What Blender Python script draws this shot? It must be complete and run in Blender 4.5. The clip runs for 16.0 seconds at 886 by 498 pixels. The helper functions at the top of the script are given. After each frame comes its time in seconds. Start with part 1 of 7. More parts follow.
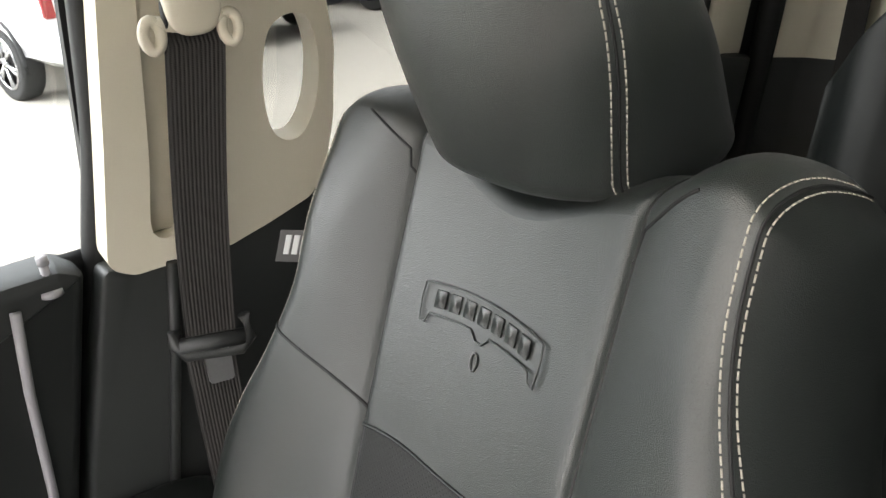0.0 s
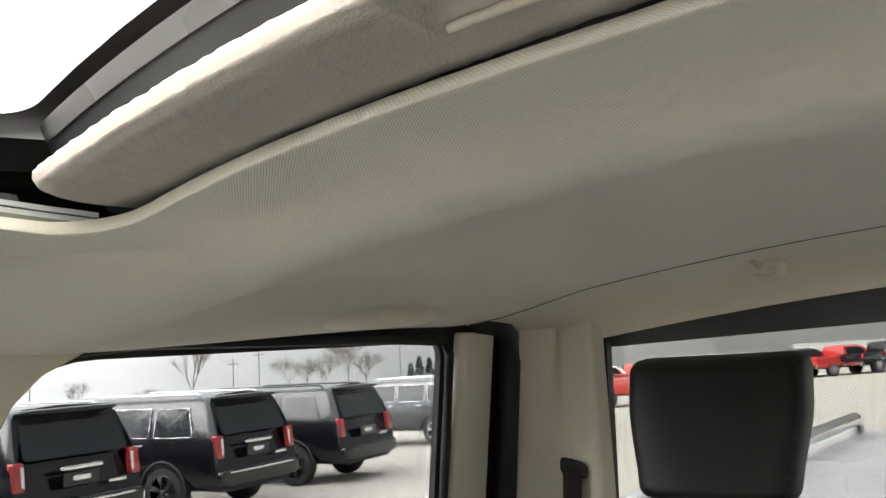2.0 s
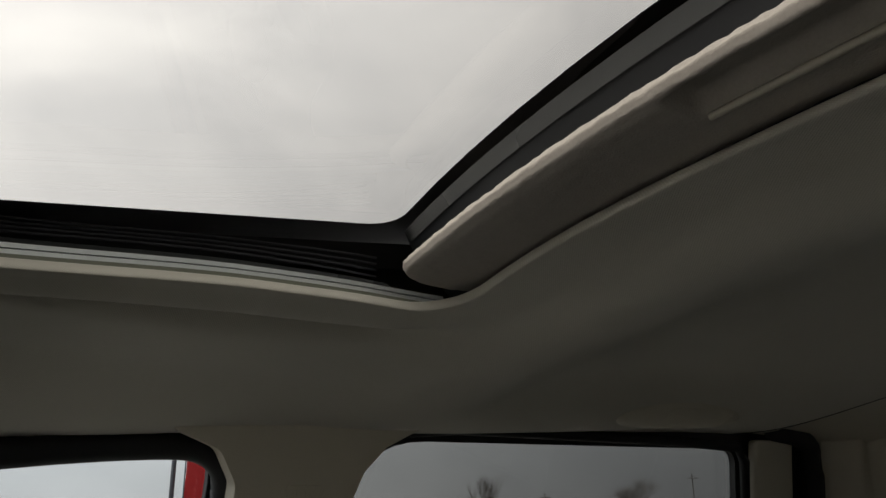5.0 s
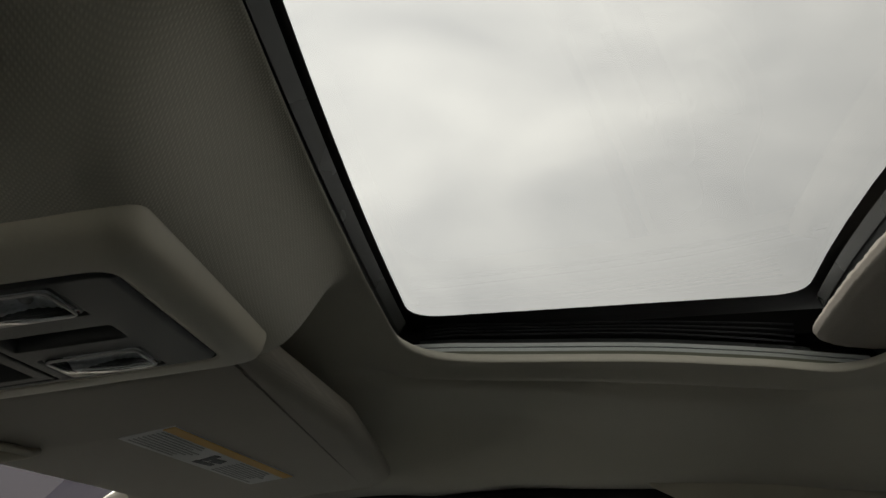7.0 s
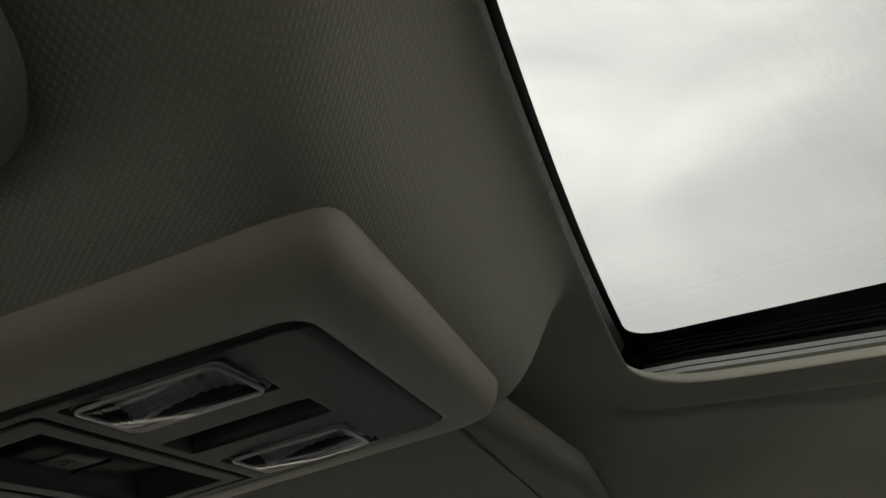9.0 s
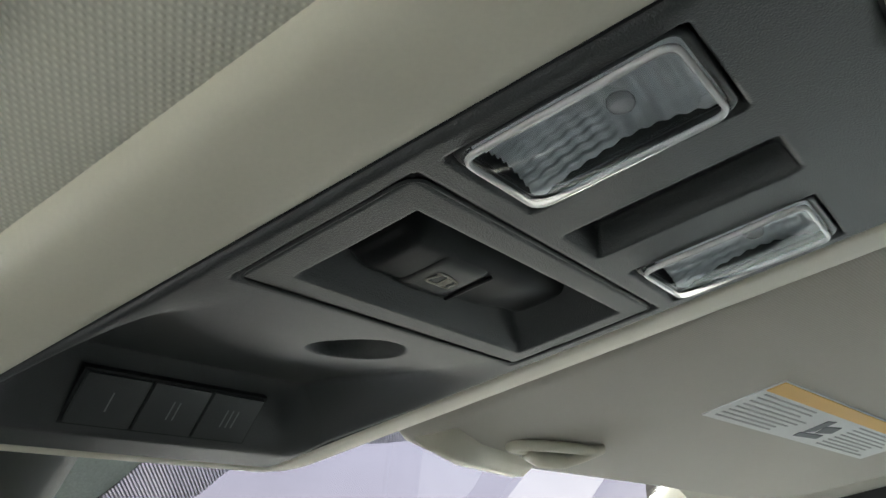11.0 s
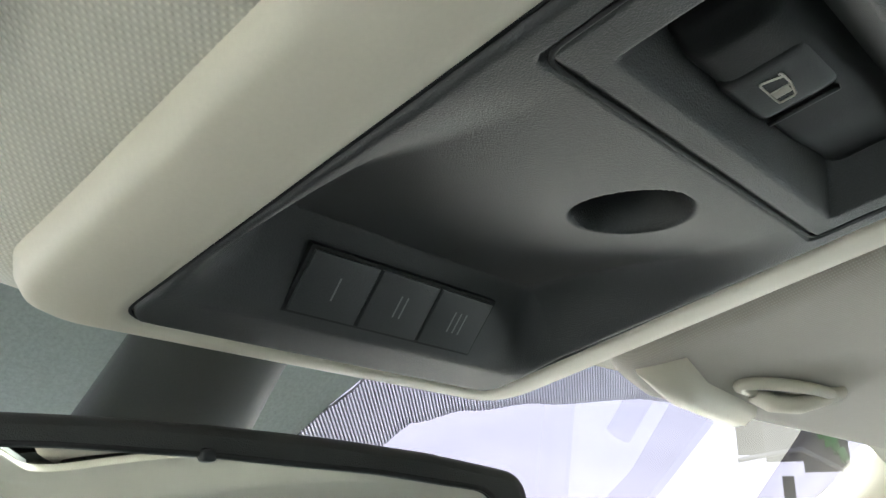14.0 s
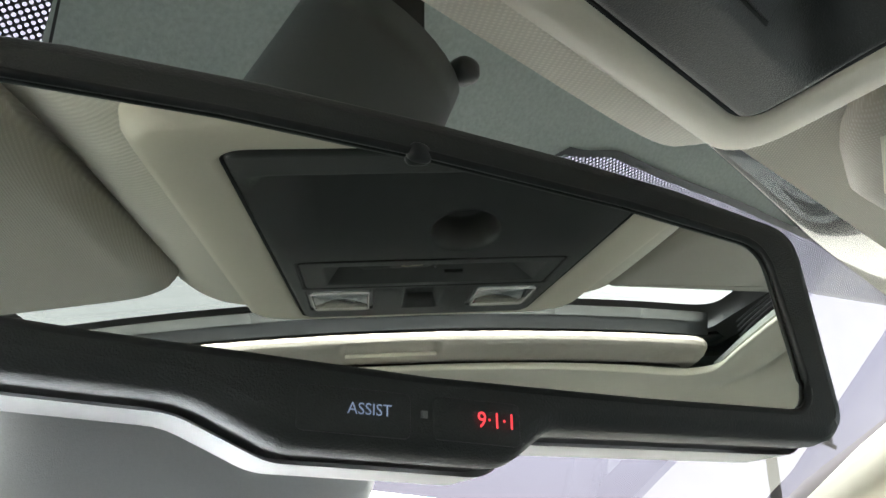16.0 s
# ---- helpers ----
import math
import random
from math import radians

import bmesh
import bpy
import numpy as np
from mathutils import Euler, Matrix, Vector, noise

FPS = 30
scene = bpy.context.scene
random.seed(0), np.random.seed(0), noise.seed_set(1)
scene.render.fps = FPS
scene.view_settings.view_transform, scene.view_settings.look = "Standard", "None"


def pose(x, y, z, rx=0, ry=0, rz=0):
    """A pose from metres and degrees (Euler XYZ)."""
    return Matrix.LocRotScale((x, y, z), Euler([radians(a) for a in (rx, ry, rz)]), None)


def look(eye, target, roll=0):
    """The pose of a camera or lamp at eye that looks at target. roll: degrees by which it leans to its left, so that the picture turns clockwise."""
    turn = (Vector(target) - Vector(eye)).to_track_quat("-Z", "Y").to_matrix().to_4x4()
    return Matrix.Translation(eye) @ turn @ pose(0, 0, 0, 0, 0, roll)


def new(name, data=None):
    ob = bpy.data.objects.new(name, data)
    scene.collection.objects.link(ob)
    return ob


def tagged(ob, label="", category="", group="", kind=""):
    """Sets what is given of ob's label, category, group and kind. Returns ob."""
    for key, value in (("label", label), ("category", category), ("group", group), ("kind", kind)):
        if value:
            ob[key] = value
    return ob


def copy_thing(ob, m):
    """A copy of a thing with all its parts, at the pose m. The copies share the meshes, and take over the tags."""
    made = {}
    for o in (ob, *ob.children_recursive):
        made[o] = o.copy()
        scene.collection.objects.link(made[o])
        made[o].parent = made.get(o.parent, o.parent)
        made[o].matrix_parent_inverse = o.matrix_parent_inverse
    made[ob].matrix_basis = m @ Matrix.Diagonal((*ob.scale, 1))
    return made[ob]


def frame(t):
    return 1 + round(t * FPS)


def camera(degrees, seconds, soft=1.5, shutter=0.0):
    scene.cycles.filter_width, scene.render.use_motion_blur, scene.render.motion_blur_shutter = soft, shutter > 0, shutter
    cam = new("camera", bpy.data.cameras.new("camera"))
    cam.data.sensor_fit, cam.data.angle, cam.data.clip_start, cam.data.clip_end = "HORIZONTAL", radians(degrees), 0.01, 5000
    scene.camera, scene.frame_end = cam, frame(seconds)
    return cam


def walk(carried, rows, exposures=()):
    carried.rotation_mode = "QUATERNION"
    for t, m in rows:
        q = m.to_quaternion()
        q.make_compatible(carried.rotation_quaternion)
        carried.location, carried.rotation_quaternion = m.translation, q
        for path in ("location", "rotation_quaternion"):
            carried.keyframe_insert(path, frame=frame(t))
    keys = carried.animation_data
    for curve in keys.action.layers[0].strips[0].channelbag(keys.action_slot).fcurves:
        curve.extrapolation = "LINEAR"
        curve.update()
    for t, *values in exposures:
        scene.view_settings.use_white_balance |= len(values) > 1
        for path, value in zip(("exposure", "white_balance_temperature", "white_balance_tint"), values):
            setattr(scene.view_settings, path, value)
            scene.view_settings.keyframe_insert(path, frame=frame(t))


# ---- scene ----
cam = camera(56.9, 16.0)
PATH = [
    (0, (0.0170, -0.0020, 1.6040), (1.4750, -1.0770, 0.7550), -3.50),
    (0.5, (-0.0140, 0.0170, 1.6350), (1.4070, -1.2820, 1.0930), -2.80),
    (1, (-0.0710, -0.0130, 1.6530), (1.3160, -1.4440, 1.4790), -4.10),
    (1.5, (-0.1090, -0.0020, 1.6860), (1.1830, -1.5230, 1.8130), -3.90),
    (2, (-0.1180, 0.0050, 1.6870), (1.1130, -1.5470, 1.9610), -3.30),
    (2.5, (-0.1090, 0.0070, 1.6730), (1.0820, -1.5460, 2.0820), -3.20),
    (3.2, (-0.0940, 0.0270, 1.6440), (1.0840, -1.5220, 2.1060), -2.50),
    (5.3, (-0.1999, 0.0931, 1.6161), (1.4917, -0.7728, 2.2396), 0.48),
    (5.5, (-0.2030, 0.0880, 1.6260), (1.5370, -0.6820, 2.2420), 1.35),
    (6, (-0.2302, 0.0669, 1.6220), (1.5988, -0.3762, 2.2952), 2.29),
    (6.5, (-0.2788, 0.0582, 1.6023), (1.5805, -0.0577, 2.3205), 3.43),
    (7, (-0.3377, 0.0515, 1.5953), (1.5163, 0.2114, 2.3252), 4.32),
    (7.5, (-0.3688, 0.0369, 1.6205), (1.4747, 0.3263, 2.3401), 4.79),
    (8, (-0.3688, 0.0302, 1.6273), (1.4227, 0.4313, 2.4208), 5.07),
    (8.5, (-0.3055, 0.0539, 1.6213), (1.4601, 0.5124, 2.4414), 3.47),
    (9, (-0.2379, 0.1119, 1.6221), (1.5250, 0.6016, 2.4298), -1.54),
    (9.5, (-0.2268, 0.1432, 1.6147), (1.4693, 0.8144, 2.4350), -1.20),
    (10, (-0.2150, 0.1530, 1.6091), (1.3975, 1.0716, 2.3547), 0.06),
    (10.2, (-0.2019, 0.1582, 1.6087), (1.3928, 1.1237, 2.3332), 0.13),
    (12.5, (-0.1572, 0.2352, 1.5960), (1.2420, 1.4882, 2.2833), -1.40),
    (13, (-0.1584, 0.2356, 1.5944), (1.2075, 1.5241, 2.2829), -0.27),
    (13.5, (-0.1554, 0.2399, 1.5922), (1.1842, 1.5502, 2.2912), 0.48),
    (14, (-0.1542, 0.2549, 1.5838), (1.1898, 1.5676, 2.2697), 0.59),
    (14.5, (-0.1469, 0.2981, 1.5583), (1.2185, 1.6083, 2.2058), 3.06),
    (15, (-0.1368, 0.3552, 1.5360), (1.2283, 1.6484, 2.2171), 1.70),
    (15.5, (-0.1323, 0.3725, 1.5319), (1.2451, 1.6673, 2.1849), -0.22),
    (16, (-0.1344, 0.3735, 1.5328), (1.2521, 1.6637, 2.1754), -0.45),
]
EXPOSURES = [
    (0, 2.74, 6900, 13),
    (0.5, 2.58, 6900, 13),
    (1, 2.64, 6830, 14),
    (1.5, 2.9, 6800, 14),
    (2, 2.68, 6750, 13),
    (3.2, 1.88, 6730, 13),
    (5.3, -0.12, 6750, 12),
    (7, -0.30, 6750, 9),
    (8.6, -0.38, 6750, 8),
    (9, -0.15, 6700, 7),
    (9.5, 1.35, 6550, 6),
    (10.2, 2.15, 6200, 5),
    (12.3, 3.28, 6150, 5),
    (13.6, 3.30, 6150, 5),
    (14.5, 3.25, 6000, 4),
    (15.3, 3.04, 6100, 4),
    (16, 2.82, 6200, 4),
]
walk(cam, [(t, look(eye, target, roll)) for t, eye, target, roll in PATH], EXPOSURES)

# ---- world and light: a bright overcast day ----
world = bpy.data.worlds.new("overcast_sky")
scene.world = world
world.use_nodes = True
wn, wl = world.node_tree.nodes, world.node_tree.links
wn.clear()
w_out = wn.new("ShaderNodeOutputWorld")
w_bg = wn.new("ShaderNodeBackground")
w_sky = wn.new("ShaderNodeTexSky")
w_sky.sky_type = "NISHITA"
w_sky.sun_disc = False
w_sky.sun_elevation = radians(32)
w_sky.sun_rotation = radians(32)
w_co = wn.new("ShaderNodeTexCoord")
w_map = wn.new("ShaderNodeMapping")
w_map.inputs["Scale"].default_value = (1.0, 1.0, 2.2)
w_n1 = wn.new("ShaderNodeTexNoise")
w_n1.inputs["Scale"].default_value = 2.6
w_n1.inputs["Detail"].default_value = 7.0
w_n1.inputs["Roughness"].default_value = 0.52
w_n1.inputs["Distortion"].default_value = 0.5
w_ramp = wn.new("ShaderNodeValToRGB")
w_ramp.color_ramp.elements[0].position, w_ramp.color_ramp.elements[0].color = 0.28, (6.1, 6.15, 6.05, 1)
w_ramp.color_ramp.elements[1].position, w_ramp.color_ramp.elements[1].color = 0.72, (9.4, 9.35, 8.95, 1)
w_mix = wn.new("ShaderNodeMixRGB")
w_mix.inputs["Fac"].default_value = 0.93
wl.new(w_co.outputs["Generated"], w_map.inputs["Vector"])
wl.new(w_map.outputs["Vector"], w_n1.inputs["Vector"])
wl.new(w_n1.outputs["Fac"], w_ramp.inputs["Fac"])
wl.new(w_sky.outputs["Color"], w_mix.inputs["Color1"])
wl.new(w_ramp.outputs["Color"], w_mix.inputs["Color2"])
# an overcast sky is about three times brighter overhead than at the horizon
w_sep = wn.new("ShaderNodeSeparateXYZ")
w_up = wn.new("ShaderNodeMapRange")
w_up.inputs["From Min"].default_value, w_up.inputs["From Max"].default_value = 0.0, 1.0
w_up.inputs["To Min"].default_value, w_up.inputs["To Max"].default_value = 0.76, 1.50
w_lum = wn.new("ShaderNodeMixRGB")
w_lum.blend_type = "MULTIPLY"
w_lum.inputs["Fac"].default_value = 1.0
wl.new(w_co.outputs["Generated"], w_sep.inputs["Vector"])
wl.new(w_sep.outputs["Z"], w_up.inputs["Value"])
wl.new(w_mix.outputs["Color"], w_lum.inputs["Color1"])
wl.new(w_up.outputs["Result"], w_lum.inputs["Color2"])
# the cloud is thinner and brighter towards the sun ahead
w_sun = wn.new("ShaderNodeVectorMath")
w_sun.operation = "DOT_PRODUCT"
w_sun.inputs[1].default_value = (0.48, 0.76, 0.44)
w_glow = wn.new("ShaderNodeMapRange")
w_glow.interpolation_type = "SMOOTHSTEP"
w_glow.inputs["From Min"].default_value, w_glow.inputs["From Max"].default_value = -0.6, 1.0
w_glow.inputs["To Min"].default_value, w_glow.inputs["To Max"].default_value = 0.34, 2.15
w_side = wn.new("ShaderNodeMixRGB")
w_side.blend_type = "MULTIPLY"
w_side.inputs["Fac"].default_value = 1.0
wl.new(w_co.outputs["Generated"], w_sun.inputs[0])
wl.new(w_sun.outputs["Value"], w_glow.inputs["Value"])
wl.new(w_lum.outputs["Color"], w_side.inputs["Color1"])
wl.new(w_glow.outputs["Result"], w_side.inputs["Color2"])
wl.new(w_side.outputs["Color"], w_bg.inputs["Color"])
w_bg.inputs["Strength"].default_value = 0.15
wl.new(w_bg.outputs["Background"], w_out.inputs["Surface"])

sun_data = bpy.data.lights.new("sun", "SUN")
sun_data.energy = 1.8
sun_data.angle = radians(35)
sun_data.color = (1.0, 0.97, 0.93)
sun = new("sun", sun_data)
sun.matrix_world = look((4.8, 7.6, 5.6), (0, 0, 0))

# ---- materials ----
def mat(name, color, rough=0.5, metal=0.0, grain=0.0, grain_scale=300.0, bump=0.0, bump_scale=600.0, spec=0.5, coat=0.0, patch=0.06, patch_scale=6.0, voronoi=False, sheen=0.0):
    """A surface with broad patches, fine grain and relief, in real-world size."""
    m = bpy.data.materials.new(name)
    m.use_nodes = True
    n, l = m.node_tree.nodes, m.node_tree.links
    b = n["Principled BSDF"]
    b.inputs["Roughness"].default_value = rough
    b.inputs["Metallic"].default_value = metal
    b.inputs["Specular IOR Level"].default_value = spec
    b.inputs["Coat Weight"].default_value = coat
    b.inputs["Sheen Weight"].default_value = sheen
    co = n.new("ShaderNodeTexCoord")
    n1 = n.new("ShaderNodeTexNoise")
    n1.inputs["Scale"].default_value = patch_scale
    n1.inputs["Detail"].default_value = 4
    l.new(co.outputs["Object"], n1.inputs["Vector"])
    n2 = n.new("ShaderNodeTexNoise")
    n2.inputs["Scale"].default_value = grain_scale
    n2.inputs["Detail"].default_value = 3
    l.new(co.outputs["Object"], n2.inputs["Vector"])
    add = n.new("ShaderNodeMath")
    add.operation = "MULTIPLY_ADD"
    l.new(n1.outputs["Fac"], add.inputs[0])
    add.inputs[1].default_value = patch * 2
    sub = n.new("ShaderNodeMath")
    sub.operation = "MULTIPLY_ADD"
    l.new(n2.outputs["Fac"], sub.inputs[0])
    sub.inputs[1].default_value = grain * 2
    sub.inputs[2].default_value = 1 - patch - grain
    l.new(sub.outputs[0], add.inputs[2])
    mul = n.new("ShaderNodeMixRGB")
    mul.blend_type = "MULTIPLY"
    mul.inputs["Fac"].default_value = 1
    mul.inputs["Color1"].default_value = (*color, 1)
    l.new(add.outputs[0], mul.inputs["Color2"])
    l.new(mul.outputs["Color"], b.inputs["Base Color"])
    r = n.new("ShaderNodeMath")
    r.operation = "MULTIPLY_ADD"
    l.new(n1.outputs["Fac"], r.inputs[0])
    r.inputs[1].default_value = 0.16
    r.inputs[2].default_value = max(0.02, rough - 0.08)
    l.new(r.outputs[0], b.inputs["Roughness"])
    if bump:
        if voronoi:
            t = n.new("ShaderNodeTexVoronoi")
            t.inputs["Scale"].default_value = bump_scale
            l.new(co.outputs["Object"], t.inputs["Vector"])
            h = t.outputs["Distance"]
        else:
            t = n.new("ShaderNodeTexNoise")
            t.inputs["Scale"].default_value = bump_scale
            t.inputs["Detail"].default_value = 2
            l.new(co.outputs["Object"], t.inputs["Vector"])
            h = t.outputs["Fac"]
        bp = n.new("ShaderNodeBump")
        bp.inputs["Strength"].default_value = bump
        bp.inputs["Distance"].default_value = 0.0006
        l.new(h, bp.inputs["Height"])
        l.new(bp.outputs["Normal"], b.inputs["Normal"])
    return m


def weave(name, color, pitch, depth=0.5, rough=0.9, contrast=0.25, axes=(1, 1, 0), angle=0.0, sheen=0.0):
    """A cloth: crossed threads of the given pitch in metres."""
    m = mat(name, color, rough, 0, 0.05, 900, 0, spec=0.2, patch=0.05, patch_scale=9, sheen=sheen)
    n, l = m.node_tree.nodes, m.node_tree.links
    b = n["Principled BSDF"]
    co = n.new("ShaderNodeTexCoord")
    mp = n.new("ShaderNodeMapping")
    mp.inputs["Rotation"].default_value = (0, 0, radians(angle))
    l.new(co.outputs["Object"], mp.inputs["Vector"])
    waves = []
    for k, on in enumerate(axes):
        if not on:
            continue
        w = n.new("ShaderNodeTexWave")
        w.wave_type, w.bands_direction, w.wave_profile = "BANDS", "XYZ"[k], "SIN"
        w.inputs["Scale"].default_value = math.pi / 10 / pitch
        w.inputs["Distortion"].default_value = 0.15
        w.inputs["Detail"].default_value = 0
        l.new(mp.outputs["Vector"], w.inputs["Vector"])
        waves.append(w.outputs["Fac"])
    h = waves[0]
    for w in waves[1:]:
        mx = n.new("ShaderNodeMath")
        mx.operation = "MULTIPLY"
        l.new(h, mx.inputs[0])
        l.new(w, mx.inputs[1])
        h = mx.outputs[0]
    bp = n.new("ShaderNodeBump")
    bp.inputs["Strength"].default_value = depth
    bp.inputs["Distance"].default_value = pitch * 0.3
    l.new(h, bp.inputs["Height"])
    l.new(bp.outputs["Normal"], b.inputs["Normal"])
    old = b.inputs["Base Color"].links[0].from_socket
    mu = n.new("ShaderNodeMixRGB")
    mu.blend_type = "MULTIPLY"
    mu.inputs["Fac"].default_value = contrast
    l.new(old, mu.inputs["Color1"])
    l.new(h, mu.inputs["Color2"])
    l.new(mu.outputs["Color"], b.inputs["Base Color"])
    return m


def glass(name, tint, gloss=0.04, rough=0.0):
    """A thin pane: clear through, with Fresnel gloss on top."""
    m = bpy.data.materials.new(name)
    m.use_nodes = True
    n, l = m.node_tree.nodes, m.node_tree.links
    n.remove(n["Principled BSDF"])
    tr = n.new("ShaderNodeBsdfTransparent")
    tr.inputs["Color"].default_value = (*tint, 1)
    gl = n.new("ShaderNodeBsdfGlossy")
    gl.inputs["Roughness"].default_value = rough
    lw = n.new("ShaderNodeLayerWeight")
    lw.inputs["Blend"].default_value = 0.5
    pw = n.new("ShaderNodeMath")
    pw.operation = "POWER"
    pw.inputs[1].default_value = 5.0
    l.new(lw.outputs["Facing"], pw.inputs[0])
    fr = n.new("ShaderNodeMath")
    fr.operation = "MULTIPLY_ADD"
    fr.inputs[1].default_value = 0.8
    fr.inputs[2].default_value = gloss
    l.new(pw.outputs[0], fr.inputs[0])
    mx = n.new("ShaderNodeMixShader")
    l.new(fr.outputs[0], mx.inputs["Fac"])
    l.new(tr.outputs["BSDF"], mx.inputs[1])
    l.new(gl.outputs["BSDF"], mx.inputs[2])
    l.new(mx.outputs["Shader"], n["Material Output"].inputs["Surface"])
    return m


def glow(name, color, strength):
    m = bpy.data.materials.new(name)
    m.use_nodes = True
    b = m.node_tree.nodes["Principled BSDF"]
    b.inputs["Base Color"].default_value = (*color, 1)
    b.inputs["Emission Color"].default_value = (*color, 1)
    b.inputs["Emission Strength"].default_value = strength
    return m


LINER = weave("headliner_knit", (0.665, 0.632, 0.532), 0.0015, 0.4, 0.95, 0.16, (1, 1, 0), 38, 0.2)
CREAM = mat("cream_plastic", (0.64, 0.595, 0.485), 0.5, 0, 0.04, 900, 0.12, 4500, patch=0.04)
CREAM_FLEECE = mat("cream_fleece", (0.42, 0.385, 0.335), 0.95, 0, 0.10, 500, 0.5, 700, spec=0.1, sheen=0.1)
VISOR_CLOTH = weave("visor_cloth", (0.48, 0.445, 0.375), 0.0011, 0.4, 0.95, 0.15, (1, 1, 0), 8, 0.2)
BLACK_PLASTIC = mat("black_grained_plastic", (0.0250, 0.0268, 0.0265), 0.46, 0, 0.25, 1600, 0.40, 2200, spec=0.6, patch=0.14, patch_scale=14)
SMOOTH_BLACK = mat("smooth_black_plastic", (0.012, 0.013, 0.014), 0.32, 0, 0.05, 500, 0.1, 900)
DARK_TRIM = mat("dark_door_plastic", (0.018, 0.020, 0.0195), 0.46, 0, 0.1, 1500, 0.25, 2500)
RUBBER = mat("black_rubber_seal", (0.007, 0.0075, 0.008), 0.62, 0, 0.08, 400, 0.2, 500)
LEATHER = mat("black_leather", (0.0092, 0.0125, 0.0114), 0.35, 0, 0.16, 500, 0.45, 1300, spec=1.0, patch=0.16, patch_scale=9, voronoi=True, sheen=0.02)
LEATHER_SOFT = mat("black_leather_side", (0.0065, 0.0082, 0.0078), 0.46, 0, 0.10, 500, 0.26, 1200, spec=0.35, patch=0.1, patch_scale=4, voronoi=True)
THREAD = mat("pale_grey_thread", (0.40, 0.375, 0.32), 0.8, 0, 0.1, 900)
DARK_THREAD = mat("dark_thread", (0.06, 0.06, 0.06), 0.8)
CHROME = mat("chrome", (0.75, 0.75, 0.76), 0.12, 1.0)
STEEL = mat("brushed_steel", (0.42, 0.42, 0.42), 0.32, 1.0, 0.08, 300)
ALUMINIUM = mat("aluminium_rail", (0.72, 0.75, 0.72), 0.38, 0.75, 0.08, 200)
GREY_STRIP = mat("grey_glossy_strip", (0.075, 0.078, 0.076), 0.28, 0.1, 0.05, 60)
OLIVE = mat("olive_painted_steel", (0.16, 0.165, 0.12), 0.45, 0, 0.08, 300)
RAIL_GREEN = mat("dark_green_grey_rubber", (0.016, 0.020, 0.018), 0.5, 0, 0.1, 400, 0.2, 700)
# Black print, with its reflection put into a lighter grey-green.
FRIT_FIELD = mat("ceramic_field_with_reflection", (0.40, 0.455, 0.435), 0.6, 0, 0.25, 500, 0.4, 600, patch=0.1)
ARM_GREY = mat("dark_grey_arm_plastic", (0.055, 0.062, 0.062), 0.42, 0, 0.15, 1500, 0.2, 2500)
GREY_PLASTIC = mat("grey_plastic", (0.30, 0.295, 0.31), 0.45, 0, 0.05, 500)
PALE_PLASTIC = mat("pale_grey_plastic", (0.66, 0.65, 0.67), 0.45, 0, 0.06, 1500, 0.15, 3000)
FRIT = mat("black_ceramic_edge", (0.020, 0.021, 0.023), 0.35, 0, 0.2, 350, 0.3, 500)
CLEAR_GLASS = glass("clear_glass", (0.58, 0.61, 0.635))
SHADE_BAND = glass("lavender_shade_band", (0.044, 0.041, 0.0525))
SCREEN_GLASS = glass("windscreen_glass", (0.80, 0.80, 0.83))
SUNROOF_GLASS = glass("sunroof_glass", (0.365, 0.365, 0.36), gloss=0.015)
TINT_GLASS = glass("tinted_glass", (0.405, 0.42, 0.43))
BACK_GLASS = glass("back_glass", (0.38, 0.395, 0.395))
MIRROR = mat("mirror_silver", (0.86, 0.88, 0.84), 0.0, 1.0, 0, 10, 0, patch=0.0)
MIRROR.node_tree.nodes["Principled BSDF"].inputs["Roughness"].links and MIRROR.node_tree.links.remove(MIRROR.node_tree.nodes["Principled BSDF"].inputs["Roughness"].links[0])
MIRROR.node_tree.nodes["Principled BSDF"].inputs["Roughness"].default_value = 0.01
LENS = glass("lamp_lens", (0.94, 0.95, 0.96), rough=0.05)
REFLECTOR = mat("lamp_reflector", (0.86, 0.87, 0.88), 0.30, 0.5, 0.2, 240, 0.5, 350)
WHITE_INK = mat("pale_grey_print", (0.55, 0.56, 0.56), 0.6)
DIM_INK = mat("grey_print", (0.17, 0.175, 0.175), 0.6)
BLUE_PRINT = glow("lit_blue_white_letters", (0.30, 0.36, 0.52), 0.08)
RED_PRINT = glow("lit_red_letters", (0.80, 0.04, 0.05), 0.28)
LABEL_WHITE = mat("paper_white", (0.72, 0.72, 0.70), 0.6, 0, 0.03, 200)
LABEL_YELLOW = mat("label_orange_yellow", (0.75, 0.45, 0.10), 0.6)
LABEL_INK = mat("label_dark_ink", (0.10, 0.10, 0.11), 0.6)
CAR_BLACK = mat("black_car_paint", (0.004, 0.0045, 0.006), 0.16, 0.0, 0.02, 50, coat=0.25, spec=0.4)
CAR_GREY = mat("dark_grey_car_paint", (0.035, 0.037, 0.042), 0.25, 0.2, 0.02, 50, coat=0.8)
CAR_WHITE = mat("white_car_paint", (0.80, 0.80, 0.80), 0.25, 0.0, 0.02, 50, coat=0.8)
CAR_RED = mat("red_car_paint", (0.42, 0.025, 0.02), 0.25, 0.0, 0.02, 50, coat=0.8)
CAR_GLASS = mat("dark_car_window", (0.008, 0.010, 0.012), 0.06, 0.0, 0.0, 10, spec=0.4)
TYRE = mat("tyre_rubber", (0.018, 0.018, 0.018), 0.8, 0, 0.2, 60, 0.6, 90)
RIM = mat("alloy_rim", (0.45, 0.45, 0.46), 0.28, 0.9)
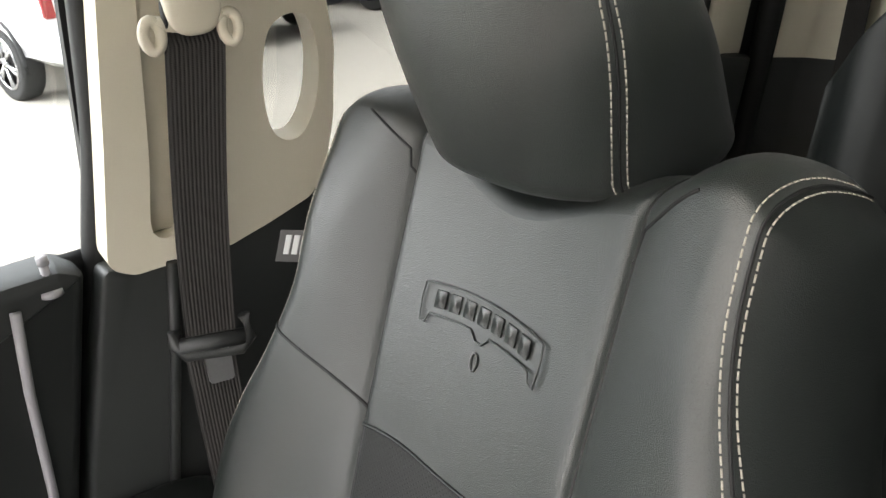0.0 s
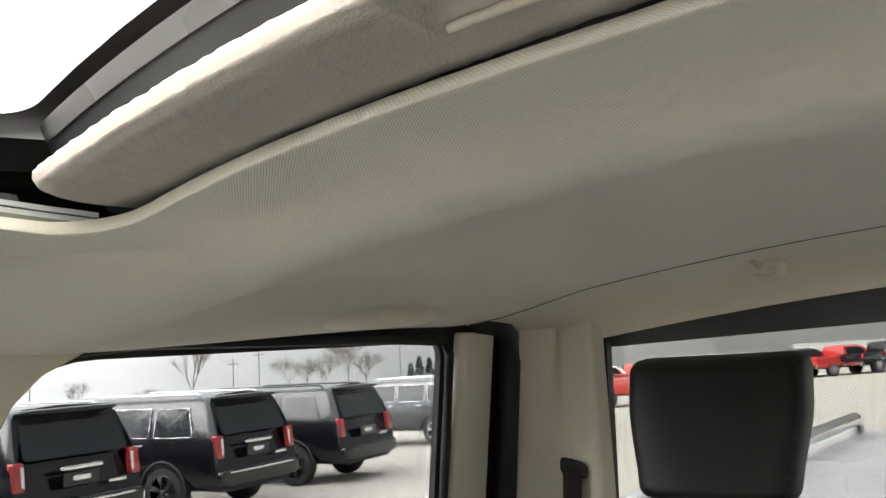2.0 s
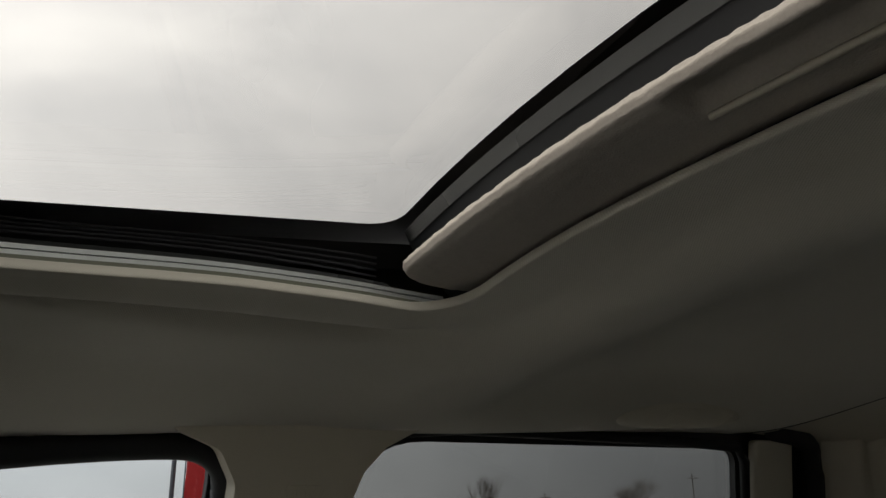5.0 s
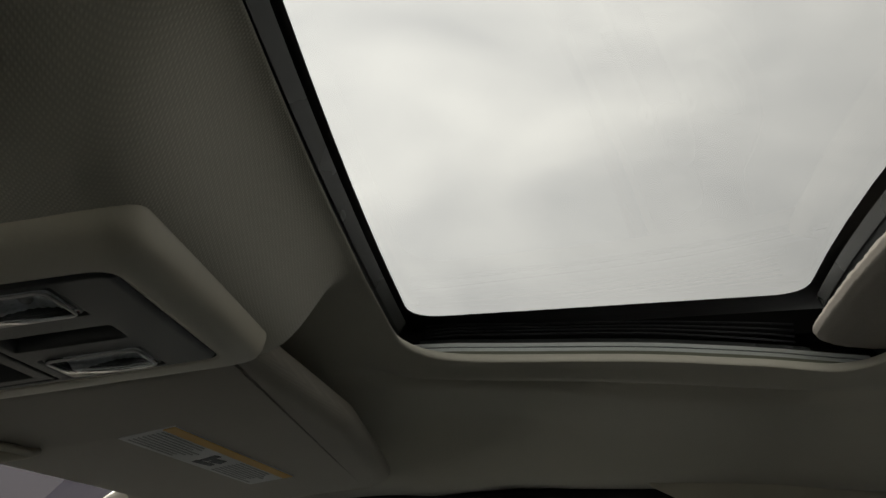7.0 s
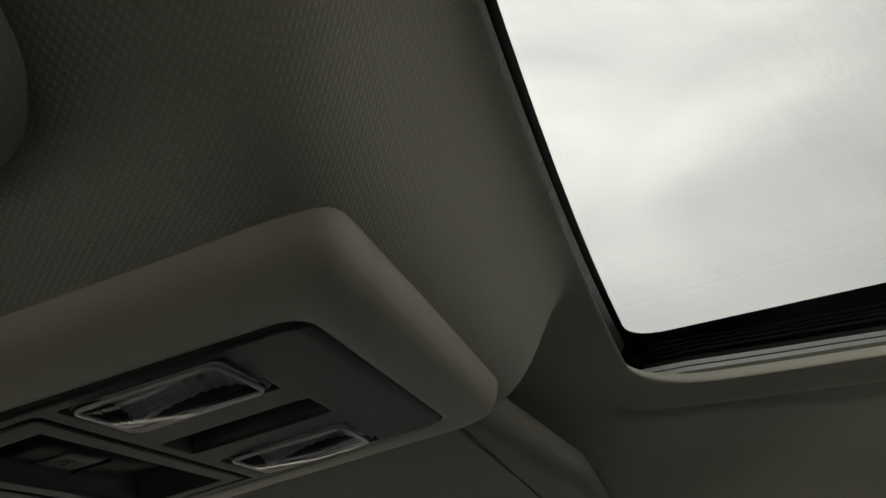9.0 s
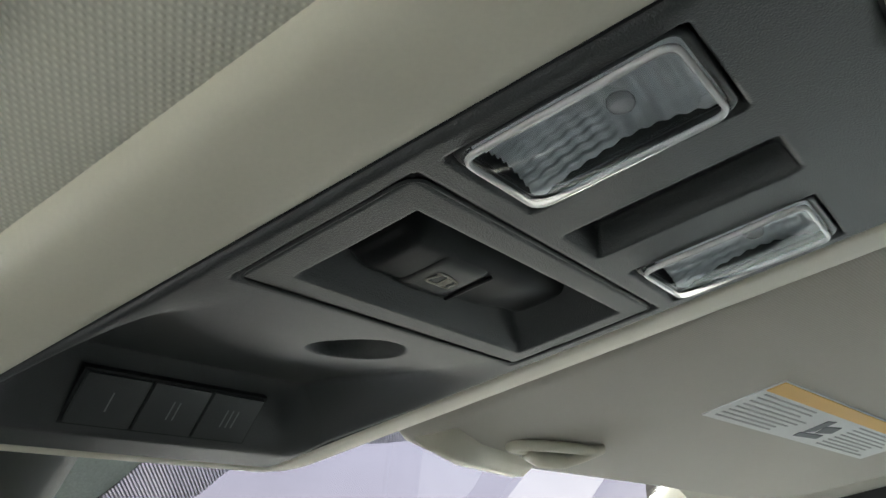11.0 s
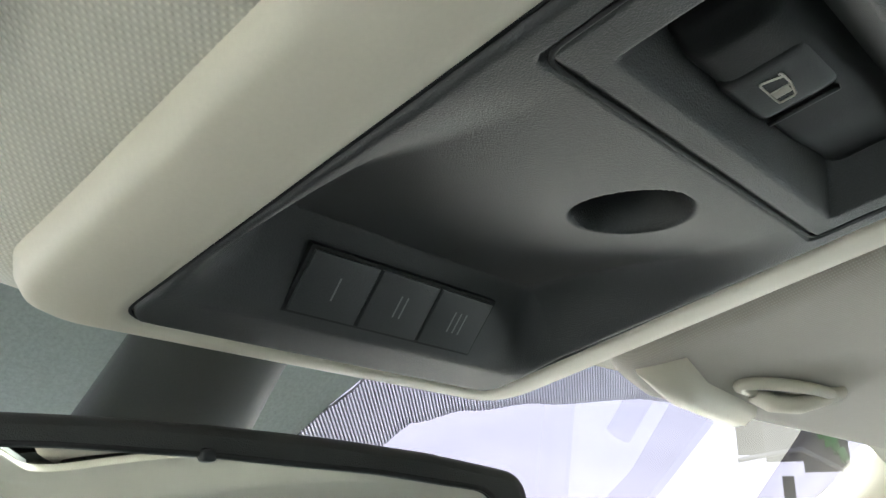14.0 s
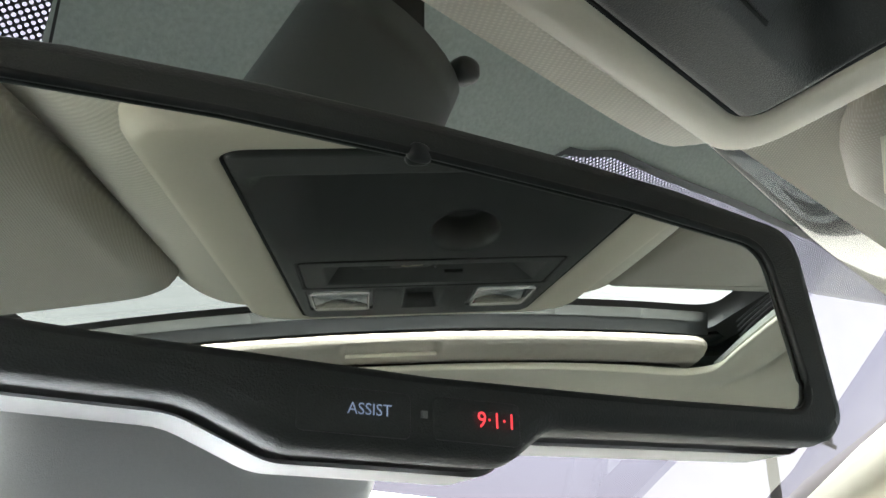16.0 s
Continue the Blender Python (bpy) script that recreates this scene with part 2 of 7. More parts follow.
TAIL_RED = mat("red_lamp_lens", (0.28, 0.012, 0.014), 0.12, 0, coat=0.6)
TAIL_CLEAR = mat("clear_lamp_lens", (0.62, 0.60, 0.60), 0.12, 0, coat=0.6)
LOT = mat("pale_concrete_lot", (0.32, 0.300, 0.262), 0.85, 0, 0.12, 6, 0.5, 12, patch=0.16, patch_scale=0.25)
BARK = mat("grey_bark", (0.10, 0.085, 0.07), 0.9, 0, 0.3, 30)
NEEDLES = mat("dark_evergreen", (0.020, 0.030, 0.020), 0.9, 0, 0.3, 8)
TWIGS = mat("bare_brown_twigs", (0.12, 0.095, 0.075), 0.9, 0, 0.3, 8)
SHED_WALL = mat("far_building_wall", (0.42, 0.41, 0.40), 0.8, 0, 0.05, 4)
POST_PAINT = mat("grey_post_paint", (0.10, 0.10, 0.11), 0.5, 0.3)
FLAG_RED = mat("red_flag_cloth", (0.55, 0.03, 0.03), 0.8)
CARPET = mat("dark_carpet", (0.03, 0.03, 0.03), 0.95, 0, 0.3, 300, 0.8, 400)
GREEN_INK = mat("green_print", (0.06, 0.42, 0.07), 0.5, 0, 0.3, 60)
STICKER_GREY = mat("grey_sticker", (0.17, 0.18, 0.19), 0.4, 0, 0.2, 60)
STICKER_PALE = mat("pale_grey_sticker", (0.42, 0.43, 0.43), 0.4, 0, 0.1, 60)


def webbing(name, color):
    """Seat belt webbing with ribs along its length, by the width coordinate kept in the mesh."""
    m = mat(name, color, 0.62, 0, 0.12, 900, 0, spec=0.4)
    n, l = m.node_tree.nodes, m.node_tree.links
    b = n["Principled BSDF"]
    uv = n.new("ShaderNodeUVMap")
    uv.uv_map = "across"
    for k, (sc, st, dist) in enumerate((((7.0, 0.0), 0.9, 0.0007), ((0.0, 1.0), 0.5, 0.0004))):
        w = n.new("ShaderNodeTexWave")
        w.wave_type, w.bands_direction = "BANDS", "XY"[k]
        w.inputs["Scale"].default_value = (7 * math.pi / 10 * 2, 700 * math.pi / 10)[k] / (1, 1)[k]
        w.inputs["Distortion"].default_value = 0.2
        l.new(uv.outputs["UV"], w.inputs["Vector"])
        bp = n.new("ShaderNodeBump")
        bp.inputs["Strength"].default_value = st
        bp.inputs["Distance"].default_value = dist
        l.new(w.outputs["Fac"], bp.inputs["Height"])
        if b.inputs["Normal"].links:
            l.new(b.inputs["Normal"].links[0].from_socket, bp.inputs["Normal"])
        l.new(bp.outputs["Normal"], b.inputs["Normal"])
    return m


BELT = webbing("charcoal_webbing", (0.022, 0.020, 0.019))


def perforated(name, color):
    """Leather with rows of small punched holes."""
    m = mat(name, color, 0.42, 0, 0.1, 300, 0, patch=0.08)
    n, l = m.node_tree.nodes, m.node_tree.links
    b = n["Principled BSDF"]
    co = n.new("ShaderNodeTexCoord")
    mp = n.new("ShaderNodeMapping")
    mp.inputs["Rotation"].default_value = (0, radians(45), 0)
    l.new(co.outputs["Object"], mp.inputs["Vector"])
    vs = []
    for k in (0, 2):
        w = n.new("ShaderNodeTexWave")
        w.wave_type, w.bands_direction = "BANDS", "XYZ"[k]
        w.inputs["Scale"].default_value = math.pi / 10 / 0.0034
        l.new(mp.outputs["Vector"], w.inputs["Vector"])
        vs.append(w.outputs["Fac"])
    mu = n.new("ShaderNodeMath")
    mu.operation = "MULTIPLY"
    l.new(vs[0], mu.inputs[0])
    l.new(vs[1], mu.inputs[1])
    rp = n.new("ShaderNodeValToRGB")
    rp.color_ramp.elements[0].position, rp.color_ramp.elements[0].color = 0.45, (1, 1, 1, 1)
    rp.color_ramp.elements[1].position, rp.color_ramp.elements[1].color = 0.62, (0.12, 0.12, 0.12, 1)
    l.new(mu.outputs[0], rp.inputs["Fac"])
    old = b.inputs["Base Color"].links[0].from_socket
    mx = n.new("ShaderNodeMixRGB")
    mx.blend_type = "MULTIPLY"
    mx.inputs["Fac"].default_value = 1
    l.new(old, mx.inputs["Color1"])
    l.new(rp.outputs["Color"], mx.inputs["Color2"])
    l.new(mx.outputs["Color"], b.inputs["Base Color"])
    bp = n.new("ShaderNodeBump")
    bp.inputs["Strength"].default_value = 0.8
    bp.inputs["Distance"].default_value = 0.001
    l.new(rp.outputs["Color"], bp.inputs["Height"])
    l.new(bp.outputs["Normal"], b.inputs["Normal"])
    return m


PERFORATED = perforated("perforated_leather", (0.020, 0.021, 0.021))


def dotted_frit(name, pitch):
    """Printed dots round the dark glass edge: round clear gaps in black ceramic, by the across map."""
    m = bpy.data.materials.new(name)
    m.use_nodes = True
    n, l = m.node_tree.nodes, m.node_tree.links
    b = n["Principled BSDF"]
    b.inputs["Base Color"].default_value = (0.02, 0.02, 0.024, 1)
    b.inputs["Roughness"].default_value = 0.35
    uv = n.new("ShaderNodeUVMap")
    uv.uv_map = "across"
    vs = []
    mp = n.new("ShaderNodeMapping")
    mp.inputs["Rotation"].default_value = (0, 0, radians(45))
    l.new(uv.outputs["UV"], mp.inputs["Vector"])
    for k in (0, 1):
        w = n.new("ShaderNodeTexWave")
        w.wave_type, w.bands_direction = "BANDS", "XY"[k]
        w.inputs["Scale"].default_value = math.pi / 10 / pitch
        l.new(mp.outputs["Vector"], w.inputs["Vector"])
        vs.append(w.outputs["Fac"])
    mu = n.new("ShaderNodeMath")
    mu.operation = "MULTIPLY"
    l.new(vs[0], mu.inputs[0])
    l.new(vs[1], mu.inputs[1])
    cut = n.new("ShaderNodeMath")
    cut.operation = "GREATER_THAN"
    cut.inputs[1].default_value = 0.26
    l.new(mu.outputs[0], cut.inputs[0])
    tr = n.new("ShaderNodeBsdfTransparent")
    mx = n.new("ShaderNodeMixShader")
    l.new(cut.outputs[0], mx.inputs["Fac"])
    l.new(b.outputs["BSDF"], mx.inputs[1])
    l.new(tr.outputs["BSDF"], mx.inputs[2])
    l.new(mx.outputs["Shader"], n["Material Output"].inputs["Surface"])
    return m


DOTS = dotted_frit("dotted_frit", 0.0021)
FOLD_CLOTH = mat("black_wind_cloth", (0.05, 0.05, 0.056), 0.7, 0, 0.1, 900, 0.2, 1500)
FAINT_INK = mat("faint_grey_print", (0.42, 0.41, 0.40), 0.7)
SWITCH_BLACK = mat("deep_black_switch", (0.0035, 0.0038, 0.004), 0.55, 0, 0.1, 1500, 0.1, 2500, spec=0.22)
SWITCH_CAP = mat("satin_black_cap", (0.0045, 0.005, 0.005), 0.42, 0, 0.1, 1500, 0.1, 2500, spec=0.3)

# ---- building helpers ----
def link(name, verts, faces, material, parent=None, label="", smooth=True, across=None):
    me = bpy.data.meshes.new(name)
    me.from_pydata([tuple(v) for v in verts], [], faces)
    me.update()
    if material:
        me.materials.append(material)
    if across:
        layer = me.uv_layers.new(name="across")
        for lo in me.loops:
            layer.data[lo.index].uv = across[lo.vertex_index]
    if smooth:
        me.polygons.foreach_set("use_smooth", [True] * len(me.polygons))
    ob = new(name, me)
    if parent:
        ob.parent = parent
        ob.matrix_parent_inverse = parent.matrix_basis.inverted() if parent.type == "EMPTY" else Matrix()
    if label:
        ob["label"] = label
    return ob


def part(name, bm, material, parent=None, label="", smooth=False):
    me = bpy.data.meshes.new(name)
    bm.to_mesh(me)
    bm.free()
    me.materials.append(material)
    if smooth:
        me.polygons.foreach_set("use_smooth", [True] * len(me.polygons))
    ob = new(name, me)
    if parent:
        ob.parent = parent
        ob.matrix_parent_inverse = parent.matrix_basis.inverted() if parent.type == "EMPTY" else Matrix()
    if label:
        ob["label"] = label
    return ob


def thing(name, at, label, category, group="", kind=""):
    e = new(name)
    e.empty_display_size = 0.05
    e.matrix_basis = Matrix.Translation(at)
    return tagged(e, label, category, group, kind)


def auto_smooth(ob, angle=40):
    me = ob.data
    me.polygons.foreach_set("use_smooth", [True] * len(me.polygons))
    bm = bmesh.new()
    bm.from_mesh(me)
    for e in bm.edges:
        e.smooth = len(e.link_faces) == 2 and e.calc_face_angle(0) < radians(angle)
    bm.to_mesh(me)
    bm.free()
    return ob


def solid(ob, t, offset=1.0):
    m = ob.modifiers.new("thickness", "SOLIDIFY")
    m.thickness, m.offset = t, offset
    return ob


def bevel(ob, w, seg=3, angle=35):
    m = ob.modifiers.new("edges", "BEVEL")
    m.width, m.segments, m.limit_method, m.angle_limit = w, seg, "ANGLE", radians(angle)
    return ob


def grid(fn, us, vs, closed=False):
    """Points fn(u, v) over two lists, and the faces between them."""
    verts = [fn(u, v) for v in vs for u in us]
    n = len(us)
    faces = []
    for j in range(len(vs) - 1):
        for i in range(n if closed else n - 1):
            k = (i + 1) % n
            faces.append((j * n + i, j * n + k, (j + 1) * n + k, (j + 1) * n + i))
    return verts, faces


def span(a, b, n):
    return [a + (b - a) * i / (n - 1) for i in range(n)]


def smooth_step(a, b, x):
    t = min(1.0, max(0.0, (x - a) / (b - a)))
    return t * t * (3 - 2 * t)


def lerp(table, x):
    """A smooth curve through the points of a table of (x, value)."""
    if x <= table[0][0]:
        return table[0][1]
    for (x0, a), (x1, b) in zip(table, table[1:]):
        if x <= x1:
            return a + (b - a) * (x - x0) / (x1 - x0)
    return table[-1][1]


def curve(table, x):
    """A smooth curve through a table of (x, value), with no flat steps at its points."""
    if x <= table[0][0]:
        return table[0][1]
    n = len(table)
    slope = [(table[min(n - 1, i + 1)][1] - table[max(0, i - 1)][1]) / (table[min(n - 1, i + 1)][0] - table[max(0, i - 1)][0]) for i in range(n)]
    for i in range(n - 1):
        (x0, a), (x1, b) = table[i], table[i + 1]
        if x <= x1:
            w = x1 - x0
            t = (x - x0) / w
            return a * (1 + 2 * t) * (1 - t) ** 2 + b * t * t * (3 - 2 * t) + w * t * (1 - t) * (slope[i] * (1 - t) - slope[i + 1] * t)
    return table[-1][1]


def ease(table, x):
    if x <= table[0][0]:
        return table[0][1]
    for (x0, a), (x1, b) in zip(table, table[1:]):
        if x <= x1:
            t = (x - x0) / (x1 - x0)
            return a + (b - a) * t * t * (3 - 2 * t)
    return table[-1][1]


def rounded(pts, r, n=6):
    """The polygon with its corners rounded; r is one radius or one for each corner."""
    out = []
    m = len(pts)
    for i in range(m):
        p0, p, p1 = (Vector(pts[(i + k) % m]) for k in (-1, 0, 1))
        rad = r[i] if isinstance(r, (list, tuple)) else r
        a, b = (p0 - p), (p1 - p)
        la, lb = a.length, b.length
        a.normalize(), b.normalize()
        ang = a.angle(b) if la > 0 and lb > 0 else math.pi
        if rad <= 0 or ang > 3.05:
            out.append(tuple(p))
            continue
        d = min(rad / math.tan(ang / 2), la * 0.49, lb * 0.49)
        s, e = p + a * d, p + b * d
        for k in range(n + 1):
            t = k / n
            out.append(tuple(s * (1 - t) ** 2 + p * 2 * t * (1 - t) + e * t * t))
    return out


def inset(poly, d):
    """The closed 2D polygon moved inwards by d."""
    m = len(poly)
    area = sum(poly[i][0] * poly[(i + 1) % m][1] - poly[(i + 1) % m][0] * poly[i][1] for i in range(m))
    sg = 1 if area > 0 else -1
    out = []
    for i in range(m):
        p0, p, p1 = (Vector(poly[(i + k) % m][:2]) for k in (-1, 0, 1))
        t = (p1 - p0)
        if t.length == 0:
            out.append(tuple(p))
            continue
        t.normalize()
        out.append((p.x - sg * t.y * d, p.y + sg * t.x * d))
    return out


def prism(poly, at, h0, h1, soft=0.0, holes=()):
    """A slab over a 2D polygon: at(a, b, h) puts it in space, from h0 (back) to h1 (front), with a softened front edge."""
    n = len(poly)
    rings = [(poly, h0), (poly, h1 - soft if h1 > h0 else h1 + soft)]
    if soft:
        sgn = 1 if h1 > h0 else -1
        rings.append((inset(poly, soft * 0.35), h1 - sgn * soft * 0.30))
        rings.append((inset(poly, soft), h1))
    verts, faces = [], []
    for ring, h in rings:
        verts += [at(a, b, h) for a, b in ring]
    for j in range(len(rings) - 1):
        for i in range(n):
            k = (i + 1) % n
            faces.append((j * n + i, j * n + k, (j + 1) * n + k, (j + 1) * n + i))
    faces.append(tuple(range(n))[::-1])
    faces.append(tuple(range((len(rings) - 1) * n, len(rings) * n)))
    return verts, faces


def sheet_with_holes(outer, holes, at, depth, name, material, parent=None, label="", soft=0.004):
    """A slab with openings through it, softened at its edges."""
    bm = bmesh.new()
    for loop in [outer, *holes]:
        vs = [bm.verts.new(at(a, b, 0)) for a, b in loop]
        for i in range(len(vs)):
            bm.edges.new((vs[i], vs[(i + 1) % len(vs)]))
    bmesh.ops.triangle_fill(bm, use_beauty=True, use_dissolve=False, edges=bm.edges[:])
    front = bm.faces[:]
    want = Vector(at(0, 0, 0)) - Vector(at(0, 0, -1))
    for f in front:
        f.normal_update()
        if f.normal.dot(want) < 0:
            f.normal_flip()
    ob = part(name, bm, material, parent, label, smooth=False)
    solid(ob, depth, -1.0)
    if soft:
        bevel(ob, soft, 3, 50)
    auto_smooth(ob, 35)
    return ob


def flowing(pts, closed=False, n=6):
    """A smooth curve through the points."""
    p = [Vector(q) for q in pts]
    m = len(p)
    out = []
    for i in range(m if closed else m - 1):
        a, b, c, d = (p[(i + k) % m] if closed else p[max(0, min(m - 1, i + k))] for k in (-1, 0, 1, 2))
        for j in range(n):
            t = j / n
            out.append(tuple(0.5 * (2 * b + (c - a) * t + (2 * a - 5 * b + 4 * c - d) * t * t + (3 * b - a - 3 * c + d) * t ** 3)))
    return out if closed else out + [tuple(p[-1])]


def tube(path, radius, seg=8, closed=False, flat=1.0, up=(0, 0, 1), taper=None):
    """A tube along points; flat squeezes it along up."""
    pts = [Vector(p) for p in path]
    n = len(pts)
    verts, faces = [], []
    for i, p in enumerate(pts):
        a = pts[(i - 1) % n] if closed or i else p
        b = pts[(i + 1) % n] if closed or i < n - 1 else p
        t = (b - a).normalized()
        s = t.cross(Vector(up))
        if s.length < 1e-4:
            s = t.cross(Vector((1, 0, 0)))
        s.normalize()
        w = s.cross(t).normalized()
        r = radius * (taper(i / (n - 1)) if taper else 1)
        for k in range(seg):
            g = 2 * math.pi * k / seg
            verts.append(p + s * (r * math.cos(g)) + w * (r * flat * math.sin(g)))
    for j in range(n if closed else n - 1):
        for k in range(seg):
            q, m = (k + 1) % seg, (j + 1) % n
            faces.append((j * seg + k, j * seg + q, m * seg + q, m * seg + k))
    if not closed:
        faces.append(tuple(range(seg))[::-1])
        faces.append(tuple(range((n - 1) * seg, n * seg)))
    return verts, faces


def box(x0, x1, y0, y1, z0, z1):
    v = [(x, y, z) for z in (z0, z1) for y in (y0, y1) for x in (x0, x1)]
    return v, [(0, 2, 3, 1), (4, 5, 7, 6), (0, 1, 5, 4), (2, 6, 7, 3), (0, 4, 6, 2), (1, 3, 7, 5)]


def joined(*pieces):
    verts, faces = [], []
    for v, f in pieces:
        k = len(verts)
        verts += list(v)
        faces += [tuple(i + k for i in q) for q in f]
    return verts, faces


def ellipsoid_box(cx, cy, cz, rx, ry, rz, p=4.0, nu=40, nv=20, shape=None):
    """A rounded block (superellipsoid); shape(x, y, z in -1..1) may move its points."""
    def pw(c):
        return math.copysign(abs(c) ** (2 / p), c)

    def fn(u, v):
        a = (pw(math.cos(v)) * pw(math.cos(u)), pw(math.cos(v)) * pw(math.sin(u)), pw(math.sin(v)))
        if shape:
            a = shape(*a)
        return (cx + rx * a[0], cy + ry * a[1], cz + rz * a[2])
    us = [2 * math.pi * i / nu for i in range(nu)]
    vs = span(-math.pi / 2 + 1e-3, math.pi / 2 - 1e-3, nv)
    verts, faces = grid(fn, us, vs, True)
    faces.append(tuple(range(nu))[::-1])
    faces.append(tuple(range((nv - 1) * nu, nv * nu)))
    return verts, faces


def stitches(path, length, gap, radius):
    """Dashes of thread laid along a path of points."""
    pieces = []
    pts = [Vector(p) for p in path]
    d = [0.0]
    for a, b in zip(pts, pts[1:]):
        d.append(d[-1] + (b - a).length)

    def at(s):
        for i in range(len(pts) - 1):
            if s <= d[i + 1]:
                return pts[i].lerp(pts[i + 1], (s - d[i]) / max(1e-9, d[i + 1] - d[i]))
        return pts[-1]
    s = 0.0
    while s + length < d[-1]:
        pieces.append(tube([at(s), at(s + length * 0.5), at(s + length)], radius, 5))
        s += length + gap
    return joined(*pieces)

# ---- cab shell ----
def side_x(z):
    """The side glass leans inwards towards the roof."""
    return 0.80 - 0.155 * (z - 1.30)


def right_side(inward):
    return lambda a, b, h: (side_x(b) - inward - h, a, b)


def left_side(inward):
    return lambda a, b, h: (-(side_x(b) - inward - h), a, b)


def nearer(pts, d, eye=(0.0, 0.0, 1.62)):
    """Points of the side plane drawn in by d towards the middle of the cab."""
    k = 1 - d / 0.77
    return [(eye[1] + (a - eye[1]) * k, eye[2] + (b - eye[2]) * k) for a, b in pts]


def panel_z(y):
    """Height of the overhead console's face along the cab."""
    return 1.6908 - 0.205 * (y - 0.196)


def opening_back(x):
    """Back edge of the roof opening, bowed forwards in the middle."""
    return -0.274 + 0.033 * max(0.0, 1 - (x / 0.372) ** 2)


def opening_front(x):
    """Front edge of the roof opening, bowed a little forwards."""
    return 0.134 + 0.014 * max(0.0, 1 - (x / 0.372) ** 2)


def past_opening(x, y):
    """Distance outside the rounded roof opening."""
    r = 0.06
    a = abs(x) - (0.372 - r)
    b = max(y - (opening_front(x) - r), opening_back(x) + r - y)
    if a > 0 and b > 0:
        return max(0.0, math.hypot(a, b) - r)
    return max(0.0, a - r, b - r)


def liner_z(x, y):
    """The underside of the headliner."""
    ax = abs(x)
    # flat under the sunroof cassette, then a step up over the rear seats that follows the opening's bow
    yb = y - 0.036 * (0.5 + 0.5 * math.cos(math.pi * min(1.0, ax / 0.52))) * smooth_step(-0.20, -0.40, y) * smooth_step(-1.15, -0.70, y)
    mid = curve([(-1.30, 1.833), (-0.95, 1.844), (-0.80, 1.847), (-0.68, 1.840), (-0.59, 1.827), (-0.51, 1.808), (-0.43, 1.781), (-0.375, 1.770), (-0.33, 1.773), (-0.26, 1.787), (-0.06, 1.781), (0.13, 1.770), (0.30, 1.725), (0.49, 1.664), (0.55, 1.65)], yb) + 0.05 * max(0.0, y - 0.2) * min(1.0, ax / 0.4)
    side = ease([(-0.26, 0.068), (0.13, 0.030), (0.5, 0.012)], y)
    z = mid - side * (ax / 0.735) ** 1.7
    # the edge turns down to the door tops
    edge = ease([(-1.06, 1.745), (-0.3, 1.716), (0.0, 1.700), (0.15, 1.682), (0.478, 1.634)], y)
    z += (edge - z) * smooth_step(0.54, 0.715, ax) ** 1.2
    # pod that carries the console
    hw = 0.113 - 0.05 * max(0.0, y - 0.18)
    soft = lambda v: 0.012 * math.log1p(math.exp(max(-30.0, min(30.0, v / 0.012))))
    pod = panel_z(y) + 0.0050 + 1.25 * soft(ax - hw - 0.012) + 1.7 * soft(0.150 - y) + 0.7 * soft(y - 0.474)
    k = 0.006
    z = -k * math.log(math.exp(-z / k + 290) + math.exp(-pod / k + 290)) + k * 290
    # rolled edge of the roof opening, level in front and crowned behind
    f, b = smooth_step(0.07, 0.13, y), smooth_step(-0.16, -0.25, y)
    rim = ease([(-0.29, 1.773), (-0.21, 1.7785), (-0.12, 1.7780), (0.13, 1.767)], y) * (1 - f - b) + f * ease([(0.0, 1.772), (0.09, 1.772), (0.21, 1.770), (0.33, 1.768), (0.40, 1.767)], ax) + b * (1.7765 + 0.017 * max(0.0, 1 - (ax / 0.37) ** 2) ** 0.7)
    d = past_opening(x, y)
    z += (rim - z) * math.exp(-(d / (0.065 + 0.025 * b - (0.033 + 0.012 * smooth_step(0.20, 0.12, ax)) * f)) ** 2)
    # rolled rim and the groove outside it along the sides
    z += (0.013 * math.exp(-((d - 0.062) / 0.013) ** 2) - 0.008 * math.exp(-((d - 0.030) / 0.016) ** 2)) * smooth_step(0.30, 0.39, ax) * smooth_step(-0.33, -0.20, y) * smooth_step(0.21, 0.13, y)
    # cut-out behind the console
    return z + 0.045 * smooth_step(0.074, 0.066, ax) * smooth_step(0.190, 0.198, y) * smooth_step(0.452, 0.444, y)


def ring_of(hx, y0, y1, r, n):
    """Points round a rounded rectangle, evenly by angle of the outline."""
    base = rounded([(hx, y0), (hx, y1), (-hx, y1), (-hx, y0)], r, 14)
    d = [0.0]
    for i in range(len(base)):
        a, b = Vector(base[i]), Vector(base[(i + 1) % len(base)])
        d.append(d[-1] + (b - a).length)
    out, j = [], 0
    for k in range(n):
        s = d[-1] * k / n
        while d[j + 1] < s:
            j += 1
        a, b = Vector(base[j]), Vector(base[(j + 1) % len(base)])
        out.append(a.lerp(b, (s - d[j]) / max(1e-9, d[j + 1] - d[j])))
    return out


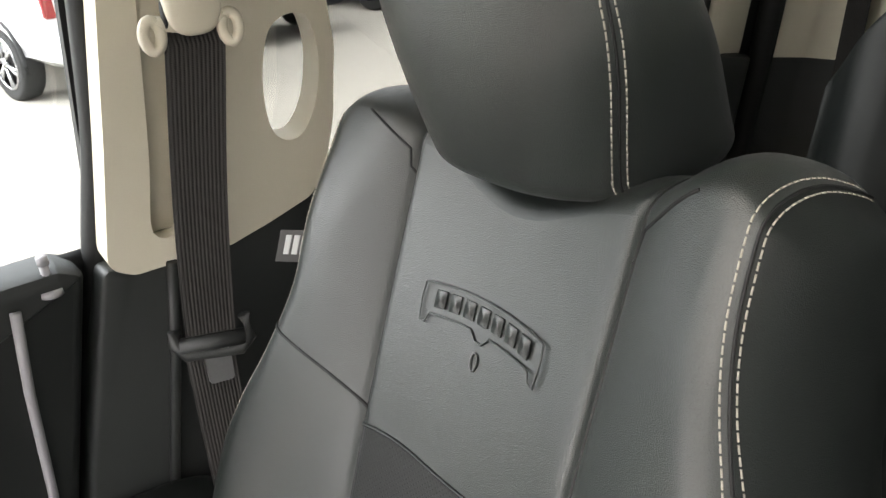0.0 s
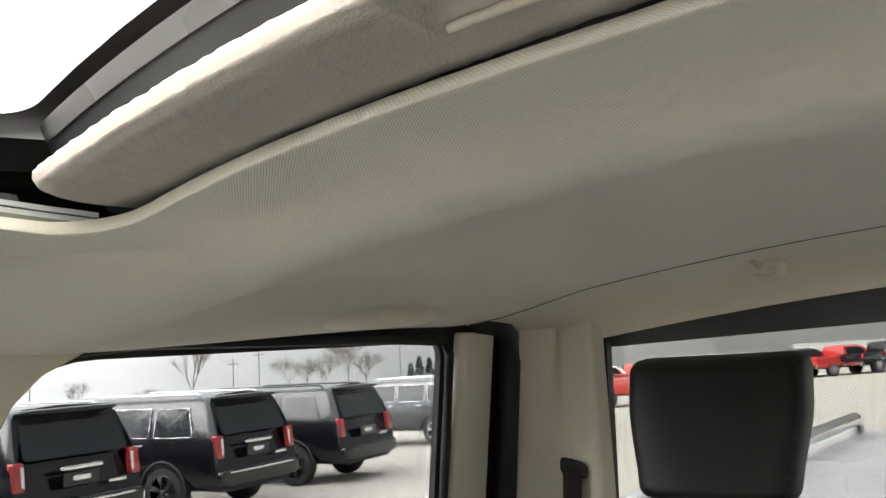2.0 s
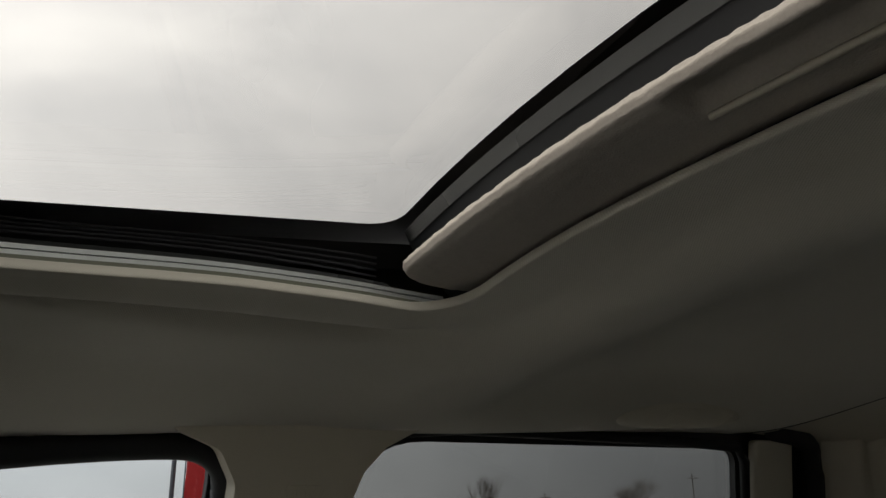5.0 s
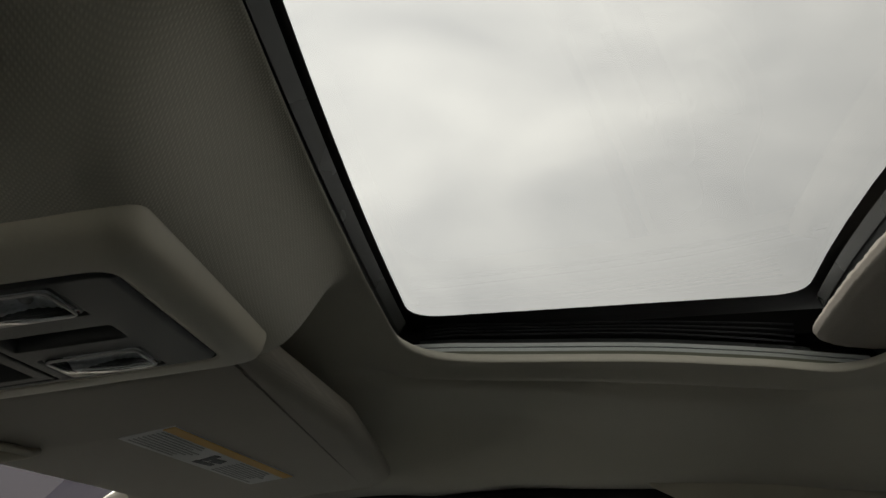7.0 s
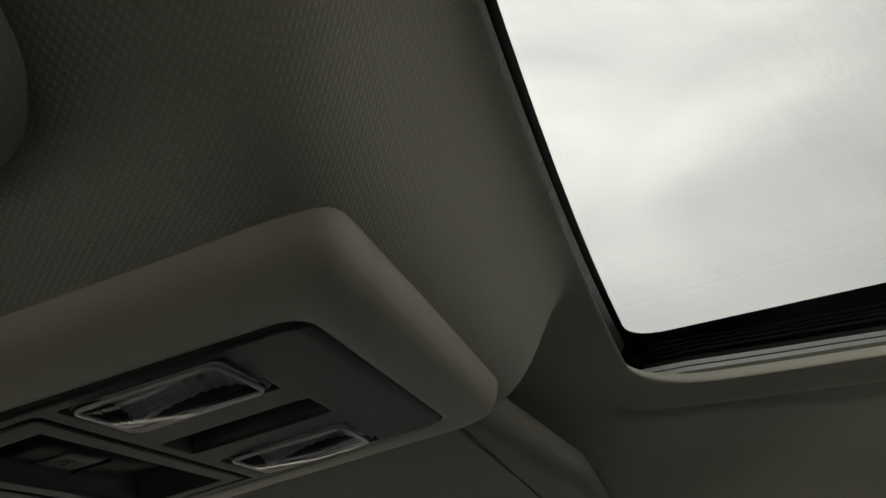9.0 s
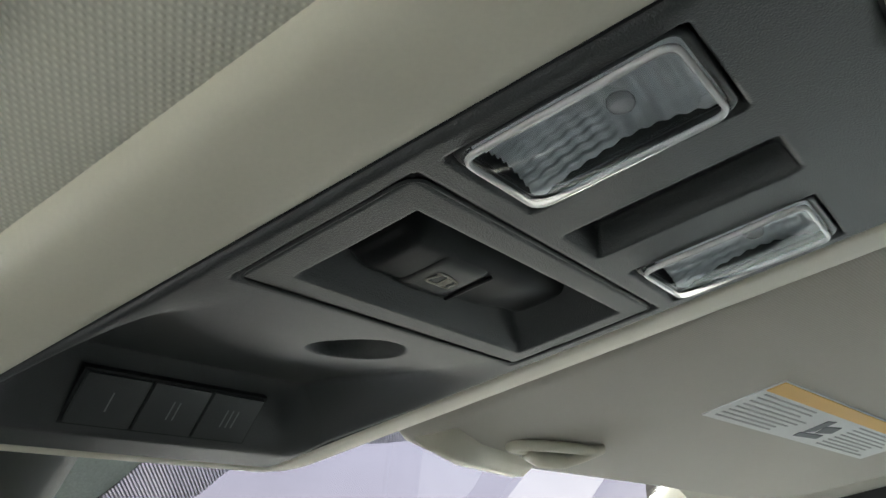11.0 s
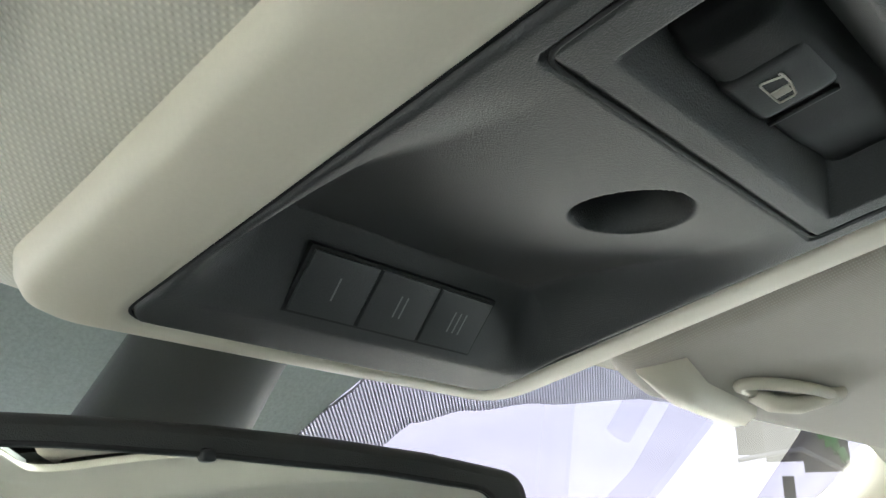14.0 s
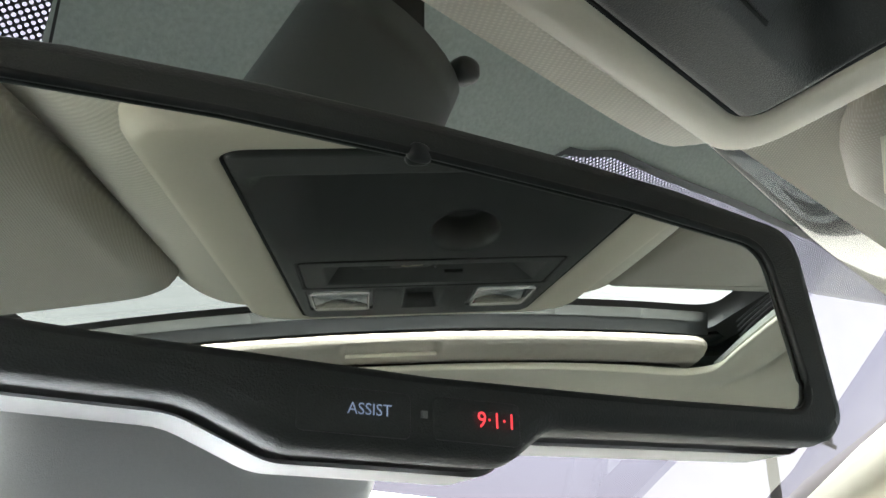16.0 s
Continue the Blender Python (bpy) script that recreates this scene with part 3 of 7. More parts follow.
def make_headliner():
    n = 760
    inner = ring_of(0.372, -0.272, 0.134, 0.062, n)
    for p in inner:
        p.y += (1 - (p.x / 0.372) ** 2) * (0.033 * smooth_step(-0.15, -0.262, p.y) + 0.014 * smooth_step(0.0, 0.125, p.y))
    mid = Vector((0.0, -0.066))
    outer = []
    for p in inner:
        # where a line from the opening's middle meets the outer edge
        q = Vector((p.x * 1.0, p.y)) - mid
        s = min((0.745 / abs(q.x)) if abs(q.x) > 1e-6 else 1e9, ((0.485 - mid.y) / q.y) if q.y > 1e-6 else ((-1.215 - mid.y) / q.y if q.y < -1e-6 else 1e9))
        o = mid + q * s
        back = -1.215 + 0.155 * smooth_step(0.55, 0.745, abs(o.x))
        o.y = max(o.y, back)
        outer.append(o)
    fr = [0, 0.004, 0.009, 0.015, 0.022] + [0.03 + 0.97 * (i / 74) ** 1.25 for i in range(75)]
    verts, faces = [], []
    for f in fr:
        for a, b in zip(inner, outer):
            p = a.lerp(b, f)
            e = (p - a).length
            z = liner_z(p.x, p.y)
            if e < 0.004:
                z += 0.25 * (0.004 - math.sqrt(max(0, 0.004 ** 2 - (0.004 - e) ** 2)))
            verts.append((p.x, p.y, z))
    # a lip that turns up into the roof
    lip = []
    for a in inner:
        o = (a - mid).normalized() * 0.010
        lip.append((a.x + o.x, a.y + o.y, liner_z(a.x, a.y) + 0.010))
    base = len(verts)
    verts += lip
    for i in range(n):
        k = (i + 1) % n
        faces.append((base + i, base + k, k, i))
    for j in range(len(fr) - 1):
        for i in range(n):
            k = (i + 1) % n
            faces.append((j * n + i, j * n + k, (j + 1) * n + k, (j + 1) * n + i))
    ob = link("headliner", verts, faces, LINER)
    return tagged(ob, "beige knitted fabric headliner round the open sunroof", "headliner", kind="structure")


make_headliner()


def make_roof():
    n = 240
    inner = ring_of(0.425, -0.32, 0.185, 0.06, n)
    mid = Vector((0.0, -0.066))
    verts, faces = [], []
    fr = (0, 0.2, 0.5, 0.8, 0.95, 1.0)
    for f in fr:
        for p in inner:
            q = p - mid
            s = min((0.82 / abs(q.x)) if abs(q.x) > 1e-6 else 1e9, ((0.553 - mid.y) / q.y) if q.y > 1e-6 else ((-1.42 - mid.y) / q.y if q.y < -1e-6 else 1e9))
            o = mid + q * s
            v = p.lerp(o, f)
            z = ease([(-1.42, 1.885), (-0.9, 1.895), (-0.32, 1.878), (0.19, 1.840), (0.55, 1.772)], v.y) - 0.032 * min(1.0, abs(v.x) / 0.43) ** 2 - 0.05 * max(0.0, abs(v.x) - 0.43)
            if f == 1.0:
                z -= 0.02
            verts.append((v.x, v.y, z))
    for j in range(len(fr) - 1):
        for i in range(n):
            k = (i + 1) % n
            faces.append((j * n + i, j * n + k, (j + 1) * n + k, (j + 1) * n + i))
    ob = link("roof_panel", verts, faces, CAR_GREY)
    solid(ob, 0.01, 1.0)
    return tagged(ob, "dark painted steel roof of the pickup cab", "roof", kind="structure")


make_roof()

# side walls of the cab, mirrored; windows go through them
FRONT_WINDOW = rounded([(-0.165, 1.278), (-0.188, 1.698), (0.20, 1.664), (0.62, 1.40), (0.74, 1.278)], [0.01, 0.035, 0.08, 0.05, 0.01], 6)
REAR_WINDOW = rounded([(-1.078, 1.305), (-1.066, 1.720), (-0.36, 1.710), (-0.345, 1.305)], [0.045, 0.03, 0.11, 0.03], 8)


def make_side(right):
    at = right_side(-0.012) if right else left_side(-0.012)
    outer = [(1.20, 0.55), (1.20, 1.20), (0.80, 1.28), (0.66, 1.42), (0.26, 1.745), (0.0, 1.800), (-1.36, 1.832), (-1.38, 0.55)]
    ob = sheet_with_holes(outer, [FRONT_WINDOW, REAR_WINDOW], at, 0.012, "wall_right" if right else "wall_left", RUBBER, soft=0)
    tagged(ob, "black inner steel and seals of the cab side", "wall", kind="structure")
    for k, (hole, mt, lab) in enumerate(((FRONT_WINDOW, CLEAR_GLASS, "clear front door window glass"), (REAR_WINDOW, TINT_GLASS, "dark tinted rear door window glass"))):
        big = inset(hole, -0.01)
        at2 = right_side(-0.02) if right else left_side(-0.02)
        v, f = prism(big, at2, 0, -0.004)
        w = link("window_%d" % (k + 1 + (0 if right else 2)), v, f, mt, smooth=False)
        tagged(w, lab, "window", kind="structure")


make_side(True)
make_side(False)

# back wall with the rear window
at_back = lambda a, b, h: (a, -1.345 + h, b)
BACK_HOLE = rounded([(-0.60, 1.375), (0.60, 1.375), (0.585, 1.775), (-0.585, 1.775)], 0.03, 6)
wall_back = sheet_with_holes([(-0.86, 0.55), (0.86, 0.55), (0.80, 1.60), (0.77, 1.84), (-0.77, 1.84), (-0.80, 1.60)], [BACK_HOLE], at_back, 0.02, "wall_back", RUBBER, soft=0)
tagged(wall_back, "black rear wall of the cab round the back window", "wall", kind="structure")
v, f = prism(inset(BACK_HOLE, -0.01), lambda a, b, h: (a, -1.372 + h, b), 0, 0.004)
w = link("window_5", v, f, BACK_GLASS, smooth=False)
tagged(w, "lightly tinted back window glass of the cab", "window", kind="structure")
# black ceramic edge along the top of the back window, deeper towards the middle
v, f = grid(lambda u, t: (u, -1.366, 1.785 - t * (0.088 - 0.016 * (1 - abs(u) / 0.6))), span(-0.59, 0.59, 30), (0, 1))
tagged(link("trim_back_glass", v, f, FRIT, smooth=False), "black ceramic top edge of the back window", "trim", kind="structure")

floor_v, floor_f = box(-0.86, 0.86, -1.36, 1.25, 0.50, 0.55)
tagged(link("floor", floor_v, floor_f, CARPET, smooth=False), "dark carpeted cab floor", "floor", kind="structure")
v, f = box(-0.86, 0.86, 1.20, 1.25, 0.55, 1.18)
tagged(link("wall_front", v, f, DARK_TRIM, smooth=False), "dark bulkhead under the windscreen", "wall", kind="structure")


# windscreen, its dark printed edge and the header
def screen_y(x, z):
    return 0.600 - 1.20 * (z - 1.70) - 0.10 * x * x


def band_z(x):
    """Lower edge of the tinted sun band."""
    return 1.560 - 0.115 * x * x


v, f = grid(lambda x, t: (x, screen_y(x, band_z(x) + (1.745 - band_z(x)) * t), band_z(x) + (1.745 - band_z(x)) * t), span(-0.80, 0.80, 40), span(0, 1, 8))
band = link("windscreen_band", v, f, SHADE_BAND)
band.visible_shadow = False
tagged(band, "lavender-tinted sun band across the windscreen", "windscreen", kind="structure")
v, f = grid(lambda x, t: (x, screen_y(x, 1.16 + (band_z(x) - 1.16) * t), 1.16 + (band_z(x) - 1.16) * t), span(-0.80, 0.80, 40), span(0, 1, 10))
screen = link("windscreen", v, f, SCREEN_GLASS)
screen.visible_shadow = False
tagged(screen, "clear raked windscreen glass", "windscreen", kind="structure")


def screen_patch(name, fn, us, vs, material, label, off=0.004):
    pts, uvs = [], []
    for t in vs:
        for u in us:
            x, z = fn(u, t)
            pts.append((x, screen_y(x, z) - off, z))
            uvs.append((x, z * 1.56))
    faces = grid(lambda a, b: (0, 0, 0), us, vs)[1]
    return tagged(link(name, pts, faces, material, across=uvs), label, "trim", kind="structure")


# solid dark field behind the mirror, and the dotted border that follows it and the header
def frit_low(x):
    """Lower edge of the solid printed field."""
    return ease([(-0.70, 1.718), (-0.064, 1.712), (-0.059, 1.690), (-0.053, 1.675), (-0.049, 1.600), (0.116, 1.600), (0.132, 1.637), (0.148, 1.664), (0.166, 1.700), (0.180, 1.709), (0.215, 1.7150), (0.36, 1.7190), (0.70, 1.728)], x)


screen_patch("trim_screen_field", lambda u, t: (u, 1.745 + (frit_low(u) - 1.745) * t), span(-0.75, 0.75, 160), span(0, 1, 8), FRIT_FIELD, "black ceramic field at the top of the windscreen, coloured grey-green for its reflection")
screen_patch("trim_screen_dots", lambda u, t: (u, frit_low(u) - t * ease([(-0.7, 0.02), (-0.16, 0.04), (-0.08, 0.05), (0.06, 0.03), (0.112, 0.04), (0.122, 0.10), (0.17, 0.112), (0.20, 0.075), (0.2136, 0.056), (0.25, 0.046), (0.31, 0.038), (0.42, 0.026), (0.7, 0.020)], u)), span(-0.75, 0.75, 300), span(0, 1, 8), DOTS, "dotted ceramic border of the windscreen")
screen_patch("trim_screen_line", lambda u, t: (u, frit_low(u) + 0.0020 - 0.0030 * t), span(-0.75, 0.75, 300), (0, 1), FRIT, "black line between the ceramic field and its dots", off=0.0065)

# header: the liner's front edge rolls up to the glass
v, f = grid(lambda x, t: (x, 0.485 + 0.010 * math.sin(t * 1.57) + 0.050 * t * t, liner_z(x, 0.485) + 0.085 * t ** 0.85), span(-0.745, 0.745, 80), span(0, 1, 8))
tagged(link("trim_header", v, f, LINER), "beige windscreen header edge of the headliner", "trim", kind="structure")
# windscreen pillars
for s in (-1, 1):
    v, f = tube([(s * 0.815, 0.46, 1.70), (s * 0.83, 0.70, 1.55), (s * 0.84, 1.0, 1.30), (s * 0.85, 1.16, 1.17)], 0.05, 10, flat=0.7)
    tagged(link("pillar_front_%s" % ("right" if s > 0 else "left"), v, f, CREAM), "cream windscreen pillar trim", "pillar", kind="structure")

# ---- sunroof ----
sunroof = thing("sunroof", (0.0, -0.05, 1.80), "open-shade glass sunroof with black frame and alloy guide rails", "sunroof")


def roof_glass_z(x, y):
    return 1.807 - 0.118 * (y - 0.134) + 0.009 * (1 - (x / 0.378) ** 2)


def bow(x, y):
    """The panel's back edge bows forwards in the middle."""
    k = max(0.0, 1 - (x / 0.378) ** 2)
    return 0.034 * k * smooth_step(0.10, -0.15, y) + 0.015 * k * smooth_step(0.0, 0.12, y)


def edged(poly, n=12):
    """The same outline with points along its long sides."""
    out = []
    for i, p in enumerate(poly):
        q = poly[(i + 1) % len(poly)]
        long = i % 13 == 12
        out += [tuple(Vector(p).lerp(Vector(q), k / n)) for k in range(n if long else 1)]
    return out


def frame_ring(a, b):
    """A band between two rounded rectangles given as (half width, back, front, radius, height offset)."""
    ra, rb = ([Vector(p) for p in edged(rounded([(hx, y0), (hx, y1), (-hx, y1), (-hx, y0)], r, 12))] for hx, y0, y1, r in (a[:4], b[:4]))
    n = len(ra)
    verts = [(p.x, p.y + bow(p.x, p.y), roof_glass_z(p.x, p.y) + a[4]) for p in ra] + [(p.x, p.y + bow(p.x, p.y), roof_glass_z(p.x, p.y) + b[4]) for p in rb]
    return verts, [(i, (i + 1) % n, n + (i + 1) % n, n + i) for i in range(n)]


# pane
v, f = grid(lambda x, y: (x, y, roof_glass_z(x, y) + 0.004), span(-0.43, 0.43, 20), span(-0.33, 0.19, 12))
pane = link("glass", v, f, SUNROOF_GLASS, sunroof, "lightly tinted clear glass panel")
pane.visible_shadow = False
# black ceramic border and inner frame
GL = (0.374, -0.216, 0.137, 0.032, 0.0)
v, f = joined(frame_ring((0.45, -0.34, 0.20, 0.05, 0.002), (0.405, -0.245, 0.166, 0.05, 0.001)), frame_ring((0.405, -0.245, 0.166, 0.05, 0.001), GL))
link("frame", v, f, SMOOTH_BLACK, sunroof, "black frame", smooth=False)
v, f = joined(frame_ring((0.412, -0.34, 0.180, 0.05, -0.002), (0.420, -0.345, 0.182, 0.05, -0.022)))
link("inner_frame", v, f, RUBBER, sunroof, "black inner frame wall", smooth=False)
# glossy black wind seal strips across front and back, each with a painted grey highlight
for nm, y0, dz in (("front_seal_strip", 0.141, -0.006), ("rear_seal_strip", -0.224, -0.006)):
    s = 1 if y0 > 0 else -1
    v, f = grid(lambda x, t: (x, y0 + bow(x, y0) + s * (0.012 * t), roof_glass_z(x, y0) + dz - 0.024 * t), span(-0.372, 0.372, 24), span(0, 1, 4))
    strip = link(nm, v, f, SMOOTH_BLACK, sunroof, "black glossy seal strip")
    v, f = grid(lambda x, t: (x, y0 + bow(x, y0) + s * (0.012 * t - 0.0015), roof_glass_z(x, y0) + dz - 0.024 * t), span(-0.366, 0.366, 24), (0.02, 0.15, 0.29, 0.44))
    link("strip_lip", v, f, GREY_STRIP, strip, "narrow grey band painted as the highlight on the strip")
# guide rails on both sides with their folded wind cloths
for s in (-1, 1):
    x0 = s * 0.386
    zr = lambda y: liner_z(0.372, max(-0.25, min(0.12, y))) + 0.0075
    # olive underside, then two bright ribs
    for nm, dx, dz, wd, hgt, mt, lab in (("rail_base", -0.003, 0.000, 0.014, 0.0058, OLIVE, "olive rail base"), ("guide_rail", 0.000, 0.0064, 0.008, 0.0034, ALUMINIUM, "pale alloy guide rail"), ("rail_groove", 0.004, 0.0098, 0.008, 0.0016, GREY_STRIP, "dark groove of the rail"), ("guide_rail", 0.002, 0.0114, 0.008, 0.0034, ALUMINIUM, "pale alloy guide rail")):
        v, f = grid(lambda a, y: (x0 + s * (dx + wd * (0, 1, 1, 0, 0)[a]), y, zr(y) + dz + hgt * (0, 0, 1, 1, 0)[a]), range(5), span(-0.27, 0.135, 12))
        link(nm, v, f, mt, sunroof, lab, smooth=False)
    v, f = grid(lambda a, y: (x0 + s * (0.009 + 0.004 * a), y, zr(y) + 0.0165 + 0.005 * a), (0, 1), span(-0.222, 0.13, 12))
    link("rail_cover", v, f, GREY_STRIP, sunroof, "dark glossy rail cover", smooth=False)
    for k in range(4):
        # each fold of cloth is slack towards the back
        slack = [(0.5, 0.2, -0.2, -0.5)[k] * 0.004 * math.sin(math.pi * (0.13 - y) / 0.35) for y in span(-0.210, 0.125, 14)]
        path = [(x0 + s * 0.012, y, zr(y) + 0.0245 + 0.0036 * k + 0.0022 * k * (0.13 - y) / 0.35 + d) for y, d in zip(span(-0.210, 0.125, 14), slack)]
        v, f = tube(path, 0.0012, 5)
        link("cloth_fold", v, f, FOLD_CLOTH, sunroof, "black folded wind cloth")

# sliding sun shade, pushed back
sunshade = thing("sunshade", (0.0, -0.24, 1.80), "cream fleece-covered sliding sunshade, pushed back, with a finger recess", "sunshade")


def shade_z(x, y):
    return 1.8085 - 0.008 * (x / 0.366) ** 2 + 0.03 * (-0.25 - y)


def shade_pt(x, t):
    """t runs from the top of the front edge round to the underside and back."""
    prof = [(-0.224, 0.012), (-0.216, 0.0108), (-0.211, 0.0080), (-0.210, 0.0045), (-0.213, 0.0005), (-0.221, -0.002), (-0.234, -0.003), (-0.250, -0.003), (-0.285, -0.002), (-0.293, 0.001), (-0.298, 0.020)]
    i = min(len(prof) - 2, int(t))
    k = t - i
    y = prof[i][0] + (prof[i + 1][0] - prof[i][0]) * k
    dz = prof[i][1] + (prof[i + 1][1] - prof[i][1]) * k
    # rounded ends
    e = max(0.0, abs(x) - 0.338) / 0.028
    y -= 0.026 * (1 - math.sqrt(max(0.0, 1 - min(1.0, e) ** 2)))
    # finger recess
    r = smooth_step(0.056, 0.048, abs(x)) * smooth_step(-0.249, -0.242, y) * smooth_step(-0.215, -0.224, y) * smooth_step(0.004, 0.0, dz)
    fuzz = 0.0006 * noise.noise((x * 160, y * 160, dz * 300))
    return (x, y + fuzz + 0.031 * (1 - (x / 0.372) ** 2), shade_z(x, y) + dz + 0.012 * r + fuzz)


v, f = grid(shade_pt, span(-0.366, 0.366, 260), [k * 0.25 for k in range(41)])
link("panel", v, f, CREAM_FLEECE, sunshade)
v, f = tube([(x, -0.2175, shade_z(x, -0.25) - 0.0035) for x in span(-0.05, 0.05, 10)], 0.0022, 6)
link("finger_lip", v, f, CREAM, sunshade, "cream recess lip")
v, f = grid(lambda x, t: (x, opening_back(x) + (-0.004, -0.010, -0.022, -0.040)[t], shade_z(x, -0.28) + (0.008, 0.002, 0.001, 0.006)[t]), span(-0.40, 0.40, 40), range(4))
link("edge_seal", v, f, RAIL_GREEN, sunroof, "dark rubber seal behind the shade")

# ---- overhead console ----
console = thing("overhead_console", (0.0, 0.32, 1.70), "cream-framed overhead console with black control panel on the headliner", "console")


def con(x, y, h):
    """A point of the console: h metres up into it."""
    return (x, y, panel_z(y) + h)


Y0, Y1 = 0.1965, 0.4500


def half(y):
    w = 0.0640 + 0.0055 * (y - Y0) / (Y1 - Y0)
    r = 0.008
    for d in (y - Y0, Y1 - y):
        if d < r:
            w -= r - math.sqrt(max(0.0, r * r - (r - d) ** 2))
    return w


LAMP_X, PLATE = 0.0420, (0.2760, 0.3260)


def panel_h(x, y):
    """Depth of the black panel: front bowl, switch pocket, hole, slot and grooves."""
    h = 0.0
    ax = abs(x)
    # bowl that falls away towards the front and ends at the button wall
    if 0.318 < y < 0.446:
        rise = 0.0215 * smooth_step(0.318, 0.424, y)
        wall = smooth_step(0.4335, 0.4120, y)
        hw = 0.053 + 0.005 * (y - 0.318) / 0.12
        h += min(rise, 0.0215 * wall) * smooth_step(hw + 0.013, hw - 0.008, ax)
    # thumb hole
    d = math.hypot((x - 0.0105) / 0.0135, (y - 0.3515) / 0.0152)
    h += 0.014 * smooth_step(1.06, 0.82, d)
    # switch pocket: a funnel with four sloping sides and creased corners
    if 0.280 < y < 0.322 and ax < 0.056:
        side = min((0.0510 - x) / 0.017, (0.0475 + x) / 0.010, (y - 0.2835) / 0.0105, (0.3185 - y) / 0.0075)
        h += 0.0125 * min(1.0, max(0.0, side))
    # slot between the lamps
    h += 0.008 * smooth_step(0.0100, 0.0075, ax) * smooth_step(0.2195, 0.2245, y) * smooth_step(0.2705, 0.2685, y)
    # lamp wells
    for s in (-1, 1):
        h += 0.010 * smooth_step(0.0168, 0.0153, abs(x - s * LAMP_X)) * smooth_step(0.2215, 0.2230, y) * smooth_step(0.2695, 0.2680, y)
    # groove round the switch panel
    for g in (abs(y - PLATE[1]), abs(y - PLATE[0])):
        if ax < 0.0588:
            h += 0.0016 * smooth_step(0.0011, 0.0004, g)
    if PLATE[0] < y < PLATE[1]:
        h += 0.0016 * smooth_step(0.0011, 0.0004, abs(ax - 0.0583))
    # softly rolled rim
    e = min(half(y) - ax, y - Y0, Y1 - y)
    if e < 0.003:
        h += 0.003 - math.sqrt(max(0.0, 0.003 ** 2 - (0.003 - max(0.0, e)) ** 2))
    return h


nx, ny = 220, 300
v, f = grid(lambda a, y: con(a * half(y), y, panel_h(a * half(y), y) - 0.003), span(-1, 1, nx), span(Y0, Y1, ny))
link("control_panel", v, f, BLACK_PLASTIC, console, "black grained panel")


def outline(y0, y1, w0, w1, r, n=10):
    return rounded([(w0, y0), (w1, y1), (-w1, y1), (-w0, y0)], r, n)


# cream surround: rings from the panel edge out to the fabric
rings = []
for grow, h in ((-0.0008, 0.004), (0.0005, 0.003), (0.0016, -0.0020), (0.006, -0.0024), (0.018, -0.0020), (0.031, -0.0002), (0.0365, 0.0016), (0.0400, 0.0055), (0.0415, 0.011), (0.0418, 0.024)):
    rings.append((outline(Y0 - grow * 0.42, Y1 + grow * 0.38, 0.0640 + grow * 0.81, 0.0695 + grow * 0.65, 0.010 + grow * 0.25), h))
verts, faces = [], []
m = len(rings[0][0])
for ring, h in rings:
    verts += [con(a, b, h) for a, b in ring]
for j in range(len(rings) - 1):
    for i in range(m):
        k = (i + 1) % m
        faces.append((j * m + i, j * m + k, (j + 1) * m + k, (j + 1) * m + i))
link("surround", verts, faces, CREAM, console, "cream moulded surround")

# dark joint lines round the panel and round the switch plate
v, f = tube([con(a, b, -0.0010) for a, b in outline(Y0 - 0.0004, Y1 + 0.0004, 0.0644, 0.0699, 0.0085)], 0.0008, 5, True)
link("panel_joint", v, f, RUBBER, console, "dark joint line")
v, f = tube([con(a, b, -0.0026) for a, b in rounded([(0.0582, PLATE[0]), (0.0582, PLATE[1]), (-0.0582, PLATE[1]), (-0.0582, PLATE[0])], 0.005, 6)], 0.0006, 5, True)
link("plate_joint", v, f, RUBBER, console, "dark joint line")

# map lamps
for s in (-1, 1):
    cx = s * LAMP_X
    poly = rounded([(cx - 0.0155, 0.2232), (cx + 0.0155, 0.2232), (cx + 0.0155, 0.2678), (cx - 0.0155, 0.2678)], 0.004, 5)
    v, f = prism(poly, con, 0.001, -0.0045, 0.0022)
    lens = link("map_lamp", v, f, LENS, console, "clear ribbed map lamp lens")
    auto_smooth(lens)
    lens.visible_shadow = False
    v, f = grid(lambda a, b: con(cx + 0.0146 * a, 0.2455 + 0.0214 * b, 0.0065 - 0.004 * (a * a + b * b) + 0.0004 * math.sin(a * 42) * smooth_step(0.0, 0.2, b) + 0.0003 * math.sin(b * 34)), span(-1, 1, 60), span(-1, 1, 60))
    link("reflector", v, f, REFLECTOR, lens, "faceted silver reflector")
    v, f = ellipsoid_box(*con(cx + 0.002, 0.241, 0.002), 0.0028, 0.0028, 0.002, 2.2, 16, 8)
    link("bulb", v, f, TAIL_CLEAR, lens, "small clear bulb")
    v, f = tube([con(p[0], p[1], -0.0015) for p in poly], 0.0011, 6, True)
    link("lens_rim", v, f, SMOOTH_BLACK, lens, "black rim")
    v, f = tube([con(cx + (p[0] - cx) * 0.92, 0.2455 + (p[1] - 0.2455) * 0.94, -0.0036) for p in poly], 0.0008, 6, True)
    link("lens_border", v, f, TAIL_CLEAR, lens, "clear bevelled border")

# rocker switch in its pocket: one end raised, a centre cap, the other end low
def rocker_h(x):
    return ease([(-0.042, 0.0085), (-0.038, 0.0030), (-0.031, 0.0006), (-0.013, 0.0012), (0.011, 0.0020), (0.034, 0.0044), (0.041, 0.0058), (0.044, 0.009)], x)


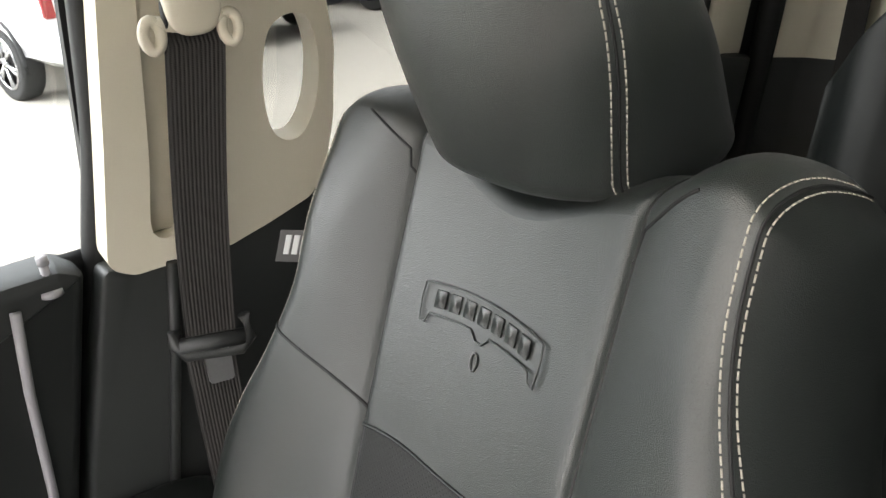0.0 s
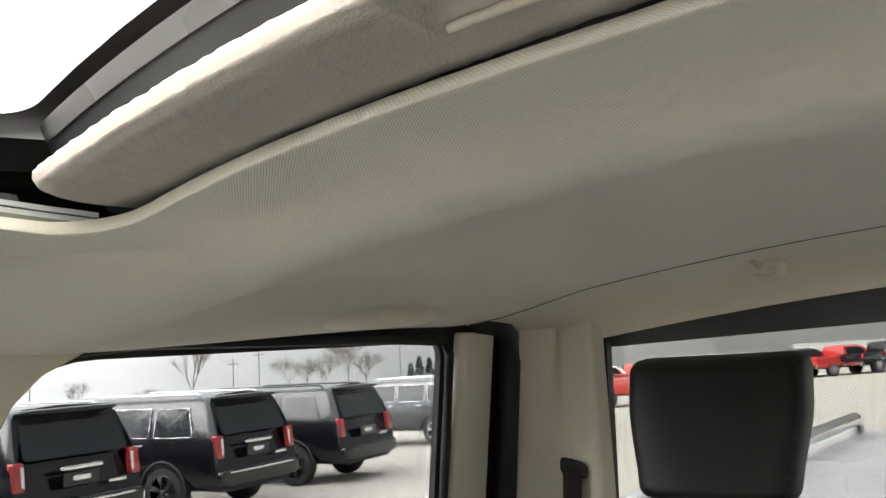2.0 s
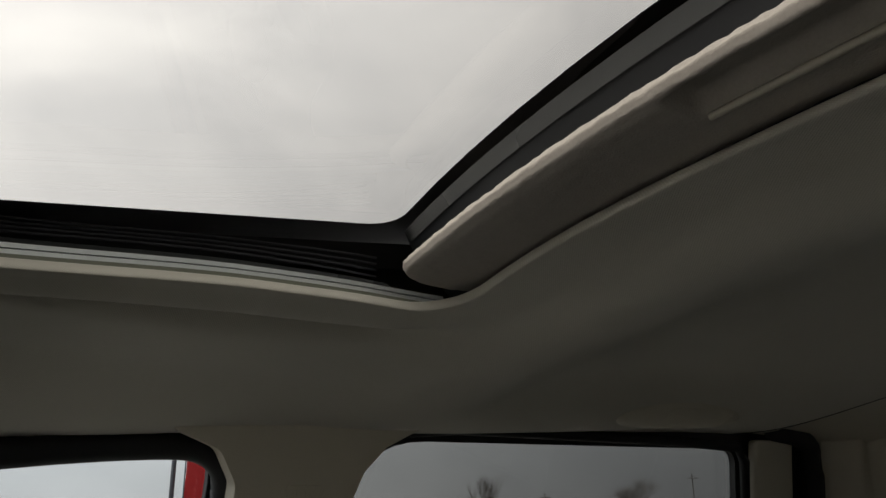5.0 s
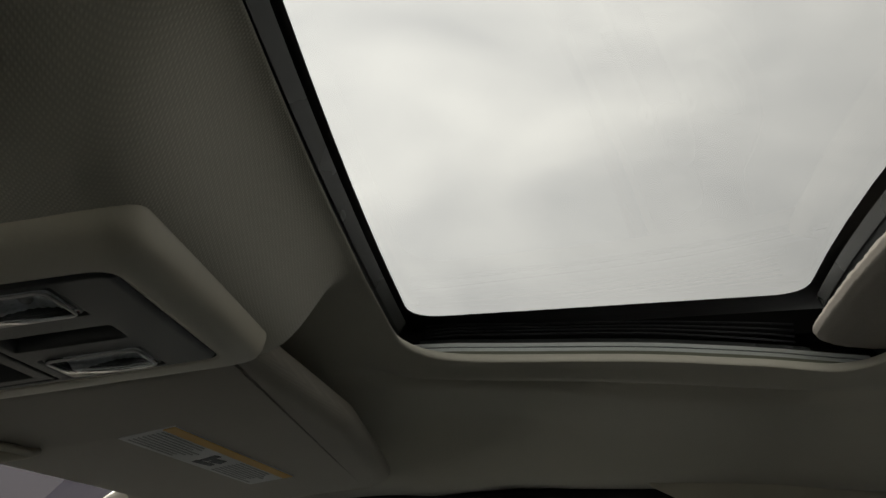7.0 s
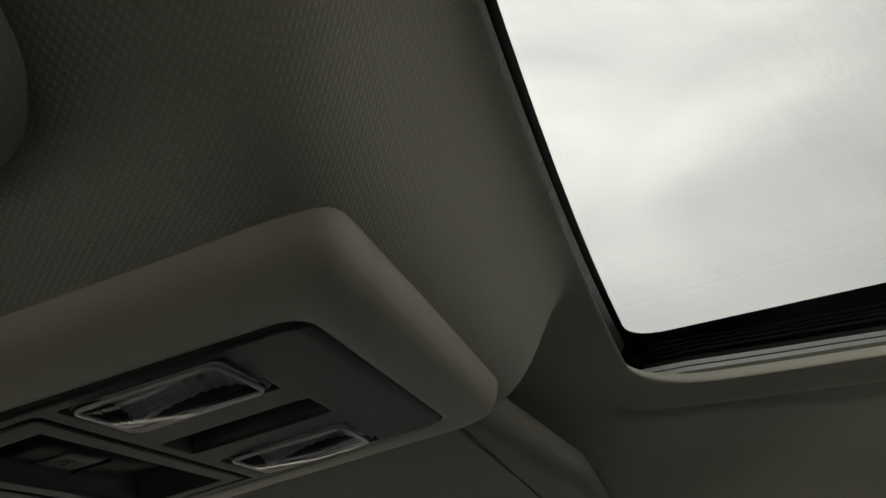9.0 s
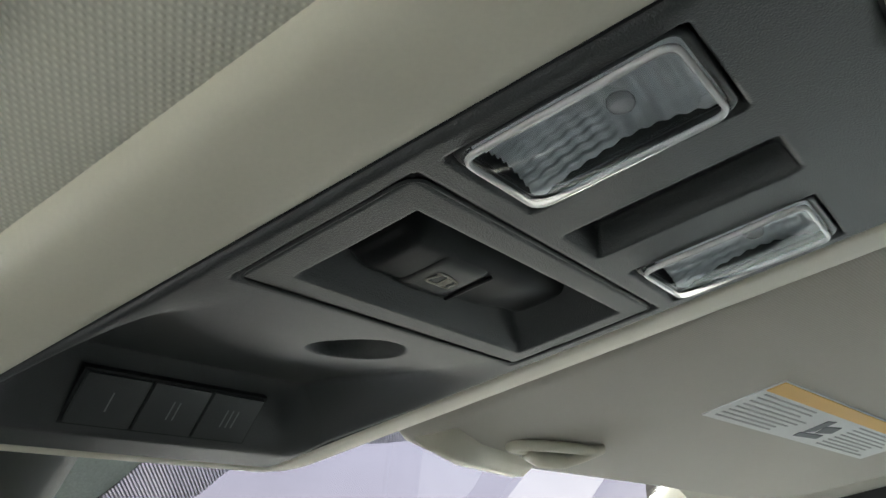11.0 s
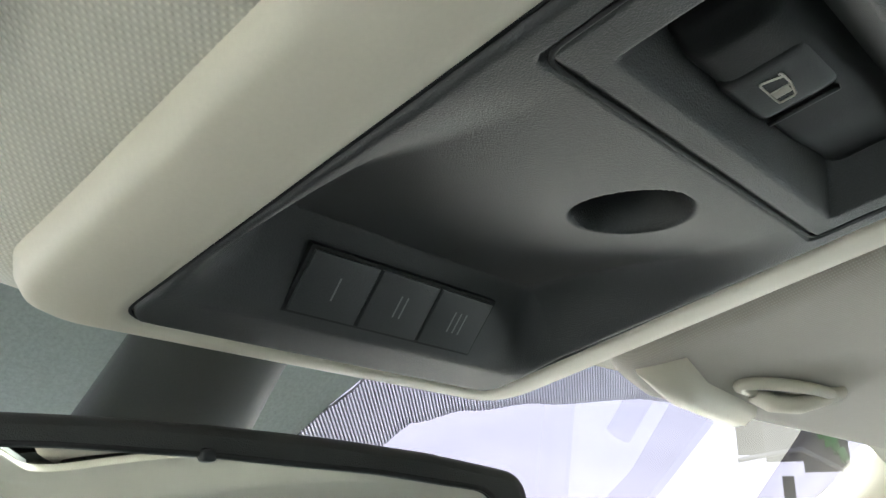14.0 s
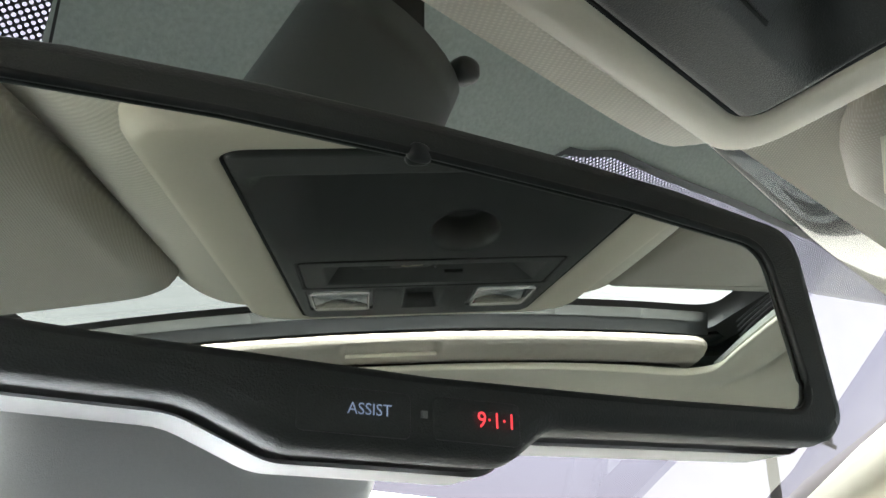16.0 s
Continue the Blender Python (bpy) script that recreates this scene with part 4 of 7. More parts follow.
v, f = grid(lambda x, b: con(x + 0.002, 0.3042 + 0.0118 * b, rocker_h(x) + 0.008 * abs(b) ** 6), span(-0.042, 0.044, 80), span(-1, 1, 24))
rocker = link("rocker_switch", v, f, SWITCH_BLACK, console, "black rocker switch")
v, f = grid(lambda x, b: con(x + 0.002, 0.3052 + 0.0086 * b, rocker_h(x) - 0.0005 + 0.0012 * abs(b) ** 8 + 0.0012 * abs((x + 0.0105) / 0.0105) ** 10), span(-0.021, 0.000, 24), span(-1, 1, 20))
link("switch_cap", v, f, SWITCH_CAP, rocker, "satin black centre cap")
v, f = tube([con(0.0028, 0.3052 + 0.0075 * b, rocker_h(0.0008) - 0.0004) for b in (-1, -0.5, 0, 0.5, 1)], 0.0006, 6)
link("cap_ridge", v, f, SWITCH_CAP, rocker)
icon = []
for pts in (rounded([(-0.0150, 0.2992), (-0.0110, 0.2992), (-0.0055, 0.3010), (-0.0055, 0.3074), (-0.0150, 0.3074)], 0.0011, 4) + [(-0.0136, 0.2992)], [(-0.0102, 0.2994), (-0.0102, 0.3074)]):
    icon.append(tube([con(a + 0.002, 0.3054 + 0.55 * (b - 0.3033), rocker_h(a) - 0.0006) for a, b in pts], 0.00028, 5))
icon.append(grid(lambda a, b: con(a + 0.002, 0.3054 + 0.55 * (b - 0.3033), rocker_h(a) - 0.0007), span(-0.0100, -0.0076, 3), span(0.3006, 0.3068, 3)))
v, f = joined(*icon)
link("roof_symbol", v, f, THREAD, rocker, "pale printed roof symbol", smooth=False)
v, f = box(0.008, 0.017, 0.2868, 0.2880, con(0, 0.2874, 0.0008)[2], con(0, 0.2874, 0.008)[2])
link("pull_tab", v, f, SWITCH_BLACK, console, "small black tab", smooth=False)


# three transmitter buttons in a dark gap on the sloping front wall of the bowl
def wall_pt(x, t, lift):
    a, b = Vector(con(x, 0.4165, 0.0130)), Vector(con(x, 0.4320, -0.0030))
    nrm = Vector((0, -0.72, -0.69))
    return tuple(a.lerp(b, t) + nrm * lift)


v, f = prism(rounded([(-0.0362, 0.06), (0.0362, 0.06), (0.0362, 0.86), (-0.0362, 0.86)], 0.0006, 3), lambda a, b, h: wall_pt(a, b, h), -0.003, 0.0005)
link("button_gap", v, f, RUBBER, console, "dark gap round the buttons", smooth=False)
for i in range(3):
    cx = (i - 1) * 0.0237
    poly = rounded([(cx - 0.0112, 0.10), (cx + 0.0112, 0.10), (cx + 0.0112, 0.82), (cx - 0.0112, 0.82)], 0.0006, 3)
    v, f = prism(poly, lambda a, b, h: wall_pt(a, b, h), -0.003, 0.0014, 0.0003)
    btn = link("transmitter_button", v, f, BLACK_PLASTIC, console, "black button with printed strokes")
    auto_smooth(btn)
    marks = []
    for k in range(i + 1):
        mx = cx + (k - i / 2) * 0.0024
        q = [wall_pt(mx - 0.0003, 0.32, 0.0017), wall_pt(mx + 0.0003, 0.32, 0.0017), wall_pt(mx + 0.0003, 0.60, 0.0017), wall_pt(mx - 0.0003, 0.60, 0.0017)]
        marks.append((q, [(0, 1, 2, 3)]))
    v, f = joined(*marks)
    link("stroke_mark", v, f, DIM_INK, btn, "grey printed strokes", smooth=False)

# ---- rear-view mirror ----
MX, MY, MZ, MA, MT, MR = -0.0184, 0.4870, 1.5819, radians(21.0), radians(-4.04), radians(-1.7)
mirror = thing("rear_view_mirror", (0.0, 0.56, 1.66), "wide black rear-view mirror with two lit call buttons on its chin", "mirror")


def mir(u, v, w):
    """u along the mirror, v up it, w out of its face."""
    up = Vector((-math.sin(MA) * math.sin(MT), -math.cos(MA) * math.sin(MT), math.cos(MT)))
    al = Vector((math.cos(MA), -math.sin(MA), 0))
    out = al.cross(up)
    c, s = math.cos(MR), math.sin(MR)
    u, v = 1.03 * u + 0.0005, 1.03 * v - 0.0016
    return tuple(Vector((MX, MY, MZ)) + al * (u * c - v * s) + up * (u * s + v * c) + out * w)


def mirror_outline(grow, chin):
    """The housing's outline: tapered ends, and a chin below for the buttons."""
    g = grow
    pts = [(0.1135 + g, -0.0195), (0.1085 + g, 0.0318 + g), (0.070, 0.0362 + g), (0.036, 0.0380 + g), (0.0, 0.0386 + g), (-0.036, 0.0380 + g), (-0.072, 0.0360 + g), (-0.1090 - g, 0.0310 + g), (-0.1140 - g, -0.0195)]
    rr = [0.012, 0.012, 0.3, 0.3, 0.3, 0.3, 0.3, 0.012, 0.012]
    if chin:
        pts += [(-0.1085 - g, -0.0245 - g), (-0.044, -0.0266 - g), (-0.0265, -0.0342 - g), (0.0180, -0.0348 - g), (0.0275, -0.0275 - g), (0.1080 + g, -0.0250 - g)]
        rr += [0.008, 0.02, 0.015, 0.008, 0.008, 0.010]
    else:
        pts += [(-0.1085 - g, -0.0245 - g), (-0.05, -0.0262 - g), (0.05, -0.0262 - g), (0.1080 + g, -0.0250 - g)]
        rr += [0.010, 0.3, 0.3, 0.012]
    return rounded(pts, rr, 6)


shell, inner_edge = mirror_outline(0.0, True), rounded([(0.1030, -0.0185), (0.0955, 0.0250), (0.052, 0.0280), (0.0, 0.0290), (-0.044, 0.0284), (-0.0965, 0.0250), (-0.1030, -0.0165), (-0.06, -0.0188), (0.0, -0.0205), (0.05, -0.0200)], [0.008, 0.010, 0.3, 0.3, 0.3, 0.010, 0.008, 0.3, 0.3, 0.3], 6)
rings = [(inset(shell, 0.010), -0.030), (inset(shell, 0.004), -0.026), (inset(shell, 0.001), -0.018), (shell, -0.004), (inset(shell, 0.0006), 0.000), (inset(shell, 0.002), 0.0018), (inset(shell, 0.0042), 0.0024)]
n = len(shell)
verts, faces = [], []
for ring, w in rings:
    verts += [mir(a, b, w) for a, b in ring]
for j in range(len(rings) - 1):
    for i in range(n):
        k = (i + 1) % n
        faces.append((j * n + i, j * n + k, (j + 1) * n + k, (j + 1) * n + i))
faces.append(tuple(range(n))[::-1])
housing = link("housing", verts, faces, BLACK_PLASTIC, mirror, "black grained housing with a back edge painted paler for the light there")
# face frame between housing and glass
bm = bmesh.new()
for loop in (inset(shell, 0.0042), inner_edge):
    vs = [bm.verts.new(mir(a, b, 0.0024)) for a, b in loop]
    for i in range(len(vs)):
        bm.edges.new((vs[i], vs[(i + 1) % len(vs)]))
bmesh.ops.triangle_fill(bm, use_beauty=True, edges=bm.edges[:])
part("face_frame", bm, BLACK_PLASTIC, housing, "black face frame")
v, f = prism(inset(inner_edge, -0.0012), mir, -0.006, 0.0008, 0.0)
link("mirror_glass", v, f, MIRROR, mirror, "silvered mirror glass", smooth=False)
v, f = joined(*[tube([mir(a, b, 0.0016) for a, b in inner_edge], 0.0011, 6, True)])
link("glass_rim", v, f, SMOOTH_BLACK, mirror, "thin black rim")
# housing's back half, seen under the chin, painted pale grey for light on it
rg = [(inset(shell, -0.0008), -0.012), (inset(shell, -0.0008), -0.026), (inset(shell, 0.006), -0.034)]
verts, faces = [], []
for ring, w in rg:
    verts += [mir(a, b, w) for a, b in ring]
for j in range(len(rg) - 1):
    for i in range(n):
        k = (i + 1) % n
        faces.append((j * n + i, j * n + k, (j + 1) * n + k, (j + 1) * n + i))
link("back_shell", verts, faces, GREY_PLASTIC, mirror, "back shell coloured grey for the light on its underside")
# call buttons
for u0, u1, nm in ((-0.0258, -0.0042, "assist_button"), (0.0002, 0.0190, "emergency_button")):
    poly = rounded([(u0, -0.0312), (u1, -0.0316), (u1, -0.0232), (u0, -0.0232)], 0.0015, 4)
    v, f = prism(poly, mir, 0.001, 0.0026, 0.0003)
    bt = link(nm, v, f, BLACK_PLASTIC, mirror, "flat black button")
    auto_smooth(bt)


def letters(text, width, height, at, material, parent, name, label):
    cu = bpy.data.curves.new(name, "FONT")
    cu.body, cu.size, cu.align_x, cu.align_y, cu.resolution_u = text, 1.0, "CENTER", "CENTER", 3
    tmp = bpy.data.objects.new(name, cu)
    me = bpy.data.meshes.new_from_object(tmp)
    bpy.data.objects.remove(tmp)
    xs, ys = [q.co.x for q in me.vertices], [q.co.y for q in me.vertices]
    for vv in me.vertices:
        vv.co = Vector(at(width * ((vv.co.x - min(xs)) / (max(xs) - min(xs)) - 0.5), height * ((vv.co.y - min(ys)) / (max(ys) - min(ys)) - 0.5)))
    me.materials.clear()
    me.materials.append(material)
    ob = new(name, me)
    ob.parent = parent
    ob.matrix_parent_inverse = parent.matrix_basis.inverted() if parent.type == "EMPTY" else Matrix()
    ob["label"] = label
    return ob


letters("ASSIST", 0.0084, 0.0021, lambda a, b: mir(-0.0126 + a, -0.0269 + b, 0.0034), BLUE_PRINT, mirror, "assist_lettering", "lit pale blue letters reading assist")
letters("9\u00b71\u00b71", 0.0076, 0.0030, lambda a, b: mir(0.0130 + a, -0.0270 + b, 0.0034), RED_PRINT, mirror, "emergency_lettering", "lit red digits")
v, f = prism([(-0.0022, -0.0275), (-0.0010, -0.0275), (-0.0010, -0.0262), (-0.0022, -0.0262)], mir, 0.001, 0.0030)
link("status_lamp", v, f, DIM_INK, mirror, "tiny grey status lamp", smooth=False)
# light sensor eye at the top of the glass
v, f = ellipsoid_box(*mir(-0.002, 0.0288, 0.0012), 0.0030, 0.002, 0.0022, 3, 20, 10)
link("sensor_eye", v, f, SMOOTH_BLACK, mirror, "small dark sensor eye")
# arm up to the glass, with its cable connector
v, f = grid(lambda a, t: (-0.026 + 0.050 * t + (0.034 - 0.004 * t) * math.cos(a), 0.537 + 0.007 * t + 0.018 * math.sin(a) * (1 - 0.2 * t), 1.590 + (0.093 - 0.010 * math.cos(a)) * t), [2 * math.pi * i / 28 for i in range(28)], span(0, 1, 8), True)
f.append(tuple(range(7 * 28, 8 * 28)))
link("mount_arm", v, f, ARM_GREY, mirror, "broad black mounting arm")
v, f = ellipsoid_box(0.0515, 0.536, 1.681, 0.0050, 0.005, 0.0045, 3, 16, 8)
link("cable_plug", v, f, SMOOTH_BLACK, mirror, "small black cable plug")
v, f = box(0.012, 0.029, 0.533, 0.546, 1.682, 1.697)
link("arm_notch", v, f, RUBBER, mirror, "black clip", smooth=False)
# grey sensor housing on the glass below and behind the mirror
v, f = ellipsoid_box(-0.008, 0.598, 1.570, 0.062, 0.030, 0.040, 5, 48, 20)
sens = link("sensor_housing", v, f, PALE_PLASTIC)
v, f = tube([(-0.008 + 0.0625 * math.copysign(abs(math.cos(a)) ** 0.4, math.cos(a)), 0.590, 1.570 + 0.0405 * math.copysign(abs(math.sin(a)) ** 0.4, math.sin(a))) for a in span(0, 2 * math.pi * 79 / 80, 80)], 0.0009, 6, True)
link("cover_seam", v, f, RUBBER, sens, "dark seam round the cover")
v, f = ellipsoid_box(-0.008, 0.566, 1.578, 0.030, 0.004, 0.012, 4, 24, 10)
link("cover_plate", v, f, PALE_PLASTIC, sens)
tagged(sens, "grey rounded sensor housing on the windscreen behind the mirror", "sensor")


# ---- sun visors ----
def visor_z(x, y):
    return 1.680 - 0.185 * (y - 0.28) - 0.045 * (abs(x) - 0.22)


def make_visor(s):
    vis = thing("sun_visor", (s * 0.36, 0.30, 1.69), "cream cloth sun visor folded up with a %s" % ("warning label and clip" if s > 0 else "rounded inner corner"), "sun visor", "sun visors")
    inner, back, r0 = (0.108, 0.196, 0.012) if s > 0 else (0.124, 0.212, 0.05)
    poly = rounded([(s * inner, back), (s * 0.33, 0.171), (s * 0.625, 0.172), (s * 0.64, 0.410), (s * 0.42, 0.430), (s * 0.19, 0.457), (s * 0.138, 0.445)], [r0, 0.3, 0.045, 0.05, 0.2, 0.03, 0.03], 10)
    if s < 0:
        poly = poly[::-1]
    rings = [(inset(poly, 0.004), 0.022), (inset(poly, 0.0), 0.014), (inset(poly, -0.001), 0.008), (inset(poly, 0.0025), 0.003), (inset(poly, 0.007), 0.0006), (inset(poly, 0.013), 0.0)]
    n = len(poly)
    verts, faces = [], []
    for ring, h in rings:
        verts += [(a, b, visor_z(a, b) + h) for a, b in ring]
    for j in range(len(rings) - 1):
        for i in range(n):
            k = (i + 1) % n
            faces.append((j * n + i, j * n + k, (j + 1) * n + k, (j + 1) * n + i))
    faces.append(tuple(range((len(rings) - 1) * n, len(rings) * n)))
    link("visor_panel", verts, faces, VISOR_CLOTH, vis)
    v, f = tube([(s * 0.150, 0.425, visor_z(s * 0.152, 0.425) + 0.004), (s * 0.19, 0.436, visor_z(s * 0.19, 0.436) + 0.004), (s * 0.25, 0.440, visor_z(s * 0.25, 0.44) + 0.005)], 0.012, 10)
    link("pivot_end", v, f, CREAM, vis, "cream padded pivot end")
    # retaining clip: a rounded boss with a dark mouth and a hook across it
    cz = lambda a, b: visor_z(s * a, b)
    ring = [(s * (0.232 + 0.030 * math.cos(t)), 0.406 - 0.22 * 0.030 * math.cos(t) + 0.0105 * math.sin(t), cz(0.232, 0.406) - 0.0020) for t in span(0, 2 * math.pi, 32)[:-1]]
    hook = [(s * 0.224, 0.418, cz(0.224, 0.418) - 0.001), (s * 0.230, 0.413, cz(0.230, 0.413) - 0.006), (s * 0.240, 0.405, cz(0.240, 0.405) - 0.0075), (s * 0.252, 0.398, cz(0.252, 0.398) - 0.004), (s * 0.262, 0.394, cz(0.262, 0.394) - 0.0005)]
    v, f = joined(tube(hook, 0.0062, 12, flat=0.7), tube(ring, 0.0030, 8, True))
    link("visor_clip", v, f, CREAM, vis, "cream plastic clip")
    # dark solid for the shade inside the clip's mouth
    v, f = ellipsoid_box(s * 0.222, 0.409, cz(0.222, 0.409) - 0.0005, 0.017, 0.0080, 0.0022, 2.5, 20, 8)
    link("clip_gap", v, f, DARK_TRIM, vis, "dark solid coloured as the shade inside the clip")
    if s > 0:
        # warning label: orange band, printed lines and a pictogram as plain bars
        o, ex, ey = Vector((0.241, 0.2835)), Vector((1.19, -0.140)), Vector((0.30, 0.92))

        def lab(a, b, h):
            p = o + ex * a + ey * b
            return (p.x, p.y, visor_z(p.x, p.y) - h)
        v, f = prism([(0, 0), (0.21, 0), (0.21, 0.052), (0, 0.052)], lab, 0.0, 0.0006)
        lb = link("warning_label", v, f, LABEL_WHITE, vis, "white paper warning label", smooth=False)
        v, f = prism([(0.001, 0.001), (0.209, 0.001), (0.209, 0.012), (0.001, 0.012)], lab, 0.0, 0.0011)
        link("warning_band", v, f, LABEL_YELLOW, lb, "orange-yellow heading band", smooth=False)
        bars = []
        rnd = random.Random(4)
        for r in range(8):
            b = 0.0155 + r * 0.0044
            for a0, a1 in ((0.006, 0.078), (0.126, 0.200)):
                e = a0 + (a1 - a0) * rnd.uniform(0.75, 1.0)
                bars.append(prism([(a0, b), (e, b), (e, b + 0.0011), (a0, b + 0.0011)], lab, 0.0, 0.0010))
        for v, f in bars:
            link("print_line", v, f, FAINT_INK, lb, "grey line of small print", smooth=False)
        pic = [prism([(0.088, 0.020), (0.096, 0.018), (0.099, 0.034), (0.092, 0.040)], lab, 0, 0.001), prism([(0.098, 0.026), (0.112, 0.022), (0.116, 0.031), (0.103, 0.036)], lab, 0, 0.001), prism([(0.090, 0.040), (0.114, 0.036), (0.116, 0.042), (0.092, 0.046)], lab, 0, 0.001)]
        v, f = joined(*pic)
        link("pictogram", v, f, LABEL_INK, lb, "black pictogram", smooth=False)


make_visor(1)
make_visor(-1)

# ---- right-hand pillars, doors and belts ----
B_OUT = [(-0.10, 1.745), (-0.14, 1.712), (-0.19, 1.693), (-0.212, 1.655), (-0.205, 1.52), (-0.187, 1.38), (-0.169, 1.258), (-0.195, 1.243), (-0.30, 1.243), (-0.345, 1.255), (-0.40, 1.273), (-0.420, 1.302), (-0.432, 1.36),
         (-0.436, 1.44), (-0.428, 1.49), (-0.408, 1.522), (-0.384, 1.548), (-0.366, 1.572), (-0.358, 1.60), (-0.361, 1.64), (-0.374, 1.672), (-0.402, 1.702), (-0.445, 1.724), (-0.50, 1.745)]
B_HOLE = [(-0.358, 1.455), (-0.368, 1.472), (-0.388, 1.479), (-0.407, 1.470), (-0.417, 1.430), (-0.412, 1.385), (-0.398, 1.355), (-0.382, 1.346), (-0.364, 1.354), (-0.354, 1.378), (-0.352, 1.420)]
# sunk channel behind the belt guide, arched at the top
B_RECESS = [(-0.219, 1.285), (-0.227, 1.36), (-0.234, 1.45), (-0.240, 1.54), (-0.246, 1.590), (-0.258, 1.610), (-0.275, 1.615), (-0.292, 1.604), (-0.300, 1.580), (-0.296, 1.545), (-0.286, 1.510), (-0.272, 1.47), (-0.260, 1.38), (-0.248, 1.285)]


def round_loop(pts, r):
    return rounded(pts, r, 4)


INW = 0.055
pillar_b = sheet_with_holes(round_loop(nearer(B_OUT, INW), 0.02), [flowing(nearer(B_HOLE, INW), True, 5), flowing(nearer(B_RECESS, INW), True, 4)], right_side(INW), 0.030, "door_pillar", CREAM, soft=0.010)
tagged(pillar_b, "cream moulded door pillar trim with a looped grab handle", "pillar", kind="structure")


def on_pillar(a, b, h):
    """A point of the pillar trim's face, h metres proud of it."""
    (y, z), = nearer([(a, b)], INW)
    return (side_x(z) - INW - h, y, z)


# floor of the belt recess
v, f = prism(inset(B_RECESS, -0.014), on_pillar, -0.022, -0.011)
link("recess_floor", v, f, CREAM, pillar_b, "sunk floor of the belt channel")
# embossed oval badge with a bar of raised letters
v, f = tube([on_pillar(-0.297 + 0.024 * math.cos(t), 1.649 - 0.016 * max(-0.35, math.sin(t)), 0.0004) for t in span(0, 2 * math.pi, 32)[:-1]], 0.0010, 6, True)
badge = link("embossed_badge", v, f, CREAM, pillar_b, "embossed shield outline")
v, f = joined(*[prism([(-0.281 - k * 0.0055, 1.650), (-0.2845 - k * 0.0055, 1.650), (-0.2845 - k * 0.0055, 1.642), (-0.281 - k * 0.0055, 1.642)], on_pillar, 0.0, 0.0012) for k in range(6)])
link("embossed_bars", v, f, CREAM, badge, smooth=False)

# lower dark pillar cover
LOW = nearer([(-0.166, 1.262), (-0.195, 1.245), (-0.30, 1.245), (-0.345, 1.258), (-0.44, 1.30), (-0.50, 1.0), (-0.46, 0.60), (-0.05, 0.60), (-0.105, 1.0)], INW)
v, f = prism(rounded(LOW, 0.012, 4), right_side(INW + 0.0), -0.05, -0.002, 0.006)
lowp = auto_smooth(link("pillar_lower_cover", v, f, DARK_TRIM))
tagged(lowp, "dark grained lower door pillar cover", "pillar", kind="structure")
v, f = tube([(side_x(z) - INW - 0.004, y, z) for y, z in nearer([(-0.232, 1.247), (-0.222, 1.15), (-0.20, 1.0), (-0.18, 0.85)], INW)], 0.006, 8)
link("cover_ridge", v, f, DARK_TRIM, lowp)

# front window rubber seal
v, f = tube([(side_x(z) - 0.010, y, z) for y, z in flowing(((-0.120, 1.0), (-0.158, 1.262), (-0.183, 1.40), (-0.195, 1.52), (-0.201, 1.620), (-0.198, 1.664), (-0.176, 1.688), (-0.13, 1.694), (0.0, 1.684), (0.14, 1.662), (0.26, 1.606), (0.40, 1.510), (0.58, 1.395)))], 0.017, 10, flat=0.9)
tagged(link("trim_front_seal", v, f, RUBBER), "black rubber door seal round the front window", "trim", kind="structure")

# seat belt on the door pillar
belt = thing("front_seat_belt", (0.70, -0.24, 1.20), "charcoal seat belt hanging from a cream guide on the pillar", "seat belt")
D = Vector((0.662, -0.243, 1.497))


def strap(path, width, across, uv_len=1.0):
    """A flat strap through points; across is its width direction."""
    verts, uvs, faces = [], [], []
    s = 0.0
    pts = [Vector(p) for p in path]
    n = 9
    for i, p in enumerate(pts):
        if i:
            s += (p - pts[i - 1]).length
        a = Vector(across[i] if isinstance(across, list) else across).normalized()
        t = (pts[min(i + 1, len(pts) - 1)] - pts[max(i - 1, 0)]).normalized()
        out = t.cross(a).normalized()
        for side in (1, -1):
            for k in range(n):
                u = k / (n - 1)
                verts.append(p + a * (width * (u - 0.5)) + out * (side * 0.0008))
                uvs.append((u, s))
    row = 2 * n
    for i in range(len(pts) - 1):
        for sd in (0, n):
            for k in range(n - 1):
                a0 = i * row + sd + k
                q = (a0, a0 + 1, a0 + 1 + row, a0 + row)
                faces.append(q if sd == 0 else q[::-1])
        for k0, k1 in ((0, n), (n - 1, 2 * n - 1)):
            faces.append((i * row + k0, i * row + k1, (i + 1) * row + k1, (i + 1) * row + k0))
    return verts, faces, uvs


across = Vector((0.22, 1.0, 0.0))
path = [Vector(D) + Vector((0, 0, 0.006)), D + Vector((-0.006, 0.0, -0.010))] + [D + Vector((-0.006 + 0.060 * t, 0.015 * t + 0.004 * math.sin(3 * t), -0.012 - 0.300 * t)) for t in span(0.08, 1.0, 12)]
v, f, uv = strap(path, 0.0475, across)
link("webbing", v, f, BELT, belt, "ribbed charcoal webbing", across=uv)
v, f, uv = strap([path[-1] + Vector((0.01, 0, 0.01)), path[-1] + Vector((0.012, 0.0, -0.1)), path[-1] + Vector((0.012, 0.0, -0.45))], 0.0475, across)
link("lower_webbing", v, f, BELT, belt, "ribbed charcoal webbing", across=uv)
# guide loop with two lobes
al = across.normalized()


def guide_pt(a, b, c):
    return tuple(D + al * a + Vector((0, 0, b)) + Vector((-0.98, 0.2, 0)) * c)


